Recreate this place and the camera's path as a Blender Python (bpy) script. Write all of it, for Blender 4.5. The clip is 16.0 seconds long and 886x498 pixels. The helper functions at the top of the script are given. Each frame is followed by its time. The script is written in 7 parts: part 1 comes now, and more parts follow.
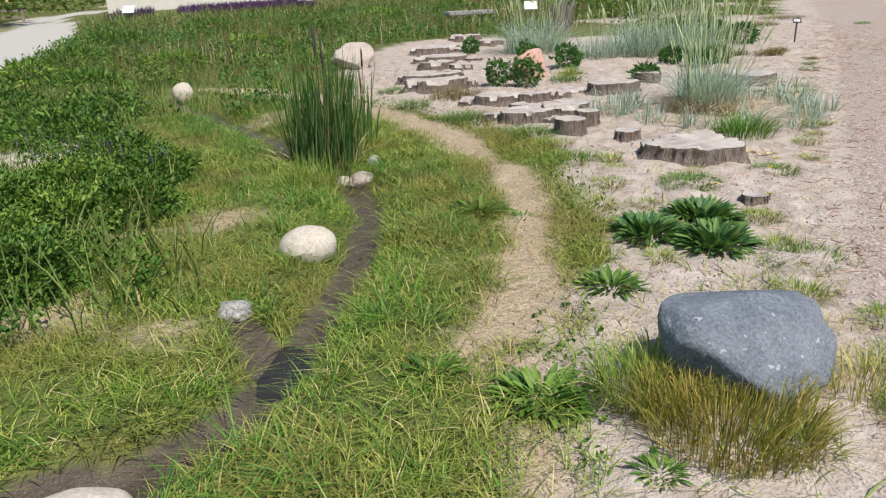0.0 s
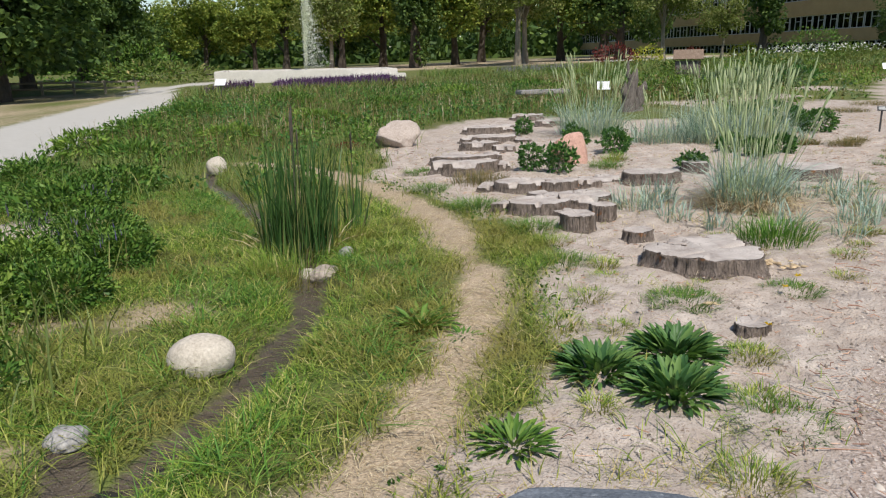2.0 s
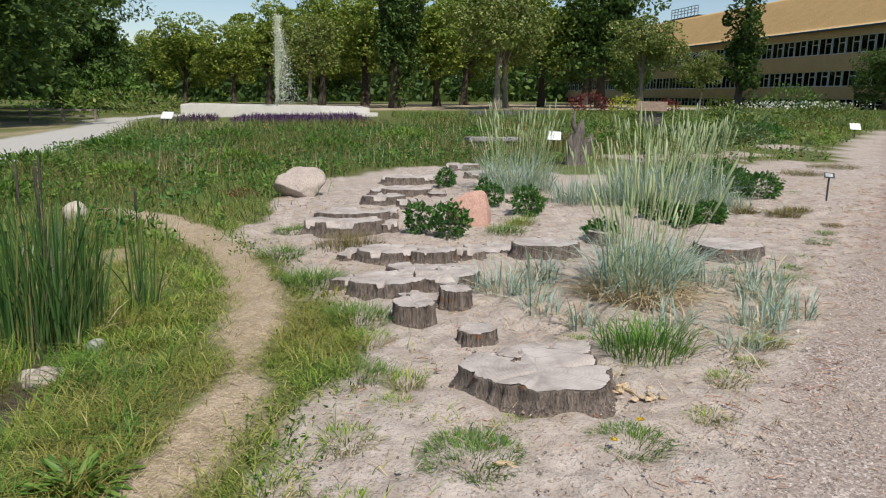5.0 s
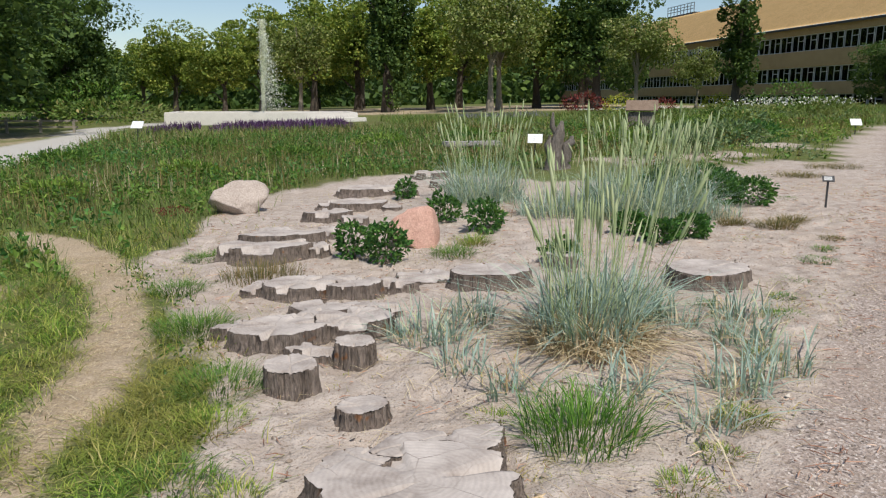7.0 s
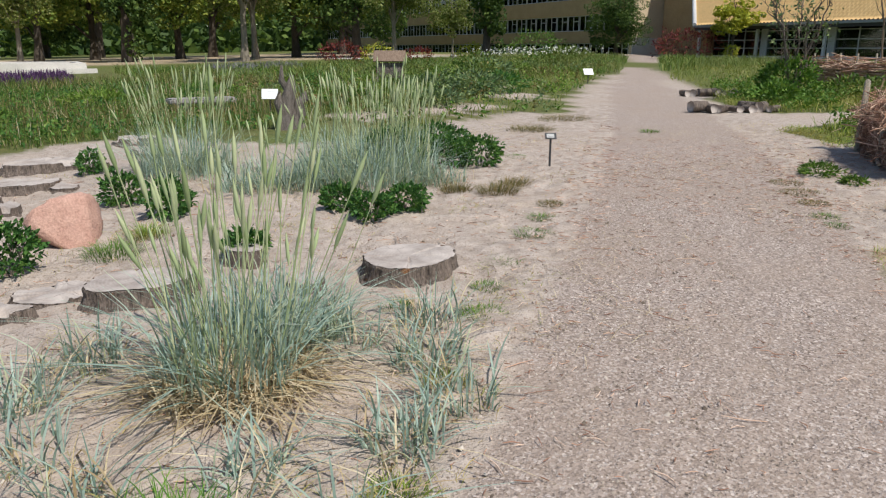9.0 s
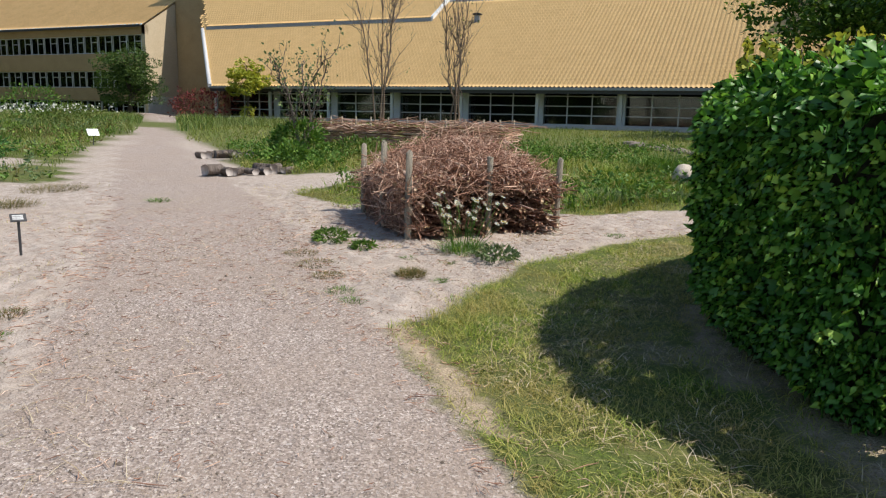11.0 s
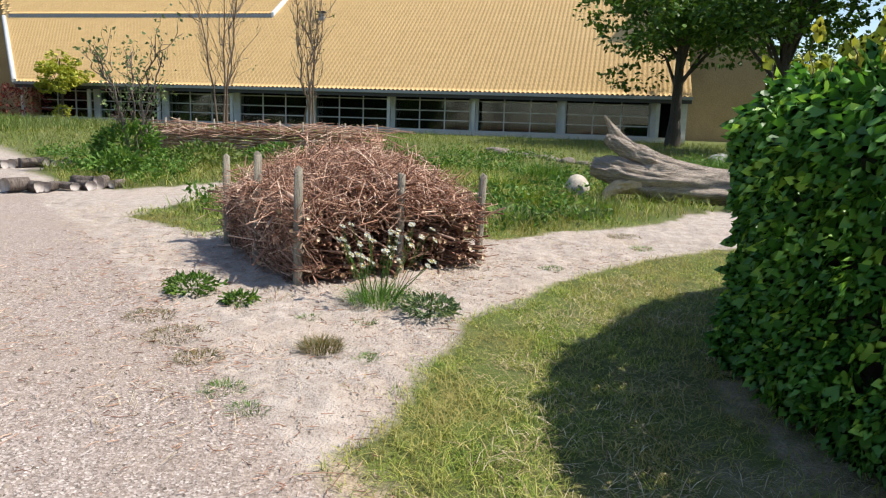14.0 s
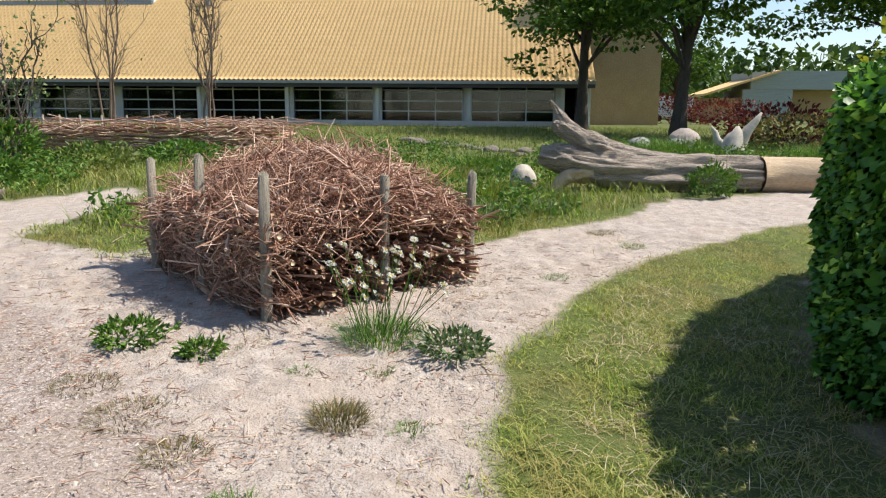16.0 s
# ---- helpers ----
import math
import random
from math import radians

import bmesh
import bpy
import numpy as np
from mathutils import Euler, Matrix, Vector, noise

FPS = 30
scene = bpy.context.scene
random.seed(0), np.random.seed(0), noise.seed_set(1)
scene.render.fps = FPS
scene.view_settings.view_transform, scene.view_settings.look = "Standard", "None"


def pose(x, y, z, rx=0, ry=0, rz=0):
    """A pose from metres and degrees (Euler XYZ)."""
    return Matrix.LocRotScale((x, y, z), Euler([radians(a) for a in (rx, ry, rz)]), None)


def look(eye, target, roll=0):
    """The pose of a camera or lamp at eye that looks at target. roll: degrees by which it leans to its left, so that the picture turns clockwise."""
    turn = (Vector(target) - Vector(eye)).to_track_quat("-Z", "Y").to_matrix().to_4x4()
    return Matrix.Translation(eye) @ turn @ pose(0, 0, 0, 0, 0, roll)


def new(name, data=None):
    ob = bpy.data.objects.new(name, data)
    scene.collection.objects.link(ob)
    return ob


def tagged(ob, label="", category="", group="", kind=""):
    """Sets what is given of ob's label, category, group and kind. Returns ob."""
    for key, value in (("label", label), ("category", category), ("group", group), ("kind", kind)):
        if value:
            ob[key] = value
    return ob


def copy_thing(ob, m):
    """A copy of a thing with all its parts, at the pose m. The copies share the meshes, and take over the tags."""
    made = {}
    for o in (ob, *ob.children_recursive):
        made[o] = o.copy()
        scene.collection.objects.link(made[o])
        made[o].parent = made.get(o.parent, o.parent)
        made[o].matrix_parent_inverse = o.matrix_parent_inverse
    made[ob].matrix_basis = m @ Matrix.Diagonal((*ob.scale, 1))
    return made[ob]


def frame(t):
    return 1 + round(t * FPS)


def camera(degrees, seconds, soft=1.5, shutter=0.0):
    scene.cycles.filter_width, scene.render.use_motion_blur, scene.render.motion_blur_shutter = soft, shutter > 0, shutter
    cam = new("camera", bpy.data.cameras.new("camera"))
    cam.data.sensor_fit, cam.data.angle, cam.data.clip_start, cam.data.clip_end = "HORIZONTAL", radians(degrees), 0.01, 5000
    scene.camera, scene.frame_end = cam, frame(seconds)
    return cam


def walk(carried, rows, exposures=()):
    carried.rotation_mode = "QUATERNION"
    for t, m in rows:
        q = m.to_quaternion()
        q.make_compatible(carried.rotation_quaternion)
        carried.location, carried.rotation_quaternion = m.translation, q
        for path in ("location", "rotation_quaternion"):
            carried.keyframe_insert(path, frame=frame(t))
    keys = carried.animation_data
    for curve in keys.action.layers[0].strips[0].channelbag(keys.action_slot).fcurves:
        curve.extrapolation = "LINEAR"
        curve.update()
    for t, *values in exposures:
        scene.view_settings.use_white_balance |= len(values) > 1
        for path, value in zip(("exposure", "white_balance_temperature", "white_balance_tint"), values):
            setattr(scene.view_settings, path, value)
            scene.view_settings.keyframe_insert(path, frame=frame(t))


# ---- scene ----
cam = camera(62.2, 16.0, soft=1.2)
# seconds, eye, yaw, pitch, roll
ROWS = [
    (0.0, 0.033, 0.003, 1.513, -19.04, -20.35, 1.69),
    (0.5, 0.315, 0.106, 1.494, -19.28, -19.90, 1.32),
    (1.0, 0.626, 0.191, 1.507, -19.95, -18.35, 1.13),
    (1.5, 0.950, 0.244, 1.505, -16.72, -17.10, -0.24),
    (2.0, 1.119, 0.414, 1.522, -11.13, -14.66, 1.01),
    (2.5, 1.325, 0.631, 1.559, -10.35, -13.34, 1.49),
    (3.0, 1.618, 0.723, 1.552, -10.24, -12.14, 1.19),
    (3.5, 1.852, 0.817, 1.558, -9.97, -11.91, -0.05),
    (4.0, 2.051, 1.057, 1.552, -10.36, -11.97, -0.83),
    (4.5, 2.264, 1.228, 1.564, -11.03, -12.02, -1.16),
    (5.0, 2.568, 1.440, 1.571, -11.74, -11.60, -1.29),
    (5.2, 2.691, 1.531, 1.555, -11.78, -11.25, -0.54),
    (7.3, 3.525, 2.574, 1.576, -11.85, -11.38, -0.09),
    (7.5, 3.619, 2.669, 1.600, -12.07, -11.35, -0.21),
    (8.0, 3.914, 2.857, 1.604, -12.91, -10.89, -0.58),
    (8.5, 4.210, 3.013, 1.595, -17.09, -13.32, -1.24),
    (9.0, 4.456, 3.232, 1.637, -29.30, -15.15, -0.23),
    (9.5, 4.674, 3.373, 1.637, -38.12, -14.94, 2.11),
    (10.0, 4.961, 3.495, 1.676, -46.84, -11.55, 2.09),
    (10.2, 5.072, 3.536, 1.693, -51.08, -11.14, 1.29),
    (12.3, 6.075, 4.325, 1.658, -74.40, -9.58, -1.95),
    (12.5, 6.180, 4.411, 1.672, -75.13, -9.78, -1.90),
    (13.0, 6.461, 4.583, 1.672, -76.50, -9.74, -1.46),
    (13.5, 6.749, 4.775, 1.678, -77.19, -9.74, -1.72),
    (14.0, 7.006, 5.071, 1.685, -76.80, -9.71, -1.87),
    (14.5, 7.271, 5.324, 1.665, -74.40, -9.81, -1.55),
    (15.0, 7.566, 5.543, 1.668, -74.28, -9.85, -1.66),
    (15.5, 7.778, 5.827, 1.680, -80.30, -10.14, -0.29),
    (16.0, 7.991, 6.045, 1.668, -85.28, -10.36, -0.43),
]
walk(cam, [(t, pose(x, y, z, 90 + pitch, roll, yaw)) for t, x, y, z, yaw, pitch, roll in ROWS],
     [(0.0, 0.12), (1.0, -0.02), (3.0, -0.08), (5.0, -0.14), (8.5, -0.14), (10.0, -0.14), (12.5, 0.33), (14.0, 0.36), (15.0, 0.18), (16.0, 0.36)])

# ---- world, sun, exposure ----
SUN_FROM = Vector((0.14, -0.53, 0.83)).normalized()
world = bpy.data.worlds.new("sky")
scene.world = world
world.use_nodes = True
wn = world.node_tree.nodes
sky = wn.new("ShaderNodeTexSky")
sky.sky_type = "NISHITA"
sky.sun_disc = False
sky.dust_density = 0.4
sky.sun_elevation = math.asin(SUN_FROM.z)
sky.sun_rotation = math.atan2(SUN_FROM.x, SUN_FROM.y)
world.node_tree.links.new(sky.outputs[0], wn["Background"].inputs[0])
wn["Background"].inputs[1].default_value = 0.12
sun = new("sun", bpy.data.lights.new("sun", "SUN"))
sun.data.energy, sun.data.angle, sun.data.color = 5.0, radians(0.53), (1.0, 0.94, 0.85)
sun.matrix_world = look((0, 0, 60), Vector((0, 0, 60)) - SUN_FROM)

# ---- small tools ----
rng = np.random.default_rng(7)
U = rng.uniform


def np_mesh(name, verts, faces, smooth=False):
    """A mesh from an array of vertices and arrays of triangles or quads."""
    faces = [np.asarray(f, dtype=np.int32) for f in (faces if isinstance(faces, list) else [faces]) if len(f)]
    me = bpy.data.meshes.new(name)
    verts = np.asarray(verts, dtype=np.float32).reshape(-1, 3)
    me.vertices.add(len(verts))
    me.vertices.foreach_set("co", verts.ravel())
    loops = np.concatenate([f.ravel() for f in faces])
    totals = np.concatenate([np.full(len(f), f.shape[1], dtype=np.int32) for f in faces])
    me.loops.add(len(loops))
    me.loops.foreach_set("vertex_index", loops)
    me.polygons.add(len(totals))
    me.polygons.foreach_set("loop_start", np.concatenate([[0], np.cumsum(totals)[:-1]]).astype(np.int32))
    me.polygons.foreach_set("loop_total", totals)
    if smooth:
        me.polygons.foreach_set("use_smooth", np.ones(len(totals), dtype=bool))
    me.update(calc_edges=True)
    me.validate()
    return me


def part(name, data, material, parent=None, label=""):
    """Links a bmesh or a mesh as one object, under a thing or a part when one is given."""
    if isinstance(data, bmesh.types.BMesh):
        me = bpy.data.meshes.new(name)
        data.to_mesh(me)
        data.free()
        data = me
    if material and not data.materials:
        data.materials.append(material)
    ob = new(name, data)
    if parent is not None:
        ob.parent = parent
    if label:
        ob["label"] = label
    return ob


def thing(name, x, y, z, label, category, group="", rz=0.0, kind=""):
    ob = new(name)
    ob.matrix_world = pose(x, y, z, 0, 0, rz)
    return tagged(ob, label, category, group, kind)


def lattice(ix, iy, seed):
    n = (ix.astype(np.int64) * 374761393 + iy.astype(np.int64) * 668265263 + seed * 1442695041) & 0x7FFFFFFF
    n = ((n ^ (n >> 13)) * 1274126177) & 0x7FFFFFFF
    return ((n ^ (n >> 16)) & 0xFFFF) / 65535.0


def vnoise(x, y, size, seed=0):
    """Smooth value noise from 0 to 1 with cells of that size."""
    x, y = np.asarray(x, float) / size, np.asarray(y, float) / size
    ix, iy = np.floor(x), np.floor(y)
    fx, fy = x - ix, y - iy
    fx, fy = fx * fx * (3 - 2 * fx), fy * fy * (3 - 2 * fy)
    a, b = lattice(ix, iy, seed), lattice(ix + 1, iy, seed)
    c, d = lattice(ix, iy + 1, seed), lattice(ix + 1, iy + 1, seed)
    return (a * (1 - fx) + b * fx) * (1 - fy) + (c * (1 - fx) + d * fx) * fy


def fbm(x, y, size, seed=0):
    return (vnoise(x, y, size, seed) * 4 + vnoise(x, y, size / 2.1, seed + 1) * 2 + vnoise(x, y, size / 4.3, seed + 2)) / 7


def poly_distance(x, y, poly):
    """Signed distance to a closed outline, negative inside."""
    x, y = np.asarray(x, float), np.asarray(y, float)
    best, inside = np.full(x.shape, 1e9), np.zeros(x.shape, bool)
    for (ax, ay), (bx, by) in zip(poly, poly[1:] + poly[:1]):
        dx, dy = bx - ax, by - ay
        h = np.clip(((x - ax) * dx + (y - ay) * dy) / (dx * dx + dy * dy), 0, 1)
        best = np.minimum(best, np.hypot(x - ax - h * dx, y - ay - h * dy))
        cross = (ay > y) != (by > y)
        inside ^= cross & (x < (bx - ax) * (y - ay) / (by - ay + 1e-12) + ax)
    return np.where(inside, -best, best)


def line_distance(x, y, line):
    """Distance to an open line, and how far along it the nearest place lies."""
    x, y = np.asarray(x, float), np.asarray(y, float)
    best, along, run = np.full(x.shape, 1e9), np.zeros(x.shape), 0.0
    for (ax, ay), (bx, by) in zip(line, line[1:]):
        dx, dy = bx - ax, by - ay
        n = math.hypot(dx, dy)
        h = np.clip(((x - ax) * dx + (y - ay) * dy) / (n * n), 0, 1)
        d = np.hypot(x - ax - h * dx, y - ay - h * dy)
        along = np.where(d < best, run + h * n, along)
        best = np.minimum(best, d)
        run += n
    return best, along


# ---- the plan ----
SAND_WEST = [(1.0, 1.4), (1.3, 2.3), (1.95, 3.05), (2.35, 3.9), (2.6, 4.7), (2.85, 5.5), (2.85, 6.7), (2.4, 8.2), (2.0, 9.4), (2.2, 10.6),
             (2.3, 11.6), (2.7, 13.2), (3.3, 14.6), (4.2, 15.8), (5.6, 16.9), (7.0, 15.6), (8.4, 14.0), (10.2, 13.6), (11.2, 15.6), (12.8, 16.2),
             (14.6, 16.0), (16.8, 18.4), (19.5, 21.5), (23.5, 25.2), (28, 29), (30, 28), (12, 10), (4, 2), (1.5, 0.3)]
SAND_EAST = [(9.4, 6.2), (10.1, 6.02), (11.1, 6.1), (12.0, 6.03), (12.6, 5.67), (14.1, 5.1), (15.1, 4.5), (17.0, 2.5), (19.2, -1.0), (21.0, 0.2),
             (19.7, 2.6), (18.6, 3.9), (16.9, 4.9), (16.2, 5.7), (15.4, 6.4), (15.1, 8.0), (14.9, 9.2), (15.8, 11.1), (18.8, 11.4), (19.2, 12.0),
             (17.4, 12.9), (17.6, 14.2), (20.5, 17.3), (24, 21), (25, 24), (15, 14), (10, 8)]
GRASS_SPOT = [(14.4, 9.55), (15.0, 9.3), (15.7, 10.5), (15.9, 11.2), (15.0, 11.0)]
HEDGE = [(8.8, 1.4), (8.85, 2.75), (9.38, 3.6), (10.2, 4.12), (11.0, 4.3), (11.9, 4.28), (12.8, 4.02), (13.6, 3.5), (14.5, 2.6), (15.2, 1.4), (14.0, 0.6), (12.4, 1.2), (10.9, 1.0)]
STREAM = [(-1.6, 2.15), (-0.55, 2.25), (0.02, 2.5), (0.32, 2.98), (0.62, 3.55), (0.9, 4.15), (1.1, 4.75), (1.14, 5.5), (1.1, 6.1), (0.75, 7.6), (0.3, 9.2), (-0.05, 10.3), (-0.2, 11.6)]
SIDE_POOL = [(0.12, 3.3), (0.2, 2.95), (0.3, 2.8)]
TRACK = [(0.85, 1.5), (1.08, 2.2), (1.36, 2.85), (1.9, 3.9), (2.12, 4.5), (2.27, 5.1), (2.34, 6.3), (2.28, 7.4), (1.95, 8.8), (1.2, 10.5), (0.2, 11.8)]
PAVED = [(-4.7, -6.0), (-4.8, 4), (-4.8, 13), (-4.75, 20), (-4.9, 28), (-5.5, 37), (-7.2, 48), (-4, 60), (4, 64), (20, 66), (40, 70)]
PATH_MID = [(-60, 1.4), (15, 1.4), (22, 0.95), (29, 0.42), (48, 0.15), (80, -0.4), (200, -0.4)]
PATH_HALF = [(-60, 1.07), (15, 1.05), (22, 0.98), (29, 0.92), (48, 0.85), (80, 1.3), (200, 1.3)]


def gravel_distance(x, y):
    u, s = (np.asarray(x) + np.asarray(y)) / math.sqrt(2), (np.asarray(x) - np.asarray(y)) / math.sqrt(2)
    mid = np.interp(u, [p[0] for p in PATH_MID], [p[1] for p in PATH_MID])
    half = np.interp(u, [p[0] for p in PATH_HALF], [p[1] for p in PATH_HALF])
    return np.where(u > 82, 5.0, np.abs(s - mid) - half)


def zones(x, y):
    """How much sand, gravel, dead grass, mud and paving the ground carries."""
    x, y = np.asarray(x, float), np.asarray(y, float)
    ragged = (fbm(x, y, 0.9, 3) - 0.5) * 0.9 + (fbm(x, y, 0.22, 9) - 0.5) * 0.35
    step = lambda d, w: np.clip(0.5 - d / w, 0, 1)
    sand = np.maximum(step(poly_distance(x, y, SAND_WEST) + ragged * 0.75, 0.3), step(poly_distance(x, y, SAND_EAST) + ragged * 0.35, 0.2))
    sand = np.maximum(sand, step(np.hypot(x + 1.5, (y - 7.6) * 0.6) - 0.55 + ragged * 0.4, 0.3))
    for px, py, pr, ps in ((13.2, 18.2, 1.3, 0.5), (11.0, 17.6, 1.0, 0.4), (16.5, 20.0, 1.2, 0.5), (18.6, 23.0, 0.9, 0.5)):
        sand = np.maximum(sand, step(np.hypot((x - px) * ps / 0.5, (y - py) / 0.8) - pr + ragged * 1.5, 0.5))
    sand *= 1 - step(poly_distance(x, y, GRASS_SPOT) + ragged * 0.5, 0.3)
    gravel = step(gravel_distance(x, y) + ragged * 0.22, 0.22)
    d, _ = line_distance(x, y, TRACK)
    dead = step(d - np.interp(y, [1.8, 2.4, 3.2], [0.06, 0.15, 0.21]) + ragged * 0.35, 0.22)
    dead = dead * np.clip(fbm(x, y, 0.35, 171) * 3.0 - 0.55 + np.clip((y - 3.2) * 0.35, 0, 0.8), 0.1, 1)
    for px, py, pr in ((-0.75, 3.75, 0.28), (-0.2, 3.3, 0.16), (0.2, 4.9, 0.3), (-0.5, 4.9, 0.22), (0.9, 8.6, 0.3)):
        dead = np.maximum(dead, 0.8 * step(np.hypot(x - px, y - py) - pr + ragged * 0.5, 0.35))
    edge = np.maximum(step(np.abs(gravel_distance(x, y) - 0.1) - 0.16 + ragged * 0.3, 0.3) * (x > 8.5) * (y < 7.0), 0)
    dead = np.maximum(dead, edge * 0.9)
    dead = np.maximum(dead, 0.6 * step(poly_distance(x, y, HEDGE) - 0.2 + ragged * 1.1, 0.4))
    # dry pale lawn behind the basin; its paleness also paints in sunlit ground
    dead = np.maximum(dead, 0.75 * step(67 - y + ragged * 3, 5.0) * (x > -6) * (x < 45) * (y < 110))
    # dry tan lawn left of the path, coloured lighter for sunlight too
    dead = np.maximum(dead, 0.7 * step(x + 6.2 + ragged, 0.6) * (y > 8) * (y < 45) * np.clip(fbm(x, y, 3.0, 175) * 2.4 - 0.4, 0, 1))
    d, _ = line_distance(x, y, STREAM)
    e, _ = line_distance(x, y, SIDE_POOL)
    mud = np.maximum(step(d - 0.095 + ragged * 0.10, 0.1), step(e - 0.10 + ragged * 0.12, 0.1))
    mud = np.maximum(mud, step(np.hypot((x + 0.55) * 0.6, y - 2.22) - 0.2 + ragged * 0.1, 0.1))
    d, _ = line_distance(x, y, PAVED)
    paved = step(d - np.interp(y, [30, 38, 50], [1.68, 1.3, 1.2]) + ragged * 0.04, 0.08)
    return sand, gravel, dead, mud, paved


def base_height(x, y):
    soft = lambda v, lo, hi: np.clip(v, lo, hi)
    return 0.0026 + 0.0228 * soft(np.asarray(x, float), -20, 52) + 0.0026 * soft(np.asarray(y, float), -30, 70)


def ground(x, y):
    """The height of the ground."""
    x, y = np.asarray(x, float), np.asarray(y, float)
    near = np.clip(1.4 - np.hypot(x - 8, y - 8) / 40, 0, 1)
    z = base_height(x, y) + near * (fbm(x, y, 2.6, 21) - 0.5) * 0.05
    d, _ = line_distance(x, y, STREAM)
    z = z - 0.10 * np.exp(-(d / 0.2) ** 2)
    e, _ = line_distance(x, y, SIDE_POOL)
    return z - 0.05 * np.exp(-(e / 0.14) ** 2)


def gz(x, y):
    return float(ground(np.array([x]), np.array([y]))[0])


# ---- materials ----
def nodes_of(name):
    m = bpy.data.materials.new(name)
    m.use_nodes = True
    nt = m.node_tree
    return m, nt, nt.nodes["Principled BSDF"]


def add(nt, kind, **values):
    n = nt.nodes.new(kind)
    for key, value in values.items():
        n.inputs[key.replace("_", " ")].default_value = value
    return n


def ramp(nt, source, stops):
    n = nt.nodes.new("ShaderNodeValToRGB")
    while len(n.color_ramp.elements) < len(stops):
        n.color_ramp.elements.new(0.5)
    for e, (at, colour) in zip(n.color_ramp.elements, stops):
        e.position, e.color = at, (*colour, 1)
    nt.links.new(source, n.inputs[0])
    return n.outputs[0]


def mix(nt, factor, a, b, mode="MIX"):
    n = nt.nodes.new("ShaderNodeMix")
    n.data_type, n.blend_type = "RGBA", mode
    for slot, value in ((0, factor), (6, a), (7, b)):
        if isinstance(value, (int, float)):
            n.inputs[slot].default_value = value
        elif isinstance(value, tuple):
            n.inputs[slot].default_value = (*value, 1)
        else:
            nt.links.new(value, n.inputs[slot])
    return n.outputs[2]


def grain(nt, scale, detail=5.0, space="Object", stretch=(1, 1, 1), rough=0.6):
    co = nt.nodes.new("ShaderNodeTexCoord")
    mp = nt.nodes.new("ShaderNodeMapping")
    mp.inputs["Scale"].default_value = stretch
    nt.links.new(co.outputs[space], mp.inputs[0])
    n = add(nt, "ShaderNodeTexNoise", Scale=scale, Detail=detail, Roughness=rough)
    nt.links.new(mp.outputs[0], n.inputs["Vector"])
    return n.outputs["Fac"]


def bump(nt, bsdf, height, distance, strength=1.0, normal=None):
    b = add(nt, "ShaderNodeBump", Distance=distance, Strength=strength)
    nt.links.new(height, b.inputs["Height"])
    if normal is not None:
        nt.links.new(normal, b.inputs["Normal"])
    nt.links.new(b.outputs[0], bsdf.inputs["Normal"])
    return b.outputs[0]


def surface(name, dark, light, scale=6.0, rough=0.8, relief=0.004, fine=60.0, stretch=(1, 1, 1), metal=0.0, spots=None):
    """A plain weathered surface: large stains, fine grain and relief."""
    m, nt, p = nodes_of(name)
    big, small = grain(nt, scale, stretch=stretch), grain(nt, fine, 4.0, stretch=stretch)
    c = ramp(nt, big, [(0.3, dark), (0.7, light)])
    c = mix(nt, 0.5, c, ramp(nt, small, [(0.3, tuple(v * 0.6 for v in dark)), (0.7, tuple(min(1, v * 1.15) for v in light))]))
    if spots:
        c = mix(nt, ramp(nt, grain(nt, spots[0], 2.0), [(spots[1], (0, 0, 0)), (spots[1] + 0.05, (1, 1, 1))]), c, spots[2])
    nt.links.new(c, p.inputs["Base Color"])
    p.inputs["Roughness"].default_value, p.inputs["Metallic"].default_value = rough, metal
    first = bump(nt, p, big, relief * 3)
    bump(nt, p, small, relief, normal=first)
    return m


def foliage(name, stops, rough=0.55, through_light=0.3, patch=None, spec=0.22):
    """Leaves and blades: each one its own tint, part of the light shining through."""
    m, nt, p = nodes_of(name)
    geo = nt.nodes.new("ShaderNodeNewGeometry")
    info = nt.nodes.new("ShaderNodeObjectInfo")
    both = nt.nodes.new("ShaderNodeMath")
    both.operation = "ADD"
    nt.links.new(geo.outputs["Random Per Island"], both.inputs[0])
    nt.links.new(info.outputs["Random"], both.inputs[1])
    part_of = nt.nodes.new("ShaderNodeMath")
    part_of.operation = "FRACT"
    nt.links.new(both.outputs[0], part_of.inputs[0])
    c = ramp(nt, part_of.outputs[0], stops)
    if patch:
        c = mix(nt, ramp(nt, grain(nt, patch[0], 3.0), [(0.42, (0, 0, 0)), (0.62, (1, 1, 1))]), c, mix(nt, 0.75, c, patch[1]))
    nt.links.new(c, p.inputs["Base Color"])
    p.inputs["Roughness"].default_value = rough
    p.inputs["Specular IOR Level"].default_value = spec
    t = nt.nodes.new("ShaderNodeBsdfTranslucent")
    nt.links.new(mix(nt, 1.0, c, (1.0, 1.0, 0.55), "MULTIPLY"), t.inputs[0])
    s = add(nt, "ShaderNodeMixShader", Fac=through_light)
    nt.links.new(p.outputs[0], s.inputs[1])
    nt.links.new(t.outputs[0], s.inputs[2])
    nt.links.new(s.outputs[0], nt.nodes["Material Output"].inputs[0])
    return m


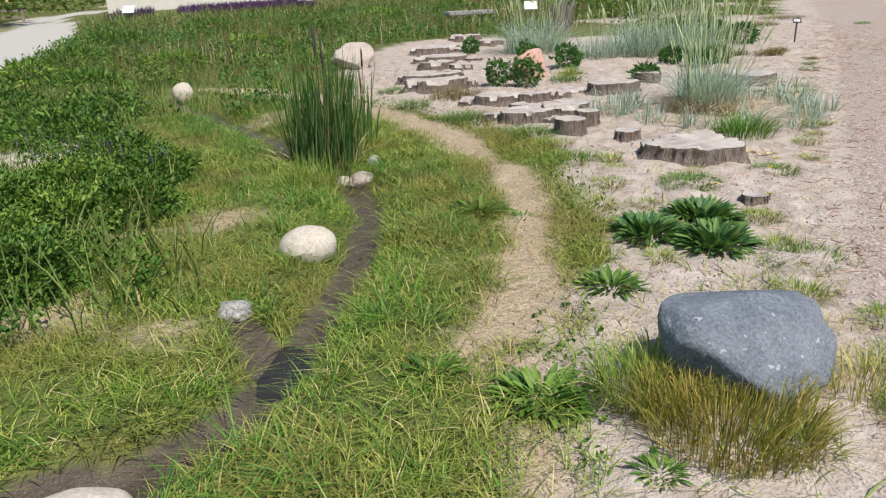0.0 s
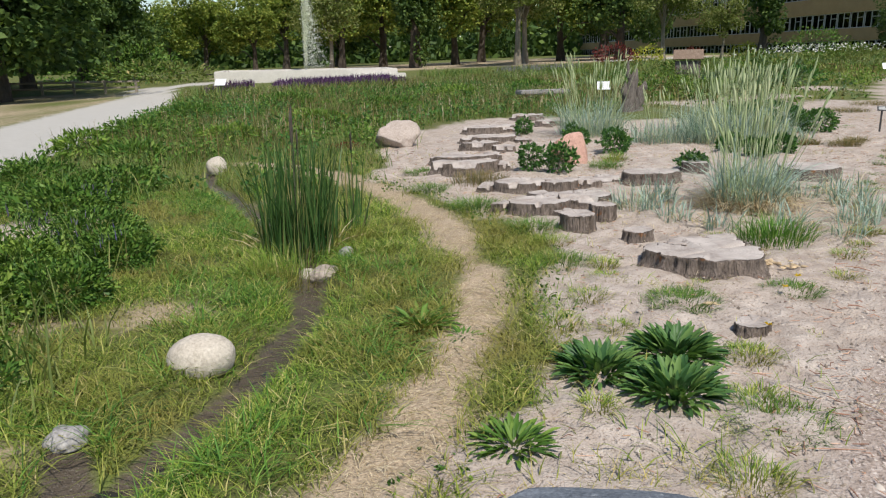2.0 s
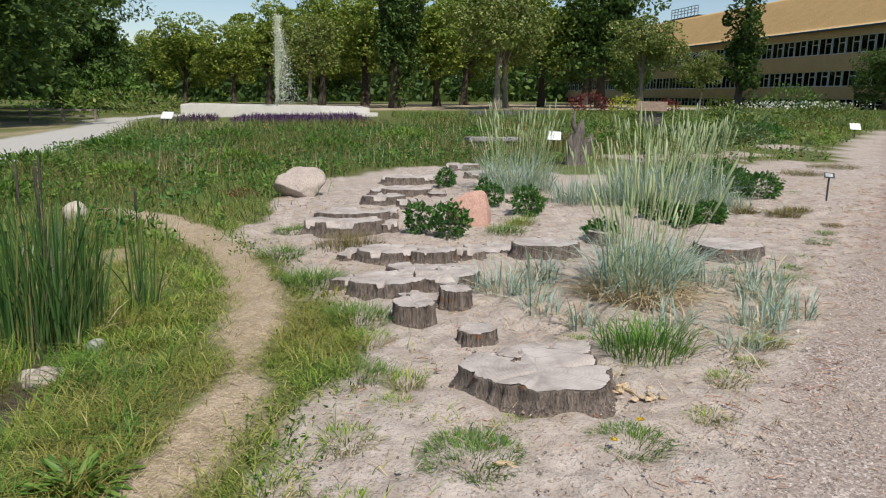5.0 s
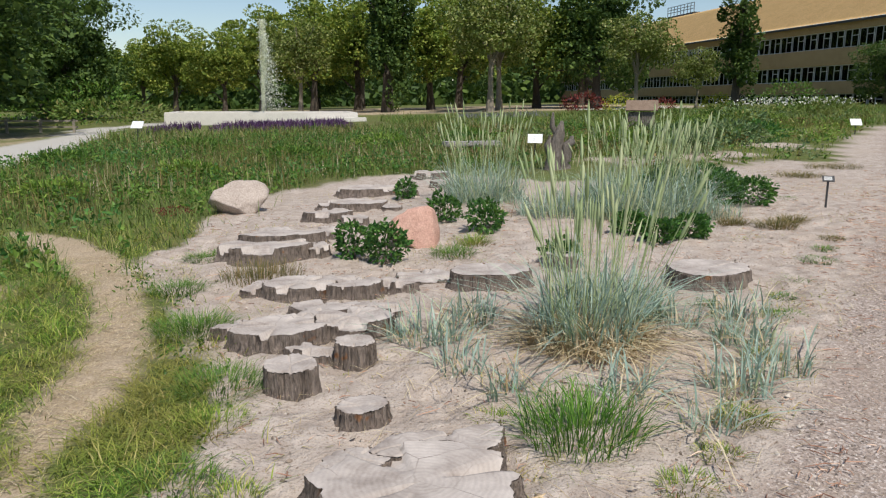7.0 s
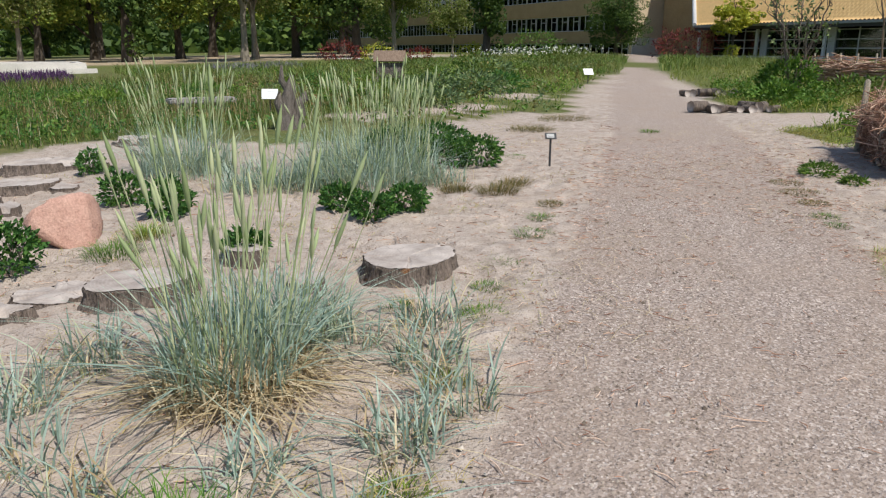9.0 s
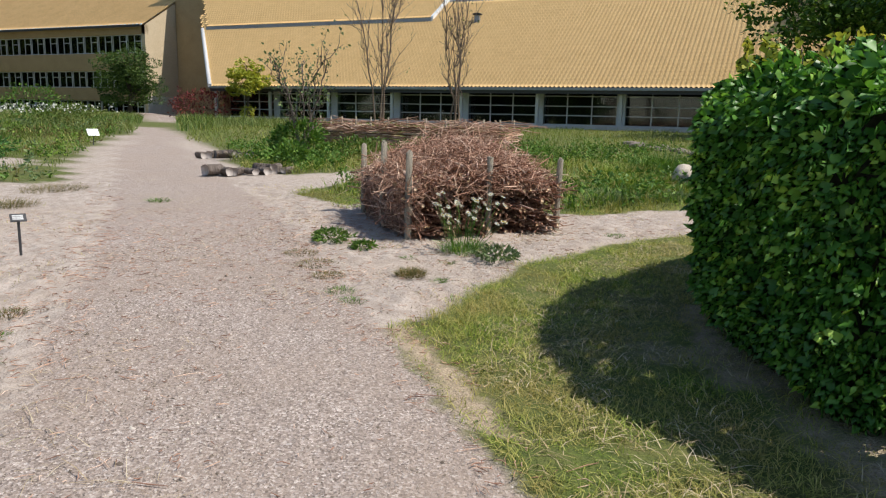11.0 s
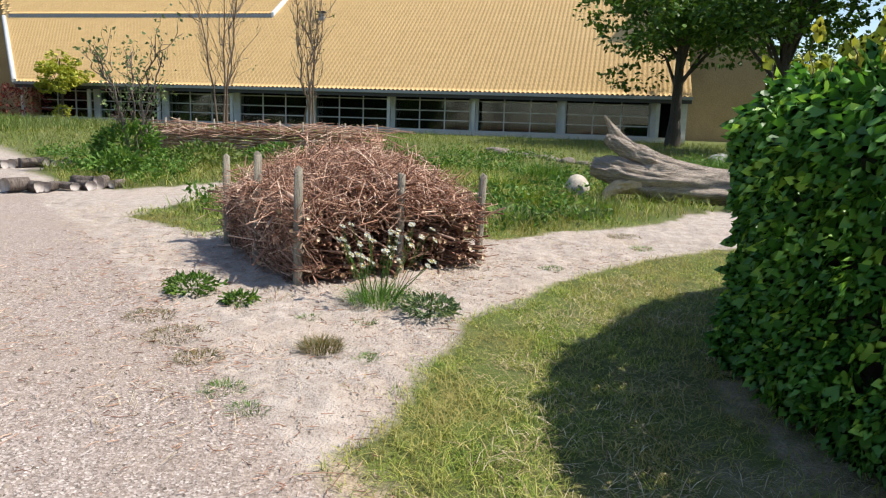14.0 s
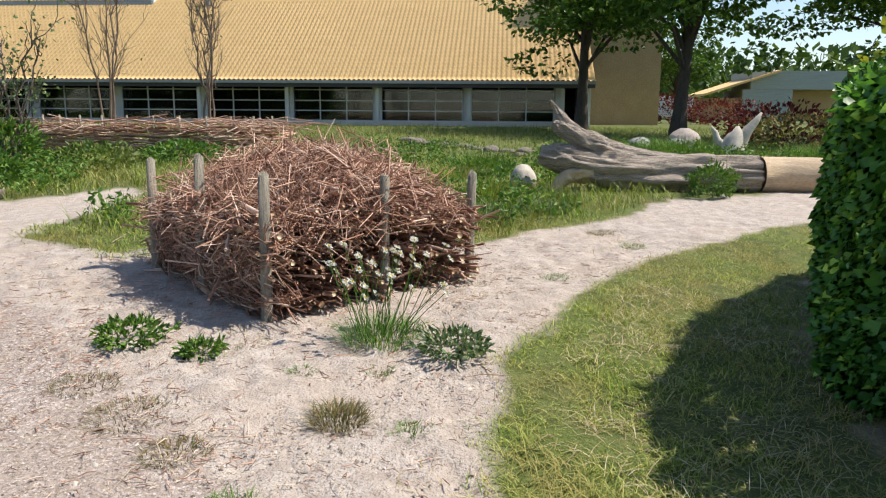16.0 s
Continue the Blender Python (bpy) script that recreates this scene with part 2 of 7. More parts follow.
def ground_material():
    m, nt, p = nodes_of("earth, sand and gravel")
    weight = {}
    for name in ("sand", "gravel", "dead", "mud", "paved"):
        a = nt.nodes.new("ShaderNodeAttribute")
        a.attribute_name = name
        weight[name] = a.outputs["Fac"]
    big, mid, fine = grain(nt, 0.9, 4), grain(nt, 7, 6), grain(nt, 70, 4)
    stones = add(nt, "ShaderNodeTexVoronoi", Scale=85.0)
    co = nt.nodes.new("ShaderNodeTexCoord")
    nt.links.new(co.outputs["Object"], stones.inputs["Vector"])
    pebble = ramp(nt, stones.outputs["Color"], [(0.0, (0.08, 0.062, 0.05)), (0.3, (0.27, 0.225, 0.185)), (0.7, (0.46, 0.40, 0.345)), (1.0, (0.82, 0.77, 0.70))])
    sand = mix(nt, ramp(nt, mid, [(0.35, (0, 0, 0)), (0.7, (1, 1, 1))]), (0.37, 0.318, 0.262), (0.55, 0.492, 0.42))
    sand = mix(nt, ramp(nt, fine, [(0.30, (1, 1, 1)), (0.45, (0, 0, 0))]), sand, (0.25, 0.20, 0.145))
    sand = mix(nt, ramp(nt, big, [(0.5, (0, 0, 0)), (0.8, (0.8, 0.8, 0.8))]), sand, (0.44, 0.365, 0.285))
    litter = ramp(nt, grain(nt, 30, 6, rough=0.8), [(0.36, (1, 1, 1)), (0.42, (0, 0, 0))])
    sand = mix(nt, litter, sand, (0.25, 0.19, 0.135))
    gravel = mix(nt, ramp(nt, fine, [(0.3, (0, 0, 0)), (0.7, (1, 1, 1))]), pebble, mix(nt, 0.4, pebble, (0.36, 0.31, 0.255)))
    gravel = mix(nt, ramp(nt, big, [(0.35, (0, 0, 0)), (0.7, (0.6, 0.6, 0.6))]), gravel, (0.36, 0.295, 0.23))
    gravel = mix(nt, mix(nt, 0.6, litter, (0, 0, 0)), gravel, (0.20, 0.15, 0.105))
    gravel = mix(nt, 1.0, gravel, (1.0, 0.96, 0.99), "MULTIPLY")
    sand = mix(nt, 1.0, sand, (1.0, 0.97, 1.0), "MULTIPLY")
    turf = mix(nt, ramp(nt, mid, [(0.35, (0, 0, 0)), (0.65, (1, 1, 1))]), (0.06, 0.08, 0.02), (0.17, 0.16, 0.055))
    turf = mix(nt, ramp(nt, big, [(0.4, (0, 0, 0)), (0.7, (1, 1, 1))]), turf, (0.11, 0.15, 0.032))
    dead = mix(nt, ramp(nt, fine, [(0.3, (0, 0, 0)), (0.7, (1, 1, 1))]), (0.28, 0.212, 0.14), (0.54, 0.435, 0.31))
    mud = mix(nt, mid, (0.04, 0.032, 0.024), (0.15, 0.12, 0.09))
    paved = mix(nt, mid, (0.40, 0.38, 0.35), (0.52, 0.50, 0.46))
    c = turf
    wander = ramp(nt, mid, [(0.3, (0, 0, 0)), (0.7, (1, 1, 1))])
    for name, colour in (("dead", dead), ("sand", sand), ("gravel", gravel), ("mud", mud), ("paved", paved)):
        w = nt.nodes.new("ShaderNodeMath")
        w.operation, w.use_clamp = "MULTIPLY_ADD", True
        nt.links.new(weight[name], w.inputs[0])
        w.inputs[1].default_value = 2.0
        shift = nt.nodes.new("ShaderNodeMath")
        shift.operation = "MULTIPLY"
        nt.links.new(wander, shift.inputs[0])
        shift.inputs[1].default_value = -1.0
        nt.links.new(shift.outputs[0], w.inputs[2])
        c = mix(nt, w.outputs[0], c, colour)
    nt.links.new(c, p.inputs["Base Color"])
    wet = nt.nodes.new("ShaderNodeMapRange")
    wet.inputs[3].default_value, wet.inputs[4].default_value = 0.92, 0.22
    nt.links.new(weight["mud"], wet.inputs[0])
    nt.links.new(wet.outputs[0], p.inputs["Roughness"])
    p.inputs["Specular IOR Level"].default_value = 0.3
    dents = grain(nt, 16, 4, rough=0.7)
    first = bump(nt, p, mid, 0.03, 1.0)
    third = bump(nt, p, dents, 0.018, 1.0, first)
    second = bump(nt, p, fine, 0.008, 1.0, third)
    bump(nt, p, stones.outputs["Distance"], 0.004, 0.6, second)
    return m


M_GROUND = ground_material()
GREENS = [(0.0, (0.060, 0.125, 0.018)), (0.35, (0.150, 0.262, 0.035)), (0.72, (0.290, 0.400, 0.062)), (0.9, (0.50, 0.50, 0.135)), (1.0, (0.74, 0.60, 0.33))]
M_LAWN = foliage("lawn blades", GREENS, patch=(0.8, (0.296, 0.246, 0.074)))
M_LUSH = foliage("lush ditch blades", [(0, (0.046, 0.127, 0.021)), (0.5, (0.103, 0.241, 0.034)), (0.9, (0.207, 0.368, 0.069)), (1, (0.483, 0.483, 0.184))])
M_MOWN = foliage("mown lawn blades", [(0, (0.107, 0.184, 0.026)), (0.4, (0.226, 0.335, 0.043)), (0.7, (0.408, 0.450, 0.095)), (1, (0.688, 0.600, 0.235))], patch=(1.3, (0.432, 0.343, 0.133)))
M_DRYLAWN = foliage("half-dry lawn blades", [(0, (0.148, 0.189, 0.037)), (0.4, (0.281, 0.319, 0.062)), (0.75, (0.503, 0.435, 0.136)), (1, (0.739, 0.580, 0.246))], patch=(0.9, (0.532, 0.406, 0.148)))
M_BANK = foliage("bank grass blades", [(0, (0.10, 0.14, 0.03)), (0.5, (0.20, 0.25, 0.05)), (0.85, (0.34, 0.34, 0.10)), (1, (0.50, 0.42, 0.22))], patch=(0.2, (0.16, 0.22, 0.05)))
M_MEADOW = foliage("meadow blades", [(0, (0.052, 0.108, 0.025)), (0.5, (0.110, 0.194, 0.037)), (0.9, (0.205, 0.274, 0.061)), (1, (0.441, 0.374, 0.158))], patch=(0.35, (0.212, 0.240, 0.082)))
M_DRYGRASS = foliage("yellow-green tussock blades", [(0, (0.10, 0.125, 0.022)), (0.4, (0.26, 0.26, 0.045)), (0.75, (0.46, 0.40, 0.10)), (1, (0.55, 0.36, 0.13))])
M_DEAD = foliage("dead straw", [(0, (0.280, 0.202, 0.111)), (0.5, (0.507, 0.404, 0.246)), (1, (0.711, 0.617, 0.444))], rough=0.7, through_light=0.15)
M_LYME = foliage("blue-green grass leaves", [(0, (0.155, 0.235, 0.198)), (0.4, (0.315, 0.425, 0.374)), (0.8, (0.461, 0.575, 0.510)), (1, (0.564, 0.580, 0.364))], rough=0.5)
M_EARS = foliage("pale seed spikes", [(0, (0.317, 0.400, 0.190)), (0.5, (0.440, 0.530, 0.285)), (1, (0.581, 0.620, 0.380))], rough=0.7, through_light=0.2)
M_REED = foliage("reed leaves", [(0, (0.039, 0.092, 0.028)), (0.5, (0.078, 0.163, 0.046)), (0.85, (0.144, 0.228, 0.074)), (1, (0.399, 0.358, 0.148))], rough=0.4)
M_DOCK = foliage("broad weed leaves", [(0, (0.053, 0.124, 0.024)), (0.6, (0.118, 0.236, 0.040)), (1, (0.224, 0.330, 0.068))], rough=0.45)
M_ROSETTE = foliage("dark rosette leaves", [(0, (0.053, 0.135, 0.046)), (0.6, (0.112, 0.226, 0.069)), (1, (0.204, 0.325, 0.092))], rough=0.42)
M_SHRUB = foliage("dark shrub leaves", [(0, (0.039, 0.116, 0.032)), (0.6, (0.086, 0.210, 0.051)), (1, (0.171, 0.315, 0.071))], rough=0.42)
M_GREYHERB = foliage("grey-green herb leaves", [(0, (0.089, 0.145, 0.074)), (0.6, (0.163, 0.246, 0.111)), (1, (0.296, 0.362, 0.160))])
M_HEATH = foliage("brown-green heather", [(0, (0.089, 0.102, 0.037)), (0.6, (0.177, 0.160, 0.062)), (1, (0.355, 0.246, 0.111))], rough=0.7)
M_HEDGE = foliage("hedge leaves", [(0, (0.047, 0.155, 0.025)), (0.55, (0.104, 0.283, 0.044)), (0.85, (0.183, 0.410, 0.065)), (1, (0.473, 0.747, 0.121))], rough=0.45, through_light=0.33, spec=0.5)
M_OAK = foliage("oak leaves", [(0, (0.036, 0.084, 0.014)), (0.6, (0.071, 0.154, 0.024)), (1, (0.156, 0.264, 0.047))], rough=0.5)
M_TREE = foliage("park tree leaves", [(0, (0.096, 0.163, 0.031)), (0.5, (0.192, 0.269, 0.047)), (1, (0.386, 0.414, 0.092))], rough=0.6)
M_TREEDARK = foliage("dark park tree leaves", [(0, (0.035, 0.071, 0.018)), (0.6, (0.076, 0.134, 0.035)), (1, (0.150, 0.221, 0.051))], rough=0.6)
M_TREEPALE = foliage("pale blossoming tree leaves", [(0, (0.086, 0.130, 0.032)), (0.6, (0.184, 0.238, 0.054)), (1, (0.389, 0.389, 0.173))], rough=0.6)
M_YELLOW = foliage("yellow-green leaves", [(0, (0.237, 0.290, 0.037)), (0.6, (0.414, 0.435, 0.062)), (1, (0.666, 0.609, 0.099))])
M_RED = foliage("dark red leaves", [(0, (0.074, 0.017, 0.020)), (0.6, (0.177, 0.036, 0.037)), (1, (0.325, 0.087, 0.062))])
M_PURPLE = foliage("purple flower spikes", [(0, (0.045, 0.022, 0.06)), (0.6, (0.10, 0.045, 0.13)), (1, (0.19, 0.10, 0.23))])
M_LAVENDER = foliage("lavender flower spikes", [(0, (0.159, 0.156, 0.199)), (0.6, (0.265, 0.247, 0.332)), (1, (0.371, 0.351, 0.332))])
M_PETAL = foliage("white petals", [(0, (0.75, 0.75, 0.70)), (1, (0.86, 0.86, 0.82))], through_light=0.2)
M_BLOOM = foliage("yellow petals", [(0, (0.75, 0.52, 0.02)), (1, (0.85, 0.66, 0.05))], through_light=0.15)
M_BLUEBLOOM = foliage("blue flower spikes", [(0, (0.078, 0.067, 0.155)), (1, (0.196, 0.163, 0.266))])
M_BARK = surface("weathered bark", (0.035, 0.025, 0.020), (0.33, 0.265, 0.22), 8, 0.92, 0.02, 30, (3, 3, 0.5), spots=(7.0, 0.66, (0.27, 0.13, 0.06)))
M_TRUNK = surface("tree bark", (0.035, 0.028, 0.022), (0.11, 0.09, 0.07), 5, 0.95, 0.02, 25, (2, 2, 0.4))
M_PALETRUNK = surface("pale grey tree bark", (0.16, 0.14, 0.11), (0.32, 0.28, 0.22), 5, 0.95, 0.02, 25, (2, 2, 0.4))
M_POST = surface("grey-green weathered post", (0.17, 0.145, 0.11), (0.36, 0.32, 0.25), 12, 0.85, 0.004, 90, (4, 4, 0.4))
M_STICK = foliage("brushwood bark", [(0, (0.174, 0.089, 0.062)), (0.4, (0.389, 0.217, 0.148)), (0.75, (0.580, 0.370, 0.268)), (1, (0.789, 0.593, 0.467))], rough=0.85, through_light=0.0, spec=0.2)
M_CUT = foliage("cut stick ends", [(0, (0.360, 0.228, 0.132)), (0.6, (0.576, 0.408, 0.252)), (1, (0.744, 0.576, 0.396))], rough=0.85, through_light=0.0, spec=0.2)
M_LOG = surface("bleached log wood", (0.17, 0.125, 0.09), (0.76, 0.635, 0.52), 5, 0.88, 0.03, 34, (3.5, 0.3, 3.5))
M_BARELOG = surface("bare split log wood", (0.36, 0.25, 0.15), (0.58, 0.44, 0.29), 4, 0.8, 0.006, 45, (3, 0.35, 3))
M_DRIFT = surface("dark driftwood", (0.05, 0.042, 0.036), (0.30, 0.26, 0.225), 7, 0.9, 0.02, 50, (3, 3, 0.6))
M_CHIP = surface("fresh wood chips", (0.45, 0.31, 0.17), (0.70, 0.55, 0.36), 10, 0.85, 0.004, 60)
M_BLUESTONE = surface("blue-grey granite", (0.07, 0.085, 0.11), (0.22, 0.245, 0.28), 7, 0.86, 0.006, 75, spots=(26.0, 0.66, (0.34, 0.36, 0.38)))
M_WHITESTONE = surface("pale boulder", (0.410, 0.353, 0.279), (0.607, 0.549, 0.467), 6, 0.8, 0.004, 60)
M_PINKSTONE = surface("pink granite", (0.40, 0.21, 0.16), (0.60, 0.38, 0.30), 9, 0.8, 0.006, 60)
M_BEIGESTONE = surface("beige-pink boulder", (0.30, 0.245, 0.205), (0.52, 0.44, 0.385), 5, 0.82, 0.008, 50)
M_GREYSTONE = surface("grey field stone", (0.20, 0.19, 0.19), (0.42, 0.40, 0.38), 6, 0.8, 0.006, 50)
M_DRYSTONE = surface("brown-grey dry wall stone", (0.10, 0.08, 0.065), (0.30, 0.25, 0.21), 6, 0.88, 0.008, 50)
M_CONCRETE = surface("pale concrete", (0.56, 0.53, 0.49), (0.72, 0.69, 0.64), 2, 0.85, 0.003, 40)
M_WHITE = surface("white plastic plate", (0.74, 0.76, 0.78), (0.82, 0.84, 0.86), 3, 0.4, 0.0005, 30)
M_DARKMETAL = surface("dark painted steel", (0.03, 0.03, 0.032), (0.06, 0.06, 0.065), 6, 0.5, 0.001, 60)
M_ZINC = surface("grey zinc", (0.28, 0.30, 0.32), (0.42, 0.44, 0.46), 3, 0.45, 0.001, 40, metal=0.5)
M_FRAME = surface("grey-white painted frame", (0.504, 0.516, 0.516), (0.696, 0.708, 0.696), 3, 0.6, 0.001, 40)
M_BRICK = surface("yellow-brown brick", (0.37, 0.25, 0.12), (0.50, 0.36, 0.19), 1.2, 0.9, 0.004, 14)
M_PLASTER = surface("pale yellow render", (0.58, 0.46, 0.30), (0.68, 0.56, 0.39), 0.6, 0.9, 0.002, 12)
M_ROOF = surface("yellow roof tiles", (0.78, 0.49, 0.20), (0.92, 0.61, 0.27), 1.4, 0.75, 0.004, 16)
M_ROOFFAR = surface("orange-yellow roof tiles", (0.60, 0.37, 0.14), (0.76, 0.50, 0.22), 0.9, 0.8, 0.01, 9)
M_PLANK = surface("grey-blue shed planks", (0.27, 0.32, 0.32), (0.42, 0.47, 0.46), 3, 0.8, 0.003, 30, (0.3, 0.3, 4))
# near-black that paints in the shade of insides; also the tyre colour
M_DARK = surface("near-black for inside shade and tyres", (0.025, 0.02, 0.017), (0.06, 0.05, 0.042), 2, 0.9, 0.001, 20)
M_CARPAINT = surface("white car paint", (0.70, 0.72, 0.74), (0.78, 0.80, 0.82), 2, 0.3, 0.0002, 20)
M_BLUEPAINT = surface("blue car paint", (0.06, 0.12, 0.30), (0.08, 0.15, 0.36), 2, 0.3, 0.0002, 20)
M_TWIG = surface("brown young bark", (0.10, 0.065, 0.045), (0.30, 0.22, 0.16), 4, 0.9, 0.004, 30, (3, 3, 0.4))
M_THATCH = surface("weathered wooden shingles", (0.13, 0.085, 0.06), (0.28, 0.205, 0.15), 8, 0.9, 0.008, 60)


def glass_material():
    m, nt, p = nodes_of("window glass")
    t = nt.nodes.new("ShaderNodeBsdfTransparent")
    t.inputs[0].default_value = (0.62, 0.68, 0.70, 1)
    g = add(nt, "ShaderNodeBsdfGlossy", Roughness=0.03)
    f = add(nt, "ShaderNodeFresnel", IOR=1.6)
    s = nt.nodes.new("ShaderNodeMixShader")
    nt.links.new(f.outputs[0], s.inputs[0])
    nt.links.new(t.outputs[0], s.inputs[1])
    nt.links.new(g.outputs[0], s.inputs[2])
    nt.links.new(s.outputs[0], nt.nodes["Material Output"].inputs[0])
    return m


def water_material(name, tint, rough):
    m, nt, p = nodes_of(name)
    p.inputs["Base Color"].default_value = (*tint, 1)
    p.inputs["Roughness"].default_value = rough
    p.inputs["IOR"].default_value = 1.33
    bump(nt, p, grain(nt, 9, 3), 0.01, 0.5)
    return m


def cut_material():
    """Sawn and weathered end grain: rings about the middle, radial cracks, grey patches."""
    m, nt, p = nodes_of("weathered sawn wood")
    co = nt.nodes.new("ShaderNodeTexCoord")
    w = nt.nodes.new("ShaderNodeTexWave")
    w.wave_type, w.rings_direction = "RINGS", "Z"
    for key, value in (("Scale", 14.0), ("Distortion", 3.0), ("Detail", 3.0), ("Detail Scale", 1.5)):
        w.inputs[key].default_value = value
    nt.links.new(co.outputs["Object"], w.inputs["Vector"])
    big, fine = grain(nt, 5, 5), grain(nt, 90, 3)
    c = ramp(nt, big, [(0.32, (0.24, 0.20, 0.18)), (0.5, (0.43, 0.38, 0.35)), (0.66, (0.55, 0.495, 0.46))])
    c = mix(nt, 0.12, c, ramp(nt, w.outputs["Fac"], [(0.2, (0.18, 0.145, 0.115)), (0.8, (0.44, 0.385, 0.335))]))
    v = add(nt, "ShaderNodeTexVoronoi", Scale=4.0)
    v.feature = "DISTANCE_TO_EDGE"
    nt.links.new(co.outputs["Object"], v.inputs["Vector"])
    crack = ramp(nt, v.outputs["Distance"], [(0.004, (1, 1, 1)), (0.015, (0, 0, 0))])
    c = mix(nt, mix(nt, 1.0, crack, ramp(nt, big, [(0.45, (0, 0, 0)), (0.7, (0.8, 0.8, 0.8))]), "MULTIPLY"), c, (0.09, 0.068, 0.055))
    c = mix(nt, 0.12, c, ramp(nt, fine, [(0.3, (0.22, 0.18, 0.14)), (0.7, (0.58, 0.52, 0.45))]))
    nt.links.new(c, p.inputs["Base Color"])
    p.inputs["Roughness"].default_value = 0.88
    first = bump(nt, p, w.outputs["Fac"], 0.002, 0.3)
    bump(nt, p, big, 0.01, 0.6, first)
    return m


M_GLASS = glass_material()
M_WATER = water_material("dark stream water", (0.03, 0.028, 0.024), 0.06)
M_SPRAY = foliage("white spray", [(0, (0.80, 0.82, 0.85)), (1, (0.90, 0.92, 0.94))], through_light=0.5)
M_SAWN = cut_material()
M_PEBBLE = foliage("small gravel stones", [(0, (0.12, 0.095, 0.075)), (0.3, (0.27, 0.22, 0.175)), (0.7, (0.38, 0.325, 0.275)), (1, (0.58, 0.52, 0.455))], rough=0.85, through_light=0.0)
M_WEED = foliage("bright weed leaves", [(0, (0.085, 0.165, 0.028)), (0.5, (0.165, 0.285, 0.045)), (1, (0.31, 0.42, 0.085))], rough=0.5)

# ---- shapes ----
def box_bm(x0, x1, y0, y1, z0, z1, bevel=0.0, bm=None):
    bm = bm or bmesh.new()
    r = bmesh.ops.create_cube(bm, size=1.0, matrix=Matrix.Translation(((x0 + x1) / 2, (y0 + y1) / 2, (z0 + z1) / 2)) @ Matrix.Diagonal((x1 - x0, y1 - y0, z1 - z0, 1)))
    if bevel:
        edges = list({e for v in r["verts"] for e in v.link_edges})
        bmesh.ops.bevel(bm, geom=edges, offset=bevel, segments=2, affect="EDGES")
    return bm


def blades(root, h, lean, width, seg=3, az=None, droop=0.35, twist=None):
    """Arched grass blades: (vertices, [quads, triangles])."""
    n = len(root)
    az = U(0, 2 * np.pi, n) if az is None else az
    tw = az + np.pi / 2 + (U(-0.6, 0.6, n) if twist is None else twist)
    d = np.stack([np.cos(az), np.sin(az), 0 * az], 1)
    side = np.stack([np.cos(tw), np.sin(tw), 0 * az], 1)
    out = []
    for k in range(seg + 1):
        s = k / seg
        c = root + d * (lean * h * (0.25 * s + 0.75 * s * s))[:, None]
        c = c + np.array([0, 0, 1.0]) * (h * (s - droop * np.minimum(lean, 1.4) * s * s))[:, None]
        if k < seg:
            w = (width * (0.75 + 0.5 * s) * (1 - s) ** 0.45)[:, None] * 0.5
            out += [c - side * w, c + side * w]
        else:
            out.append(c)
    v = np.stack(out, 1)
    m = v.shape[1]
    o = (np.arange(n) * m)[:, None]
    quads = np.concatenate([o + np.array([2 * k, 2 * k + 1, 2 * k + 3, 2 * k + 2]) for k in range(seg - 1)]) if seg > 1 else np.zeros((0, 4), int)
    tris = o + np.array([m - 3, m - 2, m - 1])
    return v.reshape(-1, 3), [quads, tris]


def leaves(centre, out, length, width, fold=0.25, curl=0.2, plain=False):
    """Pointed folded leaves that start at centre and point along out."""
    n = len(centre)
    out = out / np.linalg.norm(out, axis=1, keepdims=True)
    ref = np.stack([U(-1, 1, n), U(-1, 1, n), U(-0.2, 1, n)], 1)
    side = np.cross(out, ref)
    side /= np.linalg.norm(side, axis=1, keepdims=True) + 1e-9
    up = np.cross(side, out)
    L, W = length[:, None], width[:, None] / 2
    if plain:
        v = np.stack([centre, centre + out * L * 0.5 + side * W + up * W * fold, centre + out * L - up * L * curl, centre + out * L * 0.5 - side * W + up * W * fold], 1)
        o = (np.arange(n) * 4)[:, None]
        return v.reshape(-1, 3), [np.concatenate([o + np.array((0, 2, 1)), o + np.array((0, 3, 2))])]
    mid = centre + out * L * 0.45 + up * W * 0
    v = np.stack([centre, centre + out * L * 0.38 + side * W + up * W * fold, mid - up * W * fold * 0.6, centre + out * L * 0.38 - side * W + up * W * fold,
                  centre + out * L * 0.75 + side * W * 0.62 + up * W * fold * 0.4 - up * L * curl * 0.3, centre + out * L * 0.75 - side * W * 0.62 + up * W * fold * 0.4 - up * L * curl * 0.3,
                  centre + out * L - up * L * curl], 1)
    o = (np.arange(n) * 7)[:, None]
    tris = np.concatenate([o + np.array(t) for t in ((0, 2, 1), (0, 3, 2), (4, 6, 2), (5, 2, 6))])
    quads = np.concatenate([o + np.array((1, 2, 4, 4))[:3], o + np.array((2, 3, 5))])
    return v.reshape(-1, 3), [tris, quads]


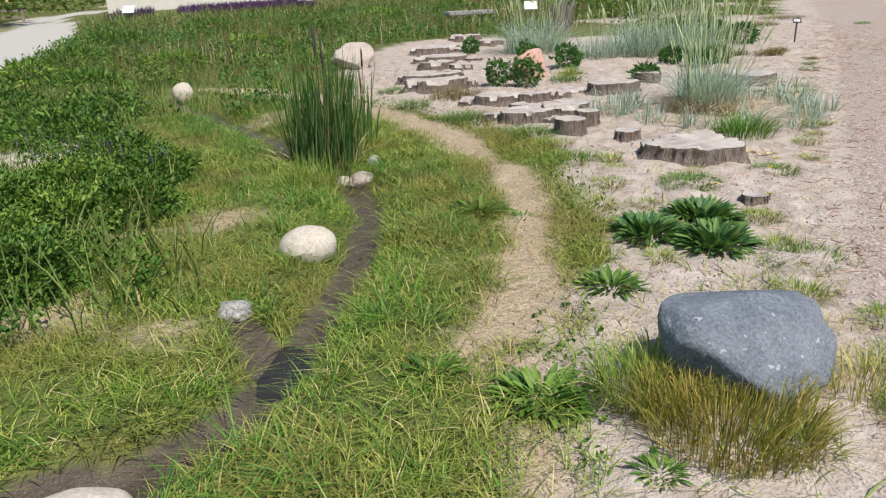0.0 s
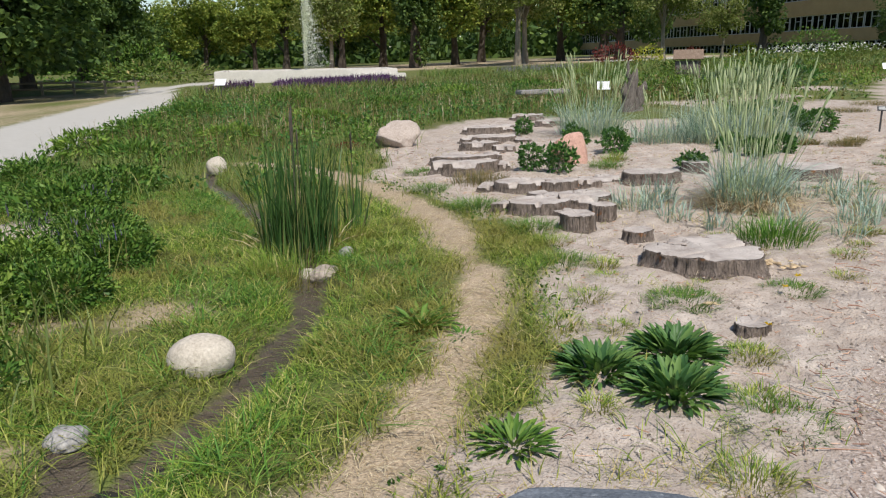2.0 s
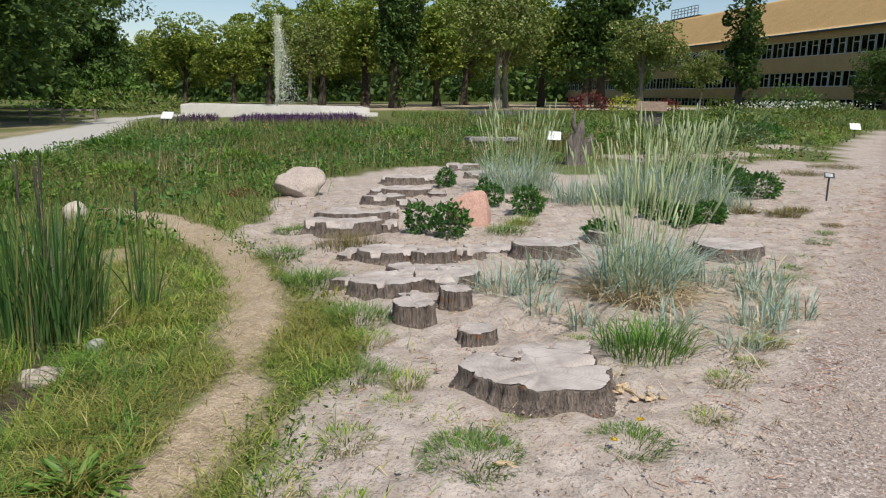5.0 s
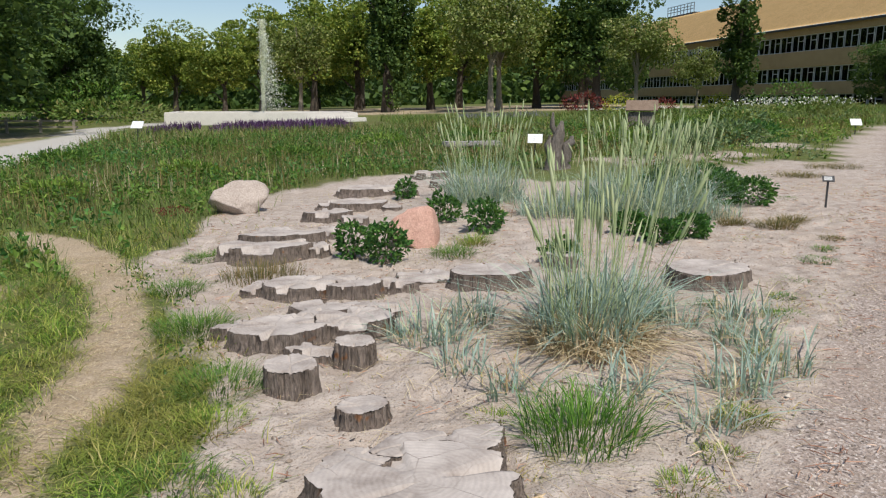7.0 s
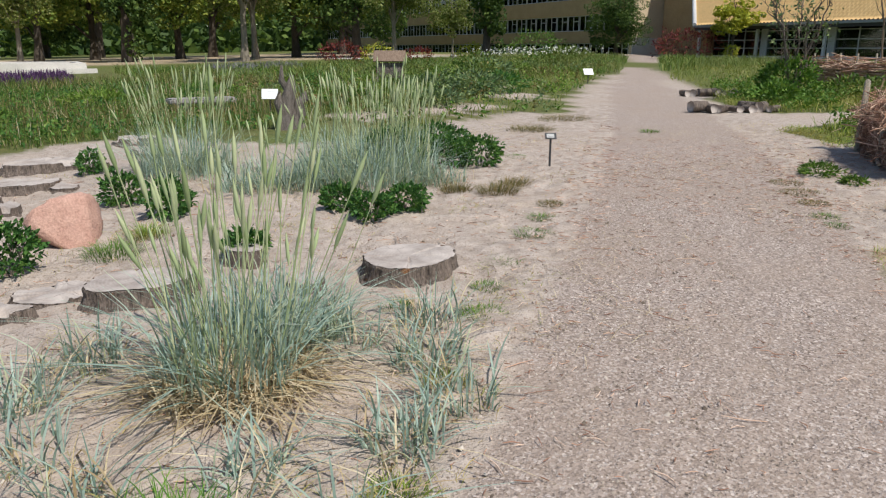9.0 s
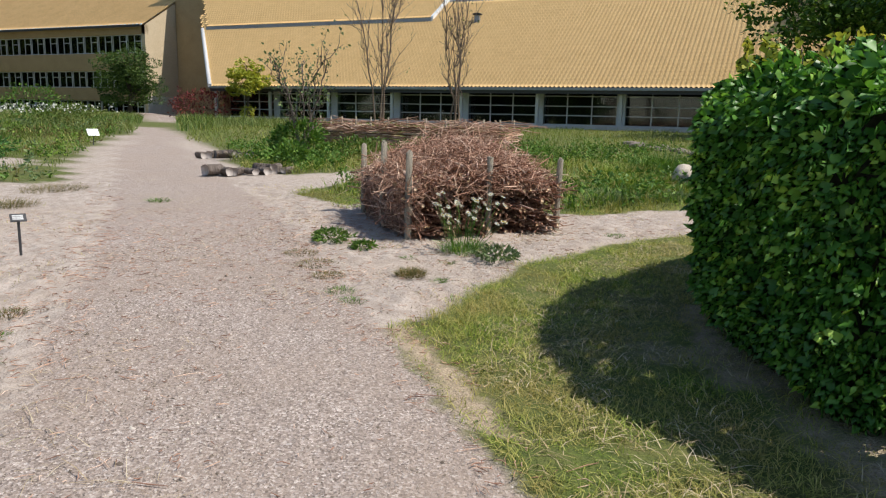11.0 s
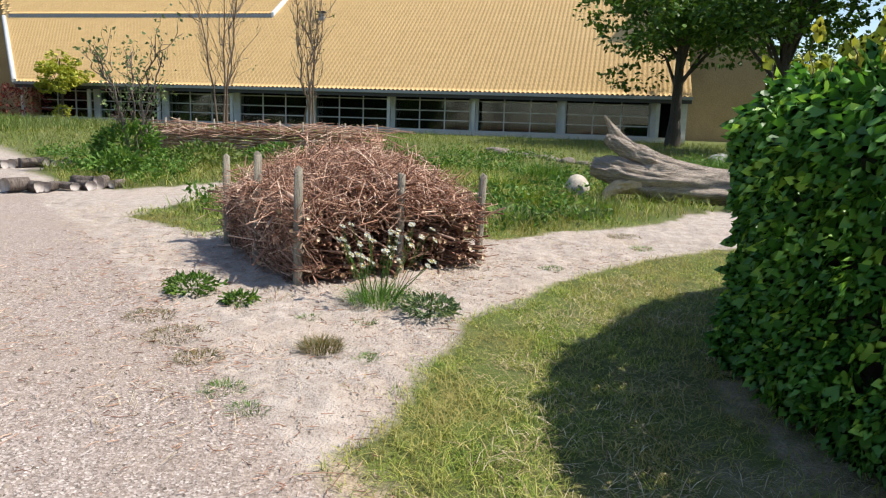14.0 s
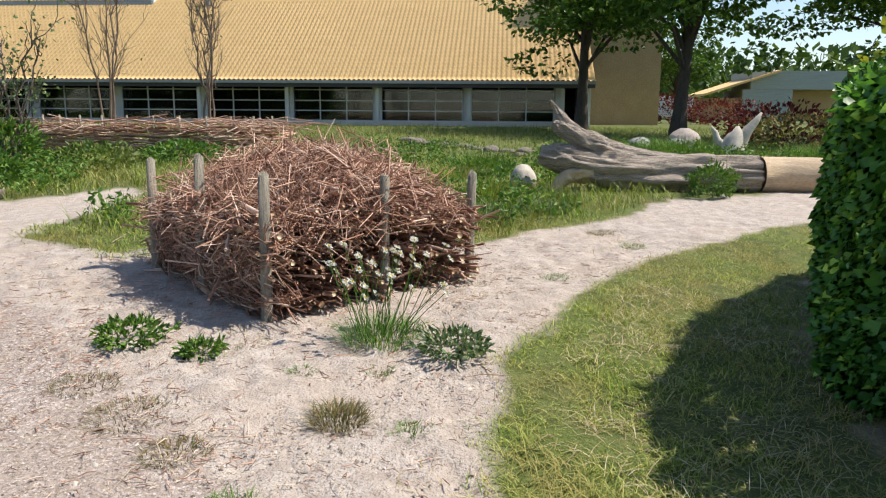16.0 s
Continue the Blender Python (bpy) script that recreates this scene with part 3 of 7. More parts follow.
def tubes(P, R, sides=5, caps=False):
    """Tubes along many lines at once: P (n, k, 3), R (n, k)."""
    P, R = np.asarray(P, float), np.asarray(R, float)
    n, k, _ = P.shape
    t = np.gradient(P, axis=1)
    t /= np.linalg.norm(t, axis=2, keepdims=True) + 1e-9
    ref = np.where(np.abs(t[:, :1, 2:3]) > 0.8, np.array([1.0, 0, 0]), np.array([0, 0, 1.0]))
    a = np.cross(t, np.broadcast_to(ref, t.shape))
    a /= np.linalg.norm(a, axis=2, keepdims=True) + 1e-9
    b = np.cross(t, a)
    ang = np.arange(sides) * 2 * np.pi / sides
    v = P[:, :, None] + R[:, :, None, None] * (a[:, :, None] * np.cos(ang)[:, None] + b[:, :, None] * np.sin(ang)[:, None])
    o = (np.arange(n) * k * sides)[:, None]
    q = []
    for i in range(k - 1):
        for j in range(sides):
            q.append(o + np.array([i * sides + j, i * sides + (j + 1) % sides, (i + 1) * sides + (j + 1) % sides, (i + 1) * sides + j]))
    faces = [np.concatenate(q)]
    if caps:
        fan = []
        for end in (0, k - 1):
            for j in range(1, sides - 1):
                fan.append(o + np.array([end * sides, end * sides + j, end * sides + j + 1]))
        faces.append(np.concatenate(fan))
    return v.reshape(-1, 3), faces


def merge(*sets):
    """Joins several (vertices, faces) into one."""
    verts, faces, o = [], [], 0
    for v, fs in sets:
        verts.append(v)
        faces += [np.asarray(f) + o for f in fs if len(f)]
        o += len(v)
    return np.concatenate(verts), faces


def wander(a, b, k, jitter):
    """Crooked lines from a to b, k points each."""
    n = len(a)
    s = np.linspace(0, 1, k)[None, :, None]
    p = a[:, None] * (1 - s) + b[:, None] * s
    j = rng.normal(0, 1, (n, k, 3)) * jitter
    j[:, 0] = 0
    return p + j


def scatter(x0, x1, y0, y1, density):
    n = int((x1 - x0) * (y1 - y0) * density)
    return U(x0, x1, n), U(y0, y1, n)


def rooted(x, y, sink=0.01):
    return np.stack([x, y, ground(x, y) - sink], 1)


# ---- the ground, one sheet split by what it is made of ----
def spread(lo, hi, near_lo, near_hi, fine):
    mid = list(np.arange(near_lo, near_hi, fine))
    left, right, step = [], [], fine
    v = near_lo
    while v > lo:
        step *= 1.16
        v -= step
        left.append(v)
    step, v = fine, mid[-1]
    while v < hi:
        step *= 1.16
        v += step
        right.append(v)
    return np.array(left[::-1] + mid + right)


def dimples(x, y, cell, seed):
    """Trodden hollows: one to a cell, turned and shifted at random, with a raised rim."""
    out = np.zeros(len(x))
    ix, iy = np.floor(x / cell), np.floor(y / cell)
    for i in (-1, 0, 1):
        for j in (-1, 0, 1):
            cx, cy = ix + i, iy + j
            a = lattice(cx, cy, seed) * 6.283
            px, py = (cx + lattice(cx, cy, seed + 1)) * cell, (cy + lattice(cx, cy, seed + 2)) * cell
            u, v = (x - px) * np.cos(a) + (y - py) * np.sin(a), (y - py) * np.cos(a) - (x - px) * np.sin(a)
            d = (u / 0.12) ** 2 + (v / 0.07) ** 2
            deep = lattice(cx, cy, seed + 3)
            out += (deep > 0.25) * deep * (0.45 * np.exp(-d / 2.2) - np.exp(-d))
    return out


def build_ground():
    gx, gy = spread(-3000, 3000, -2.0, 15.8, 0.052), spread(-3000, 3000, 0.8, 11.0, 0.052)
    X, Y = np.meshgrid(gx, gy, indexing="ij")
    x, y = X.ravel(), Y.ravel()
    z = ground(x, y)
    sand, gravel, dead, mud, paved = zones(x, y)
    close = np.clip(1.5 - np.hypot(x - 8, y - 8) / 16, 0, 1)
    prints = (fbm(x, y, 0.34, 40) - 0.5) * 0.07 + (vnoise(x, y, 0.15, 44) - 0.5) * 0.04
    prints = prints * 0.7 + 0.062 * dimples(x, y, 0.27, 200) + 0.03 * dimples(x * 1.9, y * 1.9, 0.27, 300) + (vnoise(x, y, 0.09, 47) - 0.5) * 0.022
    z = z + close * np.minimum(sand, 1 - gravel) * prints + close * (1 - sand) * (1 - gravel) * (1 - mud) * (fbm(x, y, 0.24, 50) - 0.5) * 0.06
    z = z + close * gravel * (vnoise(x, y, 0.16, 51) - 0.5) * 0.008
    z = z - 0.02 * paved
    nx, ny = X.shape
    idx = np.arange(nx * ny).reshape(nx, ny)
    quads = np.stack([idx[:-1, :-1], idx[1:, :-1], idx[1:, 1:], idx[:-1, 1:]], -1).reshape(-1, 4)
    weight = np.stack([np.full(len(x), 0.5), sand * (1 - gravel), gravel, paved, mud * 1.2])
    kind = weight[:, quads].mean(2).argmax(0)
    co = np.stack([x, y, z], 1)
    names = (("ground", "mown and wild grassy ground with bare dry patches", "ground"), ("sand", "pale trodden sand with footprints and scattered debris", "sand"),
             ("gravel_path", "pale beige fine gravel footpath", "path"), ("paved_path", "light grey asphalt park path", "path"), ("stream_bed", "dark wet mud in a narrow ditch", "ditch"))
    for k, (name, label, cat) in enumerate(names):
        q = quads[kind == k]
        used, inv = np.unique(q, return_inverse=True)
        me = np_mesh(name, co[used], inv.reshape(-1, 4), smooth=True)
        for an, av in (("sand", sand), ("gravel", gravel), ("dead", dead), ("mud", mud), ("paved", paved)):
            me.attributes.new(an, "FLOAT", "POINT").data.foreach_set("value", av[used].astype(np.float32))
        tagged(part(name, me, M_GROUND), label, cat, kind="structure")


build_ground()

# water lying in the ditch
wl = np.array(STREAM)
wv, wf = [], []
for i, (sx, sy) in enumerate(STREAM):
    tx, ty = np.gradient(wl, axis=0)[i]
    n = math.hypot(tx, ty)
    w = 0.11 + 0.03 * math.sin(i * 2.1)
    zz = float(base_height(sx, sy)) - 0.097
    wv += [(sx - ty / n * w, sy + tx / n * w, zz), (sx + ty / n * w, sy - tx / n * w, zz)]
wf = [(2 * i, 2 * i + 1, 2 * i + 3, 2 * i + 2) for i in range(len(STREAM) - 1)]
tagged(part("stream_water", np_mesh("stream_water", wv, np.array(wf)), M_WATER), "shallow dark water trickling along a ditch", "water", kind="structure")


# ---- grasses ----
def lawn(name, x, y, h, lean, w, material, label, keep, seg=2, droop=0.3):
    k = keep(x, y)
    x, y = x[k], y[k]
    n = len(x)
    tussock = (0.42 + 1.2 * fbm(x, y, 0.22, 55)) if h[1] < 0.2 else (0.45 + 1.15 * fbm(x, y, 1.1, 55))
    v, f = blades(rooted(x, y), U(*h, n) * tussock, U(*lean, n), U(*w, n), seg, droop=droop)
    tagged(part(name, np_mesh(name, v, f), material), label, "grass", kind="stuff")


def grassy(x, y, edge=0.35):
    s, g, d, m, p = zones(x, y)
    r = U(0, 1, len(x))
    return (np.maximum.reduce([s * 0.93, g * 1.6, m * 1.4, p * 2.0, d * 0.98]) < r * 0.95 + 0.02)


x, y = scatter(-2.9, 3.4, 1.0, 12.0, 5200)
thin = np.clip(1.2 - np.hypot(x - 1.0, y - 3.0) / 8, 0.14, 1) * np.clip(fbm(x, y, 0.3, 33) * 3.2 - 0.7, 0.3, 1)
k = U(0, 1, len(x)) < thin
lawn("lawn_grass", x[k], y[k], (0.04, 0.115), (0.4, 2.2), (0.0038, 0.0085), M_LAWN, "short bright green lawn grass with yellowed tips", grassy)
# longer green grass lining the ditch
x, y = scatter(-2.0, 2.2, 1.6, 9.5, 3400)
d, _ = line_distance(x, y, STREAM)
patch = np.clip(fbm(x, y, 0.5, 37) * 6 - 3.0, 0, 1)
k = (d > 0.17) & (x < 1.9) & (U(0, 1, len(d)) < np.where(d < 0.36, 0.12 + 0.5 * patch, 0.34 * patch))
lawn("ditch_grass", x[k], y[k], (0.06, 0.17), (0.6, 2.2), (0.004, 0.009), M_LUSH, "long lush grass in tussocks along the ditch", grassy, seg=3)
x, y = scatter(6.6, 17.5, 1.4, 7.0, 3300)
k = (poly_distance(x, y, SAND_EAST) > -0.1) & (gravel_distance(x, y) > -0.1) & (y < 7.2) & (y < 12.0 - 0.35 * x)
k &= U(0, 1, len(x)) < np.clip(1.3 - np.hypot(x - 10, y - 5) / 7, 0.25, 1)
lawn("mown_grass", x[k], y[k], (0.025, 0.078), (0.4, 2.2), (0.003, 0.007), M_MOWN, "mown half-dry lawn grass beside the hedge", grassy)
# straw lying on the trodden track and loose on the sand
x, y = scatter(0.2, 3.2, 1.2, 10, 1900)
_, _, dd, _, _ = zones(x, y)
k = U(0, 1, len(x)) < dd * 0.9
x, y = x[k], y[k]
v, f = blades(rooted(x, y, -0.004), U(0.018, 0.045, len(x)), U(1.5, 4.0, len(x)), U(0.002, 0.0042, len(x)), 2, droop=0.6)
tagged(part("trodden_straw", np_mesh("trodden_straw", v, f), M_DEAD), "flattened dead straw on a trodden track", "dead grass", kind="stuff")
x, y = scatter(7.6, 14, 1.4, 6.4, 420)
d = poly_distance(x, y, HEDGE)
k = (d > -0.3) & (d < 1.5) & (fbm(x, y, 0.4, 211) > 0.46) & (poly_distance(x, y, SAND_EAST) > 0.2)
x, y = x[k], y[k]
v, f = blades(rooted(x, y, -0.012), U(0.03, 0.09, len(x)), U(1.0, 3.5, len(x)), U(0.003, 0.006, len(x)), 2, droop=0.5)
tagged(part("hedge_straw", np_mesh("hedge_straw", v, f), M_DEAD), "dry cut grass lying beside the hedge", "dead grass", kind="stuff")
# wild meadow, growing coarser with distance
x, y = scatter(-3.3, 12, 9, 30, 210)
k = ((x < 2.2 + 0.25 * (y - 9)) | (y > 15.5 + 0.15 * x)) & (x > -3.2)
lawn("meadow_grass", x[k], y[k], (0.06, 0.34), (0.2, 1.2), (0.007, 0.015), M_MEADOW, "uneven green meadow grass and herbs", grassy, seg=2)
x, y = scatter(-3.2, 0.6, 3.4, 12, 420)
k = U(0, 1, len(x)) < np.clip((0.2 - x - 0.10 * (y - 3)) * 0.9, 0, 1) * (fbm(x, y, 1.3, 61) > 0.36)
lawn("tall_weeds_grass", x[k], y[k], (0.15, 0.45), (0.2, 0.9), (0.007, 0.015), M_MEADOW, "tall wild grass and herbs beside the lawn", grassy, seg=3)
x, y = scatter(-12, 42, 28, 50, 38)
k = ~((y > 36) & (x > -5) & (x < 9)) & (x > -4)
lawn("far_meadow", x[k], y[k], (0.25, 0.6), (0.2, 0.9), (0.025, 0.05), M_MEADOW, "distant green meadow growth", grassy, seg=2)
x, y = scatter(10, 44, 15, 50, 48)
k = (y > 1.02 * x + 1.5) & (y < 60) & (U(0, 1, len(x)) < np.clip(fbm(x, y, 2.2, 191) * 3 - 0.7, 0.15, 1))
lawn("flower_bed_growth", x[k], y[k], (0.08, 0.36), (0.2, 1.1), (0.010, 0.024), M_BANK, "dense herbs and grass in the wild bed", grassy, seg=2)
x, y = scatter(14.5, 46, -14, 44, 55)
k = (y < 0.93 * x - 0.2) & ~((x < 17.5) & (y < 5.5)) & (poly_distance(x, y, SAND_EAST) > 0) & (y > 5.2 - 1.05 * (x - 15.1))
lawn("bank_meadow", x[k], y[k], (0.07, 0.27), (0.2, 1.3), (0.012, 0.028), M_BANK, "long pale meadow grass on the bank", grassy, seg=2)
x, y = scatter(14.8, 26, 3.5, 17, 150)
k = (y < 0.93 * x - 0.2) & (poly_distance(x, y, SAND_EAST) > 0.1) & (y > 5.2 - 1.05 * (x - 15.1))
lawn("green_bed_growth", x[k], y[k], (0.05, 0.27), (0.2, 1.4), (0.008, 0.017), M_LAWN, "lush green grass round the log", grassy, seg=3)


x, y = scatter(13.9, 16.6, 8.8, 11.8, 900)
k = (poly_distance(x, y, GRASS_SPOT) + (fbm(x, y, 0.5, 151) - 0.5) * 0.9 < 0.05)
lawn("spot_grass", x[k], y[k], (0.03, 0.12), (0.4, 1.8), (0.006, 0.012), M_LAWN, "patch of mossy short grass in sand", lambda a, b: np.full(len(a), True))


def herbs(name, x, y, h, size, material, label, per=5, broad=0.5):
    """Low leafy growth: several leaves about each place."""
    n = len(x) * per
    px, py = np.repeat(x, per) + rng.normal(0, 0.05, n), np.repeat(y, per) + rng.normal(0, 0.05, n)
    c = rooted(px, py) + np.array([0, 0, 1.0]) * (np.repeat(U(*h, len(x)), per) * U(0.3, 1, n))[:, None]
    v, f = leaves(c, rng.normal(0, 0.8, (n, 3)) + np.array([0, 0, 0.35]), U(0.6, 1.2, n) * size, U(0.6, 1.2, n) * size * broad, plain=name in ("meadow_herbs", "bed_herbs", "bank_herbs"))
    tagged(part(name, np_mesh(name, v, f), material), label, "herbs", kind="stuff")


x, y = scatter(-4, 9, 9, 30, 20)
k = grassy(x, y) & (fbm(x, y, 2.0, 101) > 0.52) & ((x < 2.0 + 0.25 * (y - 9)) | (y > 16.2))
herbs("meadow_herbs", x[k], y[k], (0.12, 0.42), 0.095, M_SHRUB, "dark leafy herbs through the meadow")
x, y = scatter(-4, 9, 9, 30, 28)
k = grassy(x, y) & (fbm(x, y, 1.4, 105) > 0.5) & ((x < 2.0 + 0.25 * (y - 9)) | (y > 16.2))
herbs("meadow_herbs", x[k], y[k], (0.1, 0.36), 0.09, M_DOCK, "bright leafy herbs through the meadow")
x, y = scatter(-3.2, 0.4, 3.2, 10, 85)
k = grassy(x, y) & (fbm(x, y, 0.7, 109) > 0.47) & (x + 0.6 * (fbm(x, y, 0.9, 111) - 0.5) < -0.25 - 0.12 * (y - 3.2))
herbs("weed_growth", x[k], y[k], (0.05, 0.36), 0.085, M_DOCK, "tangled green weeds beside the lawn", 9, 0.3)
for material, seed, label in ((M_DOCK, 113, "leafy dark herbs in the wild bed"), (M_GREYHERB, 213, "grey-green herbs in the wild bed"), (M_WEED, 313, "bright leafy herbs in the wild bed"), (M_HEATH, 413, "brownish seeding herbs in the wild bed")):
    x, y = scatter(10, 42, 15, 48, 5)
    k = grassy(x, y) & (y > 1.02 * x + 1.2) & (fbm(x, y, 2.6, seed) > 0.55)
    herbs("bed_herbs", x[k], y[k], (0.03, 0.42), 0.12, material, label, 7)
x, y = scatter(15, 30, -2, 19, 40)
k = grassy(x, y) & (y < 0.93 * x - 0.4) & (fbm(x, y, 2.0, 117) > 0.5) & (poly_distance(x, y, SAND_EAST) > 0.3) & (y > 5.2 - 1.05 * (x - 15.1))
herbs("bank_herbs", x[k], y[k], (0.1, 0.4), 0.10, M_DOCK, "leafy green herbs on the bank", 5)
x, y = scatter(1.0, 3.0, 1.2, 9.5, 130)
s, g, dd, mm, pp = zones(x, y)
k = (s > 0.15) & (s < 0.98) & (g < 0.2) & (U(0, 1, len(x)) < 0.7)
herbs("sand_edge_weeds", x[k], y[k], (0.01, 0.06), 0.035, M_DOCK, "small weeds creeping into the sand", 5)
# sprigs and short grass coming up through the sand
x, y = scatter(1.2, 16, 1.2, 15, 190)
s, g, dd, mm, pp = zones(x, y)
k = (s > 0.5) & (g < 0.3) & (fbm(x, y, 0.7, 121) > 0.60)
lawn("sand_sprigs", x[k], y[k], (0.015, 0.07), (0.4, 2.0), (0.003, 0.006), M_DRYLAWN, "sparse dry grass sprigs in sand", lambda a, b: np.full(len(a), True))
x, y = scatter(1.2, 16, 1.2, 15, 90)
s, g, dd, mm, pp = zones(x, y)
k = (s > 0.4) & (fbm(x, y, 0.9, 125) > 0.57)
x, y = x[k], y[k]
v, f = blades(rooted(x, y, -0.01), U(0.02, 0.08, len(x)), U(2.5, 6.0, len(x)), U(0.002, 0.005, len(x)), 2, droop=0.6)
tagged(part("sand_straw", np_mesh("sand_straw", v, f), M_DEAD), "dry straw scattered over the sand", "dead grass", kind="stuff")


x, y = scatter(1.6, 4.2, 1.1, 2.6, 1500)
s, g, dd, mm, pp = zones(x, y)
k = (s > 0.4) & (g < 0.5) & (fbm(x, y, 0.4, 161) > 0.47)
lawn("verge_sprigs", x[k], y[k], (0.02, 0.09), (0.5, 2.4), (0.002, 0.005), M_DRYLAWN, "dry grass sprigs along the path's edge", lambda a, b: np.full(len(a), True))


x, y = scatter(2.0, 8.5, 2.4, 9.5, 1300)
s, g, dd, mm, pp = zones(x, y)
k = (s > 0.5) & (g < 0.25) & (fbm(x, y, 0.30, 181) > 0.66)
lawn("sand_patches", x[k], y[k], (0.012, 0.05), (0.6, 2.6), (0.002, 0.005), M_MOWN, "tiny patches of low growth in the sand", lambda a, b: np.full(len(a), True))


# ---- plants one by one ----
def tuft(x, y, radius, h, n, material, label, name="grass_tuft", width=(0.003, 0.006), lean=(0.2, 1.3), group="grass tufts in the sand", seg=3):
    a, r = U(0, 2 * np.pi, n), radius * np.sqrt(U(0, 1, n))
    px, py = np.cos(a) * r, np.sin(a) * r
    root = np.stack([px, py, ground(x + px, y + py) - gz(x, y) - 0.008], 1)
    az = a + rng.normal(0, 0.7, n)
    v, f = blades(root, U(h * 0.5, h, n), U(*lean, n) * (0.4 + 0.6 * r / radius), U(*width, n), seg, az=az)
    ob = part(name, np_mesh(name, v, f), material)
    ob.matrix_world = pose(x, y, gz(x, y))
    return tagged(ob, label, "grass tuft", group)


LEAF_MESHES = {}


def leaf_mesh(material, broad, k):
    """One of four leaves of unit length, shared by all plants of a kind."""
    key = (material.name, broad, k)
    if key not in LEAF_MESHES:
        s = np.array([0, 0.18, 0.4, 0.65, 0.87, 1.0])
        w = np.array([0.18, 0.6, 1.0, 0.95, 0.55, 0.0]) * broad / 2
        bend = -(0.16 + 0.08 * k) * s ** 2 + 0.12 * s
        wave = 0.02 * np.sin(s * 14 + k)
        left = np.stack([-w + wave * (k % 2), s, bend + w * 0.45], 1)
        mid = np.stack([0 * s, s, bend - 0.01], 1)
        right = np.stack([w + wave, s, bend + w * 0.4], 1)
        v = np.concatenate([left, mid, right])
        q = [(i, i + 6, i + 7, i + 1) for i in range(5)] + [(i + 6, i + 12, i + 13, i + 7) for i in range(5)]
        me = np_mesh("leaf", v, np.array(q), True)
        me.materials.append(material)
        LEAF_MESHES[key] = me
    return LEAF_MESHES[key]


def rosette(x, y, radius, n, material, label, name="rosette_plant", rise=0.9, broad=0.2, category="plant", group="", long=(0.62, 0.95)):
    """A dense tussock of strap leaves, upright in the middle and lying out at the rim."""
    base = thing(name, x, y, gz(x, y), label, category, group)
    for i in range(n):
        t = (i + 0.5) / n
        a = math.degrees(i * 2.39996) + U(-14, 14)
        lift = (82 - 62 * t) * rise + U(-12, 12)
        r0 = radius * 0.62 * math.sqrt(t) * U(0.7, 1.1)
        o = part("leaf", leaf_mesh(material, broad, i % 4), None, base)
        L = radius * U(*long)
        m = pose(0, 0, 0, 0, 0, a) @ pose(0, r0, 0.003, lift, U(-18, 18), 0)
        o.matrix_local = m @ Matrix.Diagonal((L, L, L, 1))
    return base


def shrub(x, y, radius, h, n, material, label, name="small_shrub", leaf=0.05, category="shrub", group="", stems=True, broad=0.55, z=None):
    """A leafy mound: stems and a skin of leaves with gaps."""
    z0 = gz(x, y) if z is None else z
    base = thing(name, x, y, z0, label, category, group)
    a, b = U(0, 2 * np.pi, n), np.arccos(U(-0.85, 1, n))
    rr = U(0.55, 1.0, n) ** 0.6 * (0.42 + 1.0 * fbm(a * 1.1 + x * 3, b * 1.5 + y, 0.6, 5))
    d = np.stack([np.cos(a) * np.sin(b), np.sin(a) * np.sin(b), np.cos(b)], 1)
    c = d * rr[:, None] * np.array([radius, radius, h * 0.52]) + np.array([0, 0, h * 0.46])
    c[:, 2] = np.maximum(c[:, 2], U(0.005, 0.06, n))
    out = d + rng.normal(0, 0.5, (n, 3)) + np.array([0, 0, 0.3])
    v, f = leaves(c, out, U(0.6, 1.2, n) * leaf, U(0.6, 1.2, n) * leaf * broad, plain=y > 12.3)
    part("foliage", np_mesh("foliage", v, f), material, base)
    if stems:
        m = 9
        a = U(0, 2 * np.pi, m)
        top = np.stack([np.cos(a) * radius * 0.7, np.sin(a) * radius * 0.7, U(0.4, 0.9, m) * h], 1)
        v, f = tubes(wander(np.stack([np.cos(a) * 0.03, np.sin(a) * 0.03, 0 * a - 0.01], 1), top, 4, 0.012), np.linspace(0.006, 0.002, 4)[None].repeat(m, 0), 4)
        part("stem_cluster", np_mesh("stem_cluster", v, f), M_BARK, base)
    return base


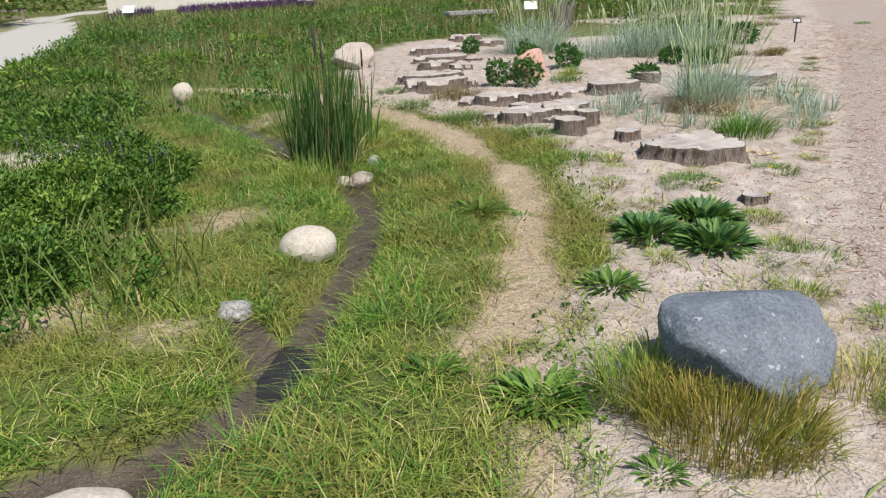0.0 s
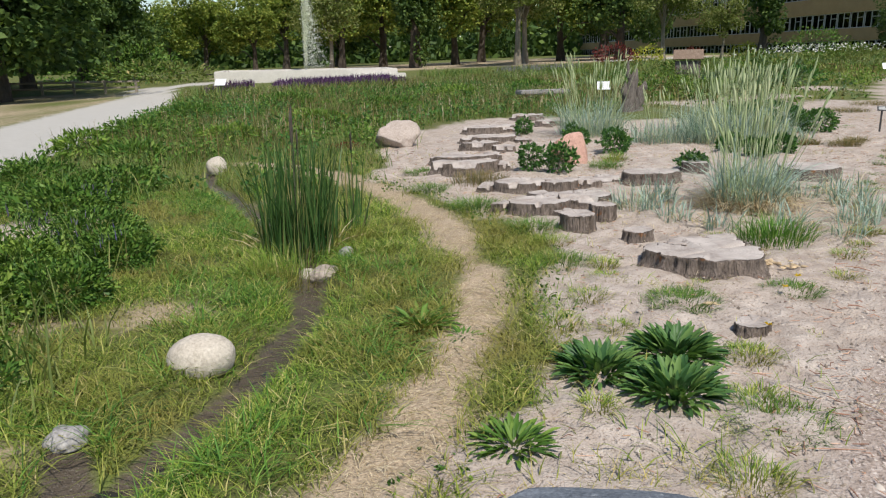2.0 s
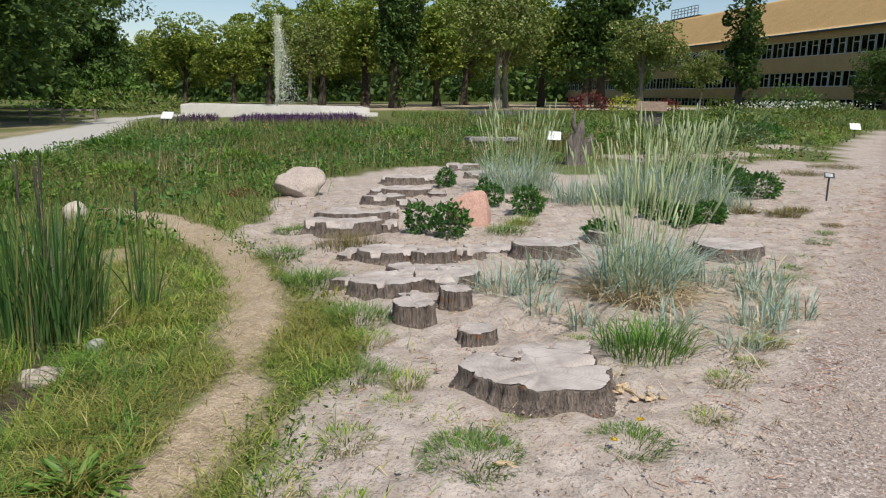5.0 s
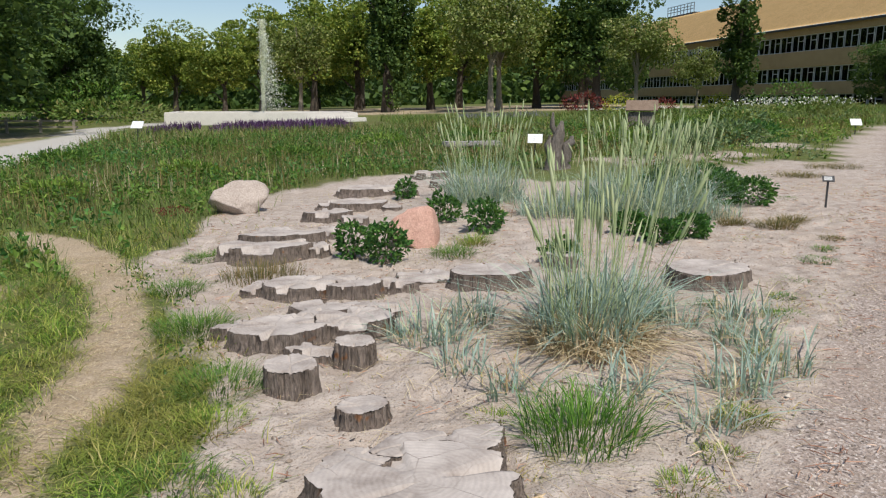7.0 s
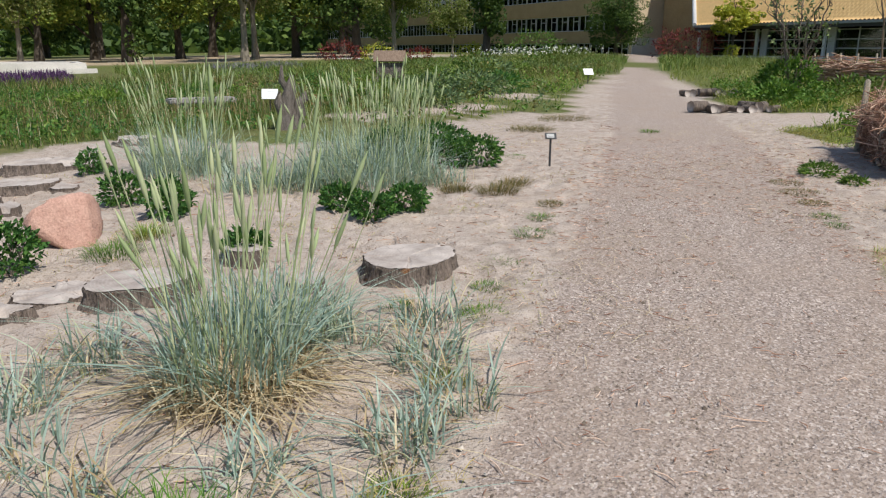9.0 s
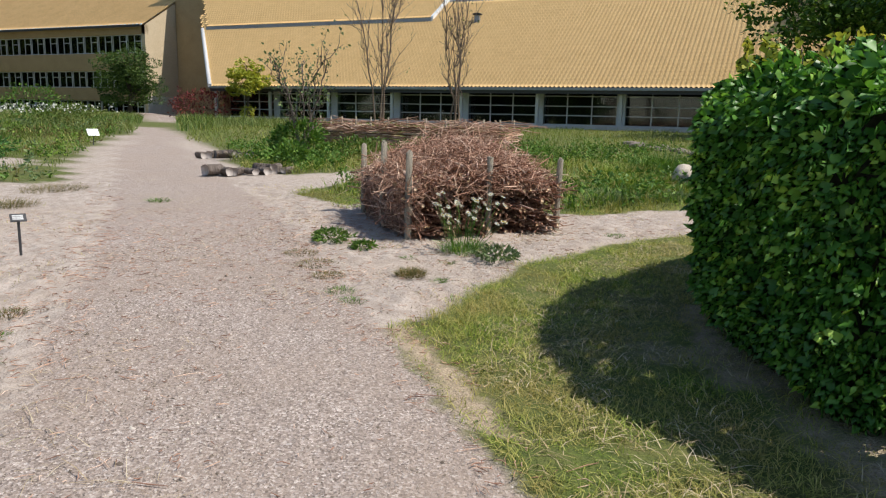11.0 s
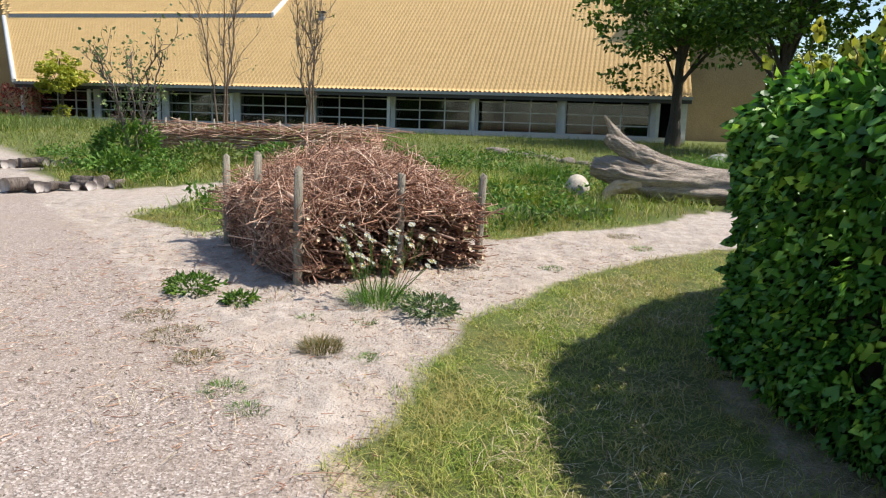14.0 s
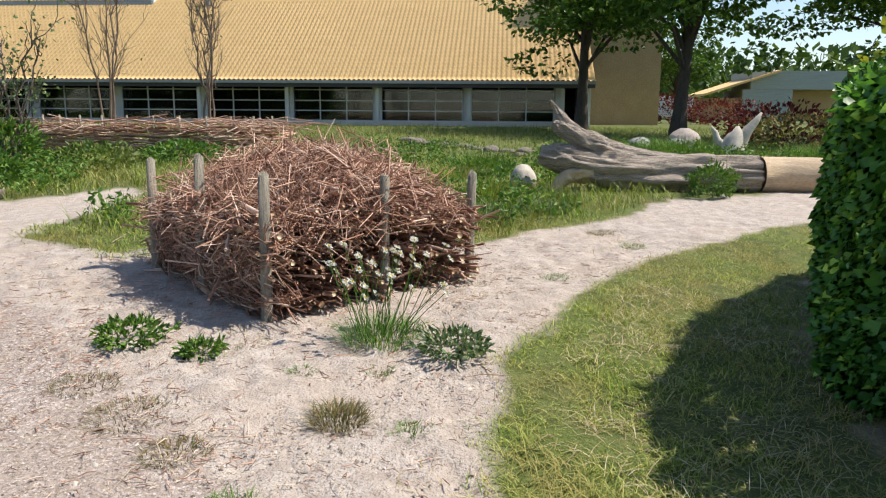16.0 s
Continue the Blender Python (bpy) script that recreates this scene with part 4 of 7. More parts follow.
def lyme_clump(x, y, rx, ry, n, stalks, tall, label, straw=0, ear=0.16):
    """Blue-green dune grass with upright pale seed spikes over dead straw."""
    base = thing("lyme_grass_clump", x, y, gz(x, y), label, "ornamental grass", "dune grass clumps")

    def roots(m):
        a, r = U(0, 2 * np.pi, m), np.sqrt(U(0, 1, m))
        px, py = np.cos(a) * r * rx, np.sin(a) * r * ry
        return np.stack([px, py, ground(x + px, y + py) - gz(x, y) - 0.01], 1), a
    p, a = roots(n)
    long = U(0.2, 0.68, n) * tall * (1.0 if tall > 0.5 else 1.3)
    v, f = blades(p, long, np.where(U(0, 1, n) < 0.4, U(0.6, 1.8, n), U(0.05, 0.8, n)), U(0.007, 0.014, n), 4, az=a + rng.normal(0, 1.2, n), droop=0.35)
    part("leaves", np_mesh("leaves", v, f), M_LYME, base)
    if stalks:
        p, a = roots(stalks)
        p[:, :2] *= 0.8
        h = U(0.55, 1.05, stalks) ** 0.8 * tall * 0.95
        top = p + np.stack([np.cos(a) * 0.16 * h, np.sin(a) * 0.16 * h, h], 1) + rng.normal(0, 0.1, (stalks, 3))
        s = np.linspace(0, 1, 4)[None, :, None]
        line = p[:, None] * (1 - s) + top[:, None] * s
        stem = tubes(line, np.full((stalks, 4), 0.0028), 3)
        way = top - p
        way /= np.linalg.norm(way, axis=1, keepdims=True)
        e = U(0.75, 1.2, stalks)[:, None] * ear
        spike = np.stack([top - way * e * 0.1, top + way * e * 0.2, top + way * e * 0.6, top + way * e], 1)
        head = tubes(spike, np.array([0.003, 0.0115, 0.0105, 0.001])[None] * U(0.8, 1.2, (stalks, 1)), 5)
        if straw > 500:
            for i in range(stalks):
                v, f = merge(tubes(line[i:i + 1], np.full((1, 4), 0.0028), 3), tubes(spike[i:i + 1], np.array([[0.003, 0.010, 0.0095, 0.001]]) * U(0.8, 1.2), 5))
                part("seed_stalk", np_mesh("seed_stalk", v, f), M_EARS, base)
        else:
            v, f = merge(stem, head)
            part("seed_head", np_mesh("seed_head", v, f), M_EARS, base, "pale straw-coloured seed spikes")["kind"] = "stuff"
    if straw:
        p, a = roots(straw)
        p[:, :2] *= (0.62 + 0.6 * U(0, 1, (straw, 1)))
        v, f = blades(p * np.array([1.2, 1.2, 1]), U(0.08, 0.36, straw), U(0.3, 2.2, straw), U(0.006, 0.013, straw), 3, az=a + rng.normal(0, 2.2, straw), droop=0.55)
        part("dead_straw", np_mesh("dead_straw", v, f), M_DEAD, base, "tan dead leaves round the base")
    return base


def reed_clump(x, y, radius, h, n, spikes, label):
    base = thing("cattail_clump", x, y, gz(x, y), label, "reeds", "reeds by the ditch")
    a, r = U(0, 2 * np.pi, n), radius * np.sqrt(U(0, 1, n))
    p = np.stack([np.cos(a) * r, np.sin(a) * r, np.full(n, -0.03)], 1)
    v, f = blades(p, U(0.35, 1.0, n) * h, np.where(U(0, 1, n) < 0.16, U(0.25, 0.8, n), U(0.0, 0.24, n)), U(0.011, 0.021, n), 5, az=a + rng.normal(0, 1.2, n), droop=0.2)
    part("leaves", np_mesh("leaves", v, f), M_REED, base)
    m = n // 3
    a, r = U(0, 2 * np.pi, m), radius * 1.05 * np.sqrt(U(0.2, 1, m))
    v, f = blades(np.stack([np.cos(a) * r, np.sin(a) * r, np.full(m, -0.02)], 1), U(0.1, 0.4, m), U(0.2, 1.2, m), U(0.008, 0.016, m), 3, az=a)
    part("dead_leaves", np_mesh("dead_leaves", v, f), M_DEAD, base, "withered pale leaf bases")
    for i in range(spikes):
        b, q = U(0, 2 * np.pi), radius * U(0, 0.8)
        px, py, top = math.cos(b) * q, math.sin(b) * q, h * U(0.92, 1.1)
        lean_x, lean_y = px * 1.3, py * 1.3
        line = np.array([[(px, py, 0), (lean_x, lean_y, top * 0.8), (lean_x, lean_y, top * 0.82), (lean_x, lean_y, top * 0.95), (lean_x, lean_y, top)]])
        v, f = tubes(line, np.array([[0.003, 0.003, 0.009, 0.009, 0.002]]), 6, True)
        part("cattail_spike", np_mesh("cattail_spike", v, f), M_TRUNK, base, "brown cattail spike")
    return base


# ---- stones and wood ----
def rock(x, y, sx, sy, sz, material, label, rz=0.0, seed=0, name="boulder", lumps=0.22, facet=0.0, sink=0.25, z=None, group="", detail=4, flat=9.0):
    bm = bmesh.new()
    bmesh.ops.create_icosphere(bm, subdivisions=detail, radius=1.0)
    for v in bm.verts:
        q = v.co + Vector((seed * 3.1, seed * 1.7, seed))
        g = 1 + lumps * noise.noise(q * 1.1) + lumps * 0.35 * noise.noise(q * 2.7) + lumps * 0.12 * noise.noise(q * 7) + lumps * 0.05 * noise.noise(q * 19)
        co = v.co * g
        if facet:
            for k in range(7):
                d = Vector((math.cos(k * 2.4 + seed), math.sin(k * 2.4 + seed), 0.9 * math.sin(k * 1.3 + seed * 2))).normalized()
                over = co.dot(d) - (1 - facet)
                if over > 0:
                    co = co - d * over * 0.85
        if co.z > flat:
            co.z = flat + (co.z - flat) * 0.25
        v.co = Vector((co.x * sx, co.y * sy, max(co.z, -0.55) * sz))
    for f in bm.faces:
        f.smooth = True
    ob = part(name, bm, material)
    ob.matrix_world = pose(x, y, (gz(x, y) if z is None else z) + sz * (0.55 - sink), 0, 0, rz)
    return tagged(ob, label, "rock", group)


def stump(x, y, w, d, h, label, seed=0, lobes=0.08, rz=0.0, tilt=(0, 0), name="tree_stump", group="sawn stumps in the sand", hollow=0.0, broken=0.0):
    """A sawn stump: furrowed bark in plates that flares to the ground, and a worn top with cracks and lost pieces."""
    r = np.random.default_rng(seed + 100)
    n = 120
    a = np.arange(n) * 2 * np.pi / n
    prof = 1 + sum(lobes * 0.6 * r.uniform(0.4, 1) / (k ** 0.45) * np.cos(k * a + r.uniform(0, 6.3)) for k in (2, 3, 5, 8, 11))
    cuts = np.sort(r.choice(n, 26, replace=False) if w > 0.3 else r.integers(0, n, 26))
    cell = np.searchsorted(cuts, np.arange(n)) % 26
    gap = np.min(np.abs((np.arange(n)[:, None] - cuts[None] + n // 2) % n - n // 2), 1)
    size = 2.0 / (w + d)
    deep = r.uniform(0.1, 1.4, n)
    furrow = -np.where(gap == 0, 0.017, np.where(gap == 1, 0.006, 0.0)) * size * deep
    plate = r.normal(0, 0.009, 26)[cell] * size
    levels = np.where(r.uniform(0, 1, 26) < broken, r.uniform(0.35, 0.85, 26), 1.0)
    parts_of = np.repeat(levels[::2], 2)[cell]
    ragged = r.uniform(0, 0.12, 26)[cell] ** 1.3 + r.uniform(0, 0.05, n)
    base = thing(name, x, y, gz(x, y), label, "tree stump", group, rz)
    rows = []
    for t, flare, rough in ((-0.4, 1.16, 1.2), (0.0, 1.10, 1.3), (0.2, 1.05, 1.4), (0.4, 1.02, 1.2), (0.6, 1.005, 1.4), (0.8, 1.0, 1.2), (0.93, 1.0, 1.3), (1.0, 0.98, 0.7)):
        q = prof * flare + (furrow + plate) * rough + size * 0.02 * (fbm(a * w * 4 + seed, np.full(n, t * h * 6), 0.16, 17) - 0.5) + 0.008 * r.normal(0, 1, n)
        top = (tilt[0] * np.cos(a) + tilt[1] * np.sin(a)) * max(t, 0)
        level = t * h * (parts_of - ragged if t > 0 else 1.0)
        rows.append(np.stack([np.cos(a) * q * w / 2, np.sin(a) * q * d / 2, level + top], 1))
    v = np.concatenate(rows)
    idx = np.arange(len(v)).reshape(len(rows), n)
    nxt = np.roll(idx, -1, 1)
    q = np.stack([idx[:-1], nxt[:-1], nxt[1:], idx[1:]], -1).reshape(-1, 4)
    part("bark", np_mesh("bark", v, q, True), M_BARK, base)
    rim, rings = rows[-1], []
    split = [(r.uniform(0, 6.28), r.uniform(0.03, 0.10), r.uniform(0.0, 0.5)) for _ in range(5)]
    for t in (0.995, 0.95, 0.86, 0.74, 0.6, 0.45, 0.3, 0.15):
        ring = rim * np.array([t, t, 1.0])
        low = h * parts_of if t > 0.62 else h * (1 - 0.5 * (1 - parts_of) * (t > 0.4))
        ring[:, 2] = low + 0.002 + (rim[:, 2] - h * parts_of) * max(0, t - 0.9) * 9 - hollow * (1 - t) + 0.012 * (fbm(ring[:, 0] + seed, ring[:, 1], 0.09, 7) - 0.5)
        for at, wide, start in split:
            near = np.abs((a - at + np.pi) % (2 * np.pi) - np.pi) < wide / max(t, 0.3) * 0.5
            ring[:, 2] -= 0.009 * near * (t > start)
        rings.append(ring)
    v = np.concatenate(rings + [np.array([[0, 0, h - hollow]])])
    idx = np.arange(len(rings) * n).reshape(len(rings), n)
    nxt = np.roll(idx, -1, 1)
    q = np.stack([idx[:-1], nxt[:-1], nxt[1:], idx[1:]], -1).reshape(-1, 4)
    t = np.stack([idx[-1], nxt[-1], np.full(n, len(v) - 1)], -1)
    part("sawn_top", np_mesh("sawn_top", v, [q, t], True), M_SAWN, base, "grey weathered sawn wood")
    return base


def debris(x0, x1, y0, y1, n, keep, name, label):
    """Bits of bark and twigs strewn over the sand."""
    x, y = U(x0, x1, n), U(y0, y1, n)
    k = keep(x, y)
    x, y = x[k], y[k]
    n = len(x)
    a, L = U(0, np.pi, n), U(0.006, 0.04, n) ** 1.0 * np.where(U(0, 1, n) < 0.06, 2.6, 1.0)
    p = rooted(x, y, -0.012)
    d = np.stack([np.cos(a), np.sin(a), 0 * a], 1) * L[:, None]
    v, f = tubes(np.stack([p - d, p + rng.normal(0, 0.006, (n, 3)), p + d], 1), np.stack([U(0.001, 0.002, n), U(0.0015, 0.0035, n), U(0.001, 0.002, n)], 1), 4)
    tagged(part(name, np_mesh(name, v, f), M_STICK), label, "debris", kind="stuff")


def pebbles(name, x, y, size, label, flat=0.6):
    """Small angular stones bedded in the surface."""
    n = len(x)
    a = U(0, 6.283, n)
    s = U(*size, n) * np.where(U(0, 1, n) < 0.05, 1.9, 1.0)
    c = rooted(x, y, 0.0)
    u = np.stack([np.cos(a), np.sin(a), U(-0.3, 0.3, n)], 1) * s[:, None]
    w = np.stack([-np.sin(a), np.cos(a), U(-0.3, 0.3, n)], 1) * (s * U(0.5, 0.95, n))[:, None]
    up = np.stack([U(-0.3, 0.3, n), U(-0.3, 0.3, n), np.full(n, flat)], 1) * (s * 1.3)[:, None]
    v = np.stack([c + u, c + w, c - u * 0.9, c - w * 0.8, c + up, c - up], 1).reshape(-1, 3)
    o = (np.arange(n) * 6)[:, None]
    f = np.concatenate([o + np.array(t) for t in ((0, 1, 4), (1, 2, 4), (2, 3, 4), (3, 0, 4))])
    tagged(part(name, np_mesh(name, v, f), M_PEBBLE), label, "gravel", kind="stuff")


x, y = scatter(2.0, 13.0, 0.8, 12.0, 620)
k = (zones(x, y)[1] > 0.45) & (U(0, 1, len(x)) < np.clip(1.25 - np.hypot(x - 6, y - 5) / 8, 0.2, 1))
pebbles("gravel_stones", x[k], y[k], (0.003, 0.0075), "loose pale and brown stones on the footpath")
x, y = scatter(1.2, 14.5, 1.2, 10.0, 330)
k = (zones(x, y)[0] > 0.6) & (fbm(x, y, 0.8, 141) > 0.40)
pebbles("sand_crumbs", x[k], y[k], (0.004, 0.012), "crumbs of soil, stone and bark in the sand")

# ---- trees ----
def tree(name, h, crown_r, crown_base, n, leaf, leaf_mat, trunk_mat, trunk_r, label, seed, shape=1.0, lumps=46, category="tree", limbs=11, group="park trees"):
    """A tapered trunk with limbs and a crown of leaf clumps with gaps, built at the origin."""
    r = np.random.default_rng(seed)
    base = new(name)
    tagged(base, label, category, group)
    k = 7
    s = np.linspace(0, 1, k)
    trunk = np.stack([0.02 * h * np.sin(s * 3 + seed), 0.02 * h * np.sin(s * 2.3 + 2 * seed), s * h * 0.86 - 0.15], 1)
    rad = trunk_r * (1 - s) ** 0.8 + 0.03
    rad[0] *= 1.45
    sets = [tubes(trunk[None], rad[None], 9)]
    mid = np.array([0, 0, (h + crown_base) / 2])
    size = np.array([crown_r, crown_r, (h - crown_base) / 2])
    a = r.uniform(0, 6.28, lumps)
    b = np.arccos(r.uniform(-0.9, 0.95, lumps))
    q = r.uniform(0.2, 0.95, lumps)
    lump = mid + np.stack([np.cos(a) * np.sin(b) * q, np.sin(a) * np.sin(b) * q, np.cos(b) * q * shape], 1) * size
    for i in range(min(limbs, lumps)):
        t0 = trunk[0] * 0 + np.array([0, 0, max(crown_base * 0.75, lump[i][2] * 0.55)])
        at = np.interp(t0[2], trunk[:, 2], np.arange(k))
        t0[:2] = [np.interp(at, np.arange(k), trunk[:, 0]), np.interp(at, np.arange(k), trunk[:, 1])]
        m = (t0 + lump[i]) / 2 + np.array([0, 0, 0.06 * h])
        sets.append(tubes(np.array([[t0, m, lump[i]]]), np.array([[trunk_r * 0.4, trunk_r * 0.25, 0.02]]), 5))
    v, f = merge(*sets)
    part("trunk", np_mesh("trunk", v, f, True), trunk_mat, base)
    which = r.integers(0, lumps, n)
    d = r.normal(0, 1, (n, 3))
    d /= np.linalg.norm(d, axis=1, keepdims=True)
    spread_r = r.uniform(0.55, 1.0, n) ** 0.5 * r.uniform(0.16, 0.42, lumps)[which]
    c = lump[which] + d * spread_r[:, None] * size * np.array([0.95, 0.95, 0.5])
    out = d * 0.5 + r.normal(0, 0.6, (n, 3)) * np.array([1, 1, 0.6]) + np.array([0, 0, -0.2])
    side = np.cross(out, r.normal(0, 0.55, (n, 3)) + np.array([0, 0, 1.0]))
    out /= np.linalg.norm(out, axis=1, keepdims=True)
    side /= np.linalg.norm(side, axis=1, keepdims=True)
    L = (leaf * r.uniform(0.6, 1.3, n))[:, None]
    v = np.stack([c - out * L * 0.5, c + side * L * 0.36, c + out * L * 0.55, c - side * L * 0.36], 1).reshape(-1, 3)
    f = (np.arange(n) * 4)[:, None] + np.array([0, 1, 2, 3])
    part("crown", np_mesh("crown", v, f), leaf_mat, base)
    return base


def plant_tree(proto, x, y, rz, scale):
    ob = copy_thing(proto, pose(x, y, float(base_height(x, y)), 0, 0, rz))
    ob.scale = scale
    return ob


T_ROUND = tree("park_tree", 10, 4.4, 1.5, 14000, 0.27, M_TREE, M_TRUNK, 0.28, "broadleaf park tree in full mid-green leaf", 11, lumps=80)
T_DARK = tree("park_tree", 10, 4.6, 0.5, 16000, 0.25, M_TREEDARK, M_TRUNK, 0.3, "dark green spreading tree with branches near the ground", 12, lumps=90)
T_LIGHT = tree("park_tree", 10, 4.2, 1.8, 10000, 0.25, M_TREEPALE, M_PALETRUNK, 0.24, "pale yellowish park tree with blossom", 13, lumps=70)
T_TALL = tree("park_tree", 14, 2.3, 0.5, 9000, 0.3, M_TREEDARK, M_TRUNK, 0.4, "tall narrow dark green tree", 14, shape=1.15, lumps=52)
T_OAK = tree("oak_tree", 9, 4.3, 2.1, 9500, 0.225, M_OAK, M_TRUNK, 0.24, "young oak with dark trunk and dense leaves", 15, lumps=54)
for proto, spots in ((T_ROUND, [(-8.5, 90, 20, 0.92), (6.3, 84, 70, 1.1), (11.5, 92, 140, 1.25), (19.2, 86, 200, 1.2), (29.7, 79, 260, 1.15), (-15.7, 112, 300, 0.9), (25, 95, 10, 1.35), (0, 112, 95, 1.3),
                                (40, 92, 33, 1.3), (-3.1, 84.5, 120, 0.8), (14, 110, 50, 1.4), (44, 100, 15, 1.2)]),
                     (T_DARK, [(-14.6, 43.5, 0, 1.05), (-17.5, 58, 80, 1.15), (-14.6, 73, 160, 1.05), (-23, 48, 220, 1.3), (-27, 66, 310, 1.35), (-20, 88, 130, 1.2), (33.6, 73, 45, 1.25), (47.5, 50.8, 205, 0.52), (-12.5, 39, 15, 1.25), (-18, 50, 190, 1.5), (-19.5, 80, 100, 1.3), (-20, 33, 70, 1.0), (8, 118, 0, 1.3), (-40, 90, 50, 1.6), (-34, 40, 10, 1.2)]),
                     (T_LIGHT, [(21.4, 67.7, 30, 1.0), (30.9, 57.9, 110, 0.66), (24, 74, 200, 1.0), (35.5, 57.2, 280, 0.42), (4.5, 74, 310, 0.75)]),
                     (T_TALL, [(12.9, 76.4, 0, 1.05), (13.6, 77, 120, 0.95), (32.5, 47.3, 40, 0.62)]),
                     (T_OAK, [(42, 2.7, 30, 0.95), (38, -1.0, 150, 0.95), (36, -8.5, 60, 1.0), (62, -6, 250, 0.7), (33, -16, 200, 1.1), (30, -30, 90, 1.1)])):
    for x, y, rz, s in spots:
        up = (1.16 if proto is T_ROUND else 1.28) if y > 55 else 1.08
        plant_tree(proto, x, y, rz, (s * 1.12, s * 1.12, s * up))
    for o in (*proto.children, proto):
        bpy.data.objects.remove(o)

# woods closing the view
n = 80000
a = U(-0.75, 2.3, n)
dist = U(125, 190, n)
wx, wy = 10 + np.cos(a) * dist, 20 + np.sin(a) * dist
hill = 7 + 6 * fbm(wx, wy, 25, 70)
wz = base_height(wx, wy) + U(0, 1, n) ** 1.25 * hill
c = np.stack([wx, wy, wz], 1)
d1, d2 = rng.normal(0, 1, (n, 3)), rng.normal(0, 1, (n, 3))
d1 /= np.linalg.norm(d1, axis=1, keepdims=True)
d2 /= np.linalg.norm(d2, axis=1, keepdims=True)
L = U(0.6, 1.15, n)[:, None]
v = np.stack([c - d1 * L, c + d2 * L * 0.7, c + d1 * L, c - d2 * L * 0.7], 1).reshape(-1, 3)
tagged(part("distant_woods", np_mesh("distant_woods", v, (np.arange(n) * 4)[:, None] + np.arange(4)), M_TREEDARK), "distant belt of dark green woods", "woods", kind="stuff")


# ---- the hall with the yellow roof ----
EAVE_X, EAVE_Z, PITCH, HALL_N, HALL_S = 46.0, 3.32, 0.62, 41.0, 1.6


def tiled_roof(name, x0, z0, slope, run, y0, y1, hip=None, tile=0.25, course=0.36, parent=None, material=None, wave=0.06):
    """Pantiles: waves across the slope, a step at each course."""
    cols, rows = int((y1 - y0) / tile), int(run / course)
    sub = np.array([0, 0.3, 0.55, 0.8])
    yy = (np.arange(cols)[:, None] + sub[None]).ravel() * tile + y0
    bulge = np.tile(np.array([0.0, 1.0, 0.65, -0.1]), cols) * wave
    vs, fs = [], []
    for r in range(rows):
        for s, lift in ((0, 0.028), (1, 0.0)):
            t = (r + s) * course
            vs.append(np.stack([np.full(len(yy), x0 + t), yy, z0 + slope * t + bulge + lift], 1))
    v = np.concatenate(vs)
    m = len(yy)
    idx = np.arange(len(v)).reshape(-1, m)
    q = np.stack([idx[:-1, :-1], idx[1:, :-1], idx[1:, 1:], idx[:-1, 1:]], -1).reshape(-1, 4)
    if hip is not None:
        mid = v[q].mean(1)
        q = q[mid[:, 1] < hip + (mid[:, 0] - x0)]
    return part(name, np_mesh(name, v, q), material or M_ROOF, parent)


hall = tagged(new("exhibition_hall"), "long hall with a low yellow pantiled roof and glazed front", "building")
tiled_roof("roof", EAVE_X - 0.35, EAVE_Z + 0.02, PITCH, 10.6, HALL_S, HALL_N + 11, HALL_N, parent=hall)
up = 7.55
tiled_roof("upper_roof", EAVE_X + up, EAVE_Z + PITCH * up + 0.45, PITCH, 9.0, 27.9, HALL_N + 17, HALL_N + 7.4, parent=hall)
part("upper_gutter", box_bm(EAVE_X + up - 0.16, EAVE_X + up + 0.06, 27.8, HALL_N + 7.4, EAVE_Z + PITCH * up + 0.18, EAVE_Z + PITCH * up + 0.44, 0.03), M_ZINC, hall, "grey metal gutter")
bm = bmesh.new()
bx = EAVE_X + up
vs = [bm.verts.new(p) for p in ((bx, 27.72, EAVE_Z + PITCH * up + 0.15), (bx + 8.5, 27.72, EAVE_Z + PITCH * (up + 8.5) + 0.15), (bx + 8.5, 27.72, EAVE_Z + PITCH * (up + 8.5) + 0.55), (bx, 27.72, EAVE_Z + PITCH * up + 0.55))]
face = bm.faces.new(vs)
r = bmesh.ops.extrude_face_region(bm, geom=[face])
bmesh.ops.translate(bm, verts=[g for g in r["geom"] if isinstance(g, bmesh.types.BMVert)], vec=(0, 0.18, 0))
part("verge_board", bm, M_WHITE, hall, "white verge board")
part("ridge_strip", box_bm(EAVE_X + 10.15, EAVE_X + 10.5, HALL_S, 27.7, EAVE_Z + PITCH * 10.4, EAVE_Z + PITCH * 10.4 + 0.22, 0.03), M_ZINC, hall, "grey ridge flashing")
hx0, hx1 = EAVE_X - 0.4, EAVE_X + up - 0.1
part("hip_flashing", np_mesh("hip_flashing", *tubes(np.array([[(hx0, HALL_N + 0.0, EAVE_Z + 0.06), ((hx0 + hx1) / 2, HALL_N + (hx1 - hx0) / 2 + 0.0, EAVE_Z + 0.06 + PITCH * (hx1 - hx0) / 2), (hx1, HALL_N + hx1 - hx0, EAVE_Z + 0.06 + PITCH * (hx1 - hx0))]]), np.full((1, 3), 0.15), 8, True)), M_FRAME, hall, "pale metal flashing along the hip")
part("gutter", box_bm(EAVE_X - 0.52, EAVE_X - 0.36, HALL_S - 0.05, HALL_N + 0.05, EAVE_Z - 0.12, EAVE_Z + 0.03, 0.03), M_ZINC, hall, "grey metal gutter")
part("fascia", box_bm(EAVE_X - 0.34, EAVE_X - 0.12, HALL_S, HALL_N, EAVE_Z - 0.30, EAVE_Z - 0.02), M_DARKMETAL, hall)
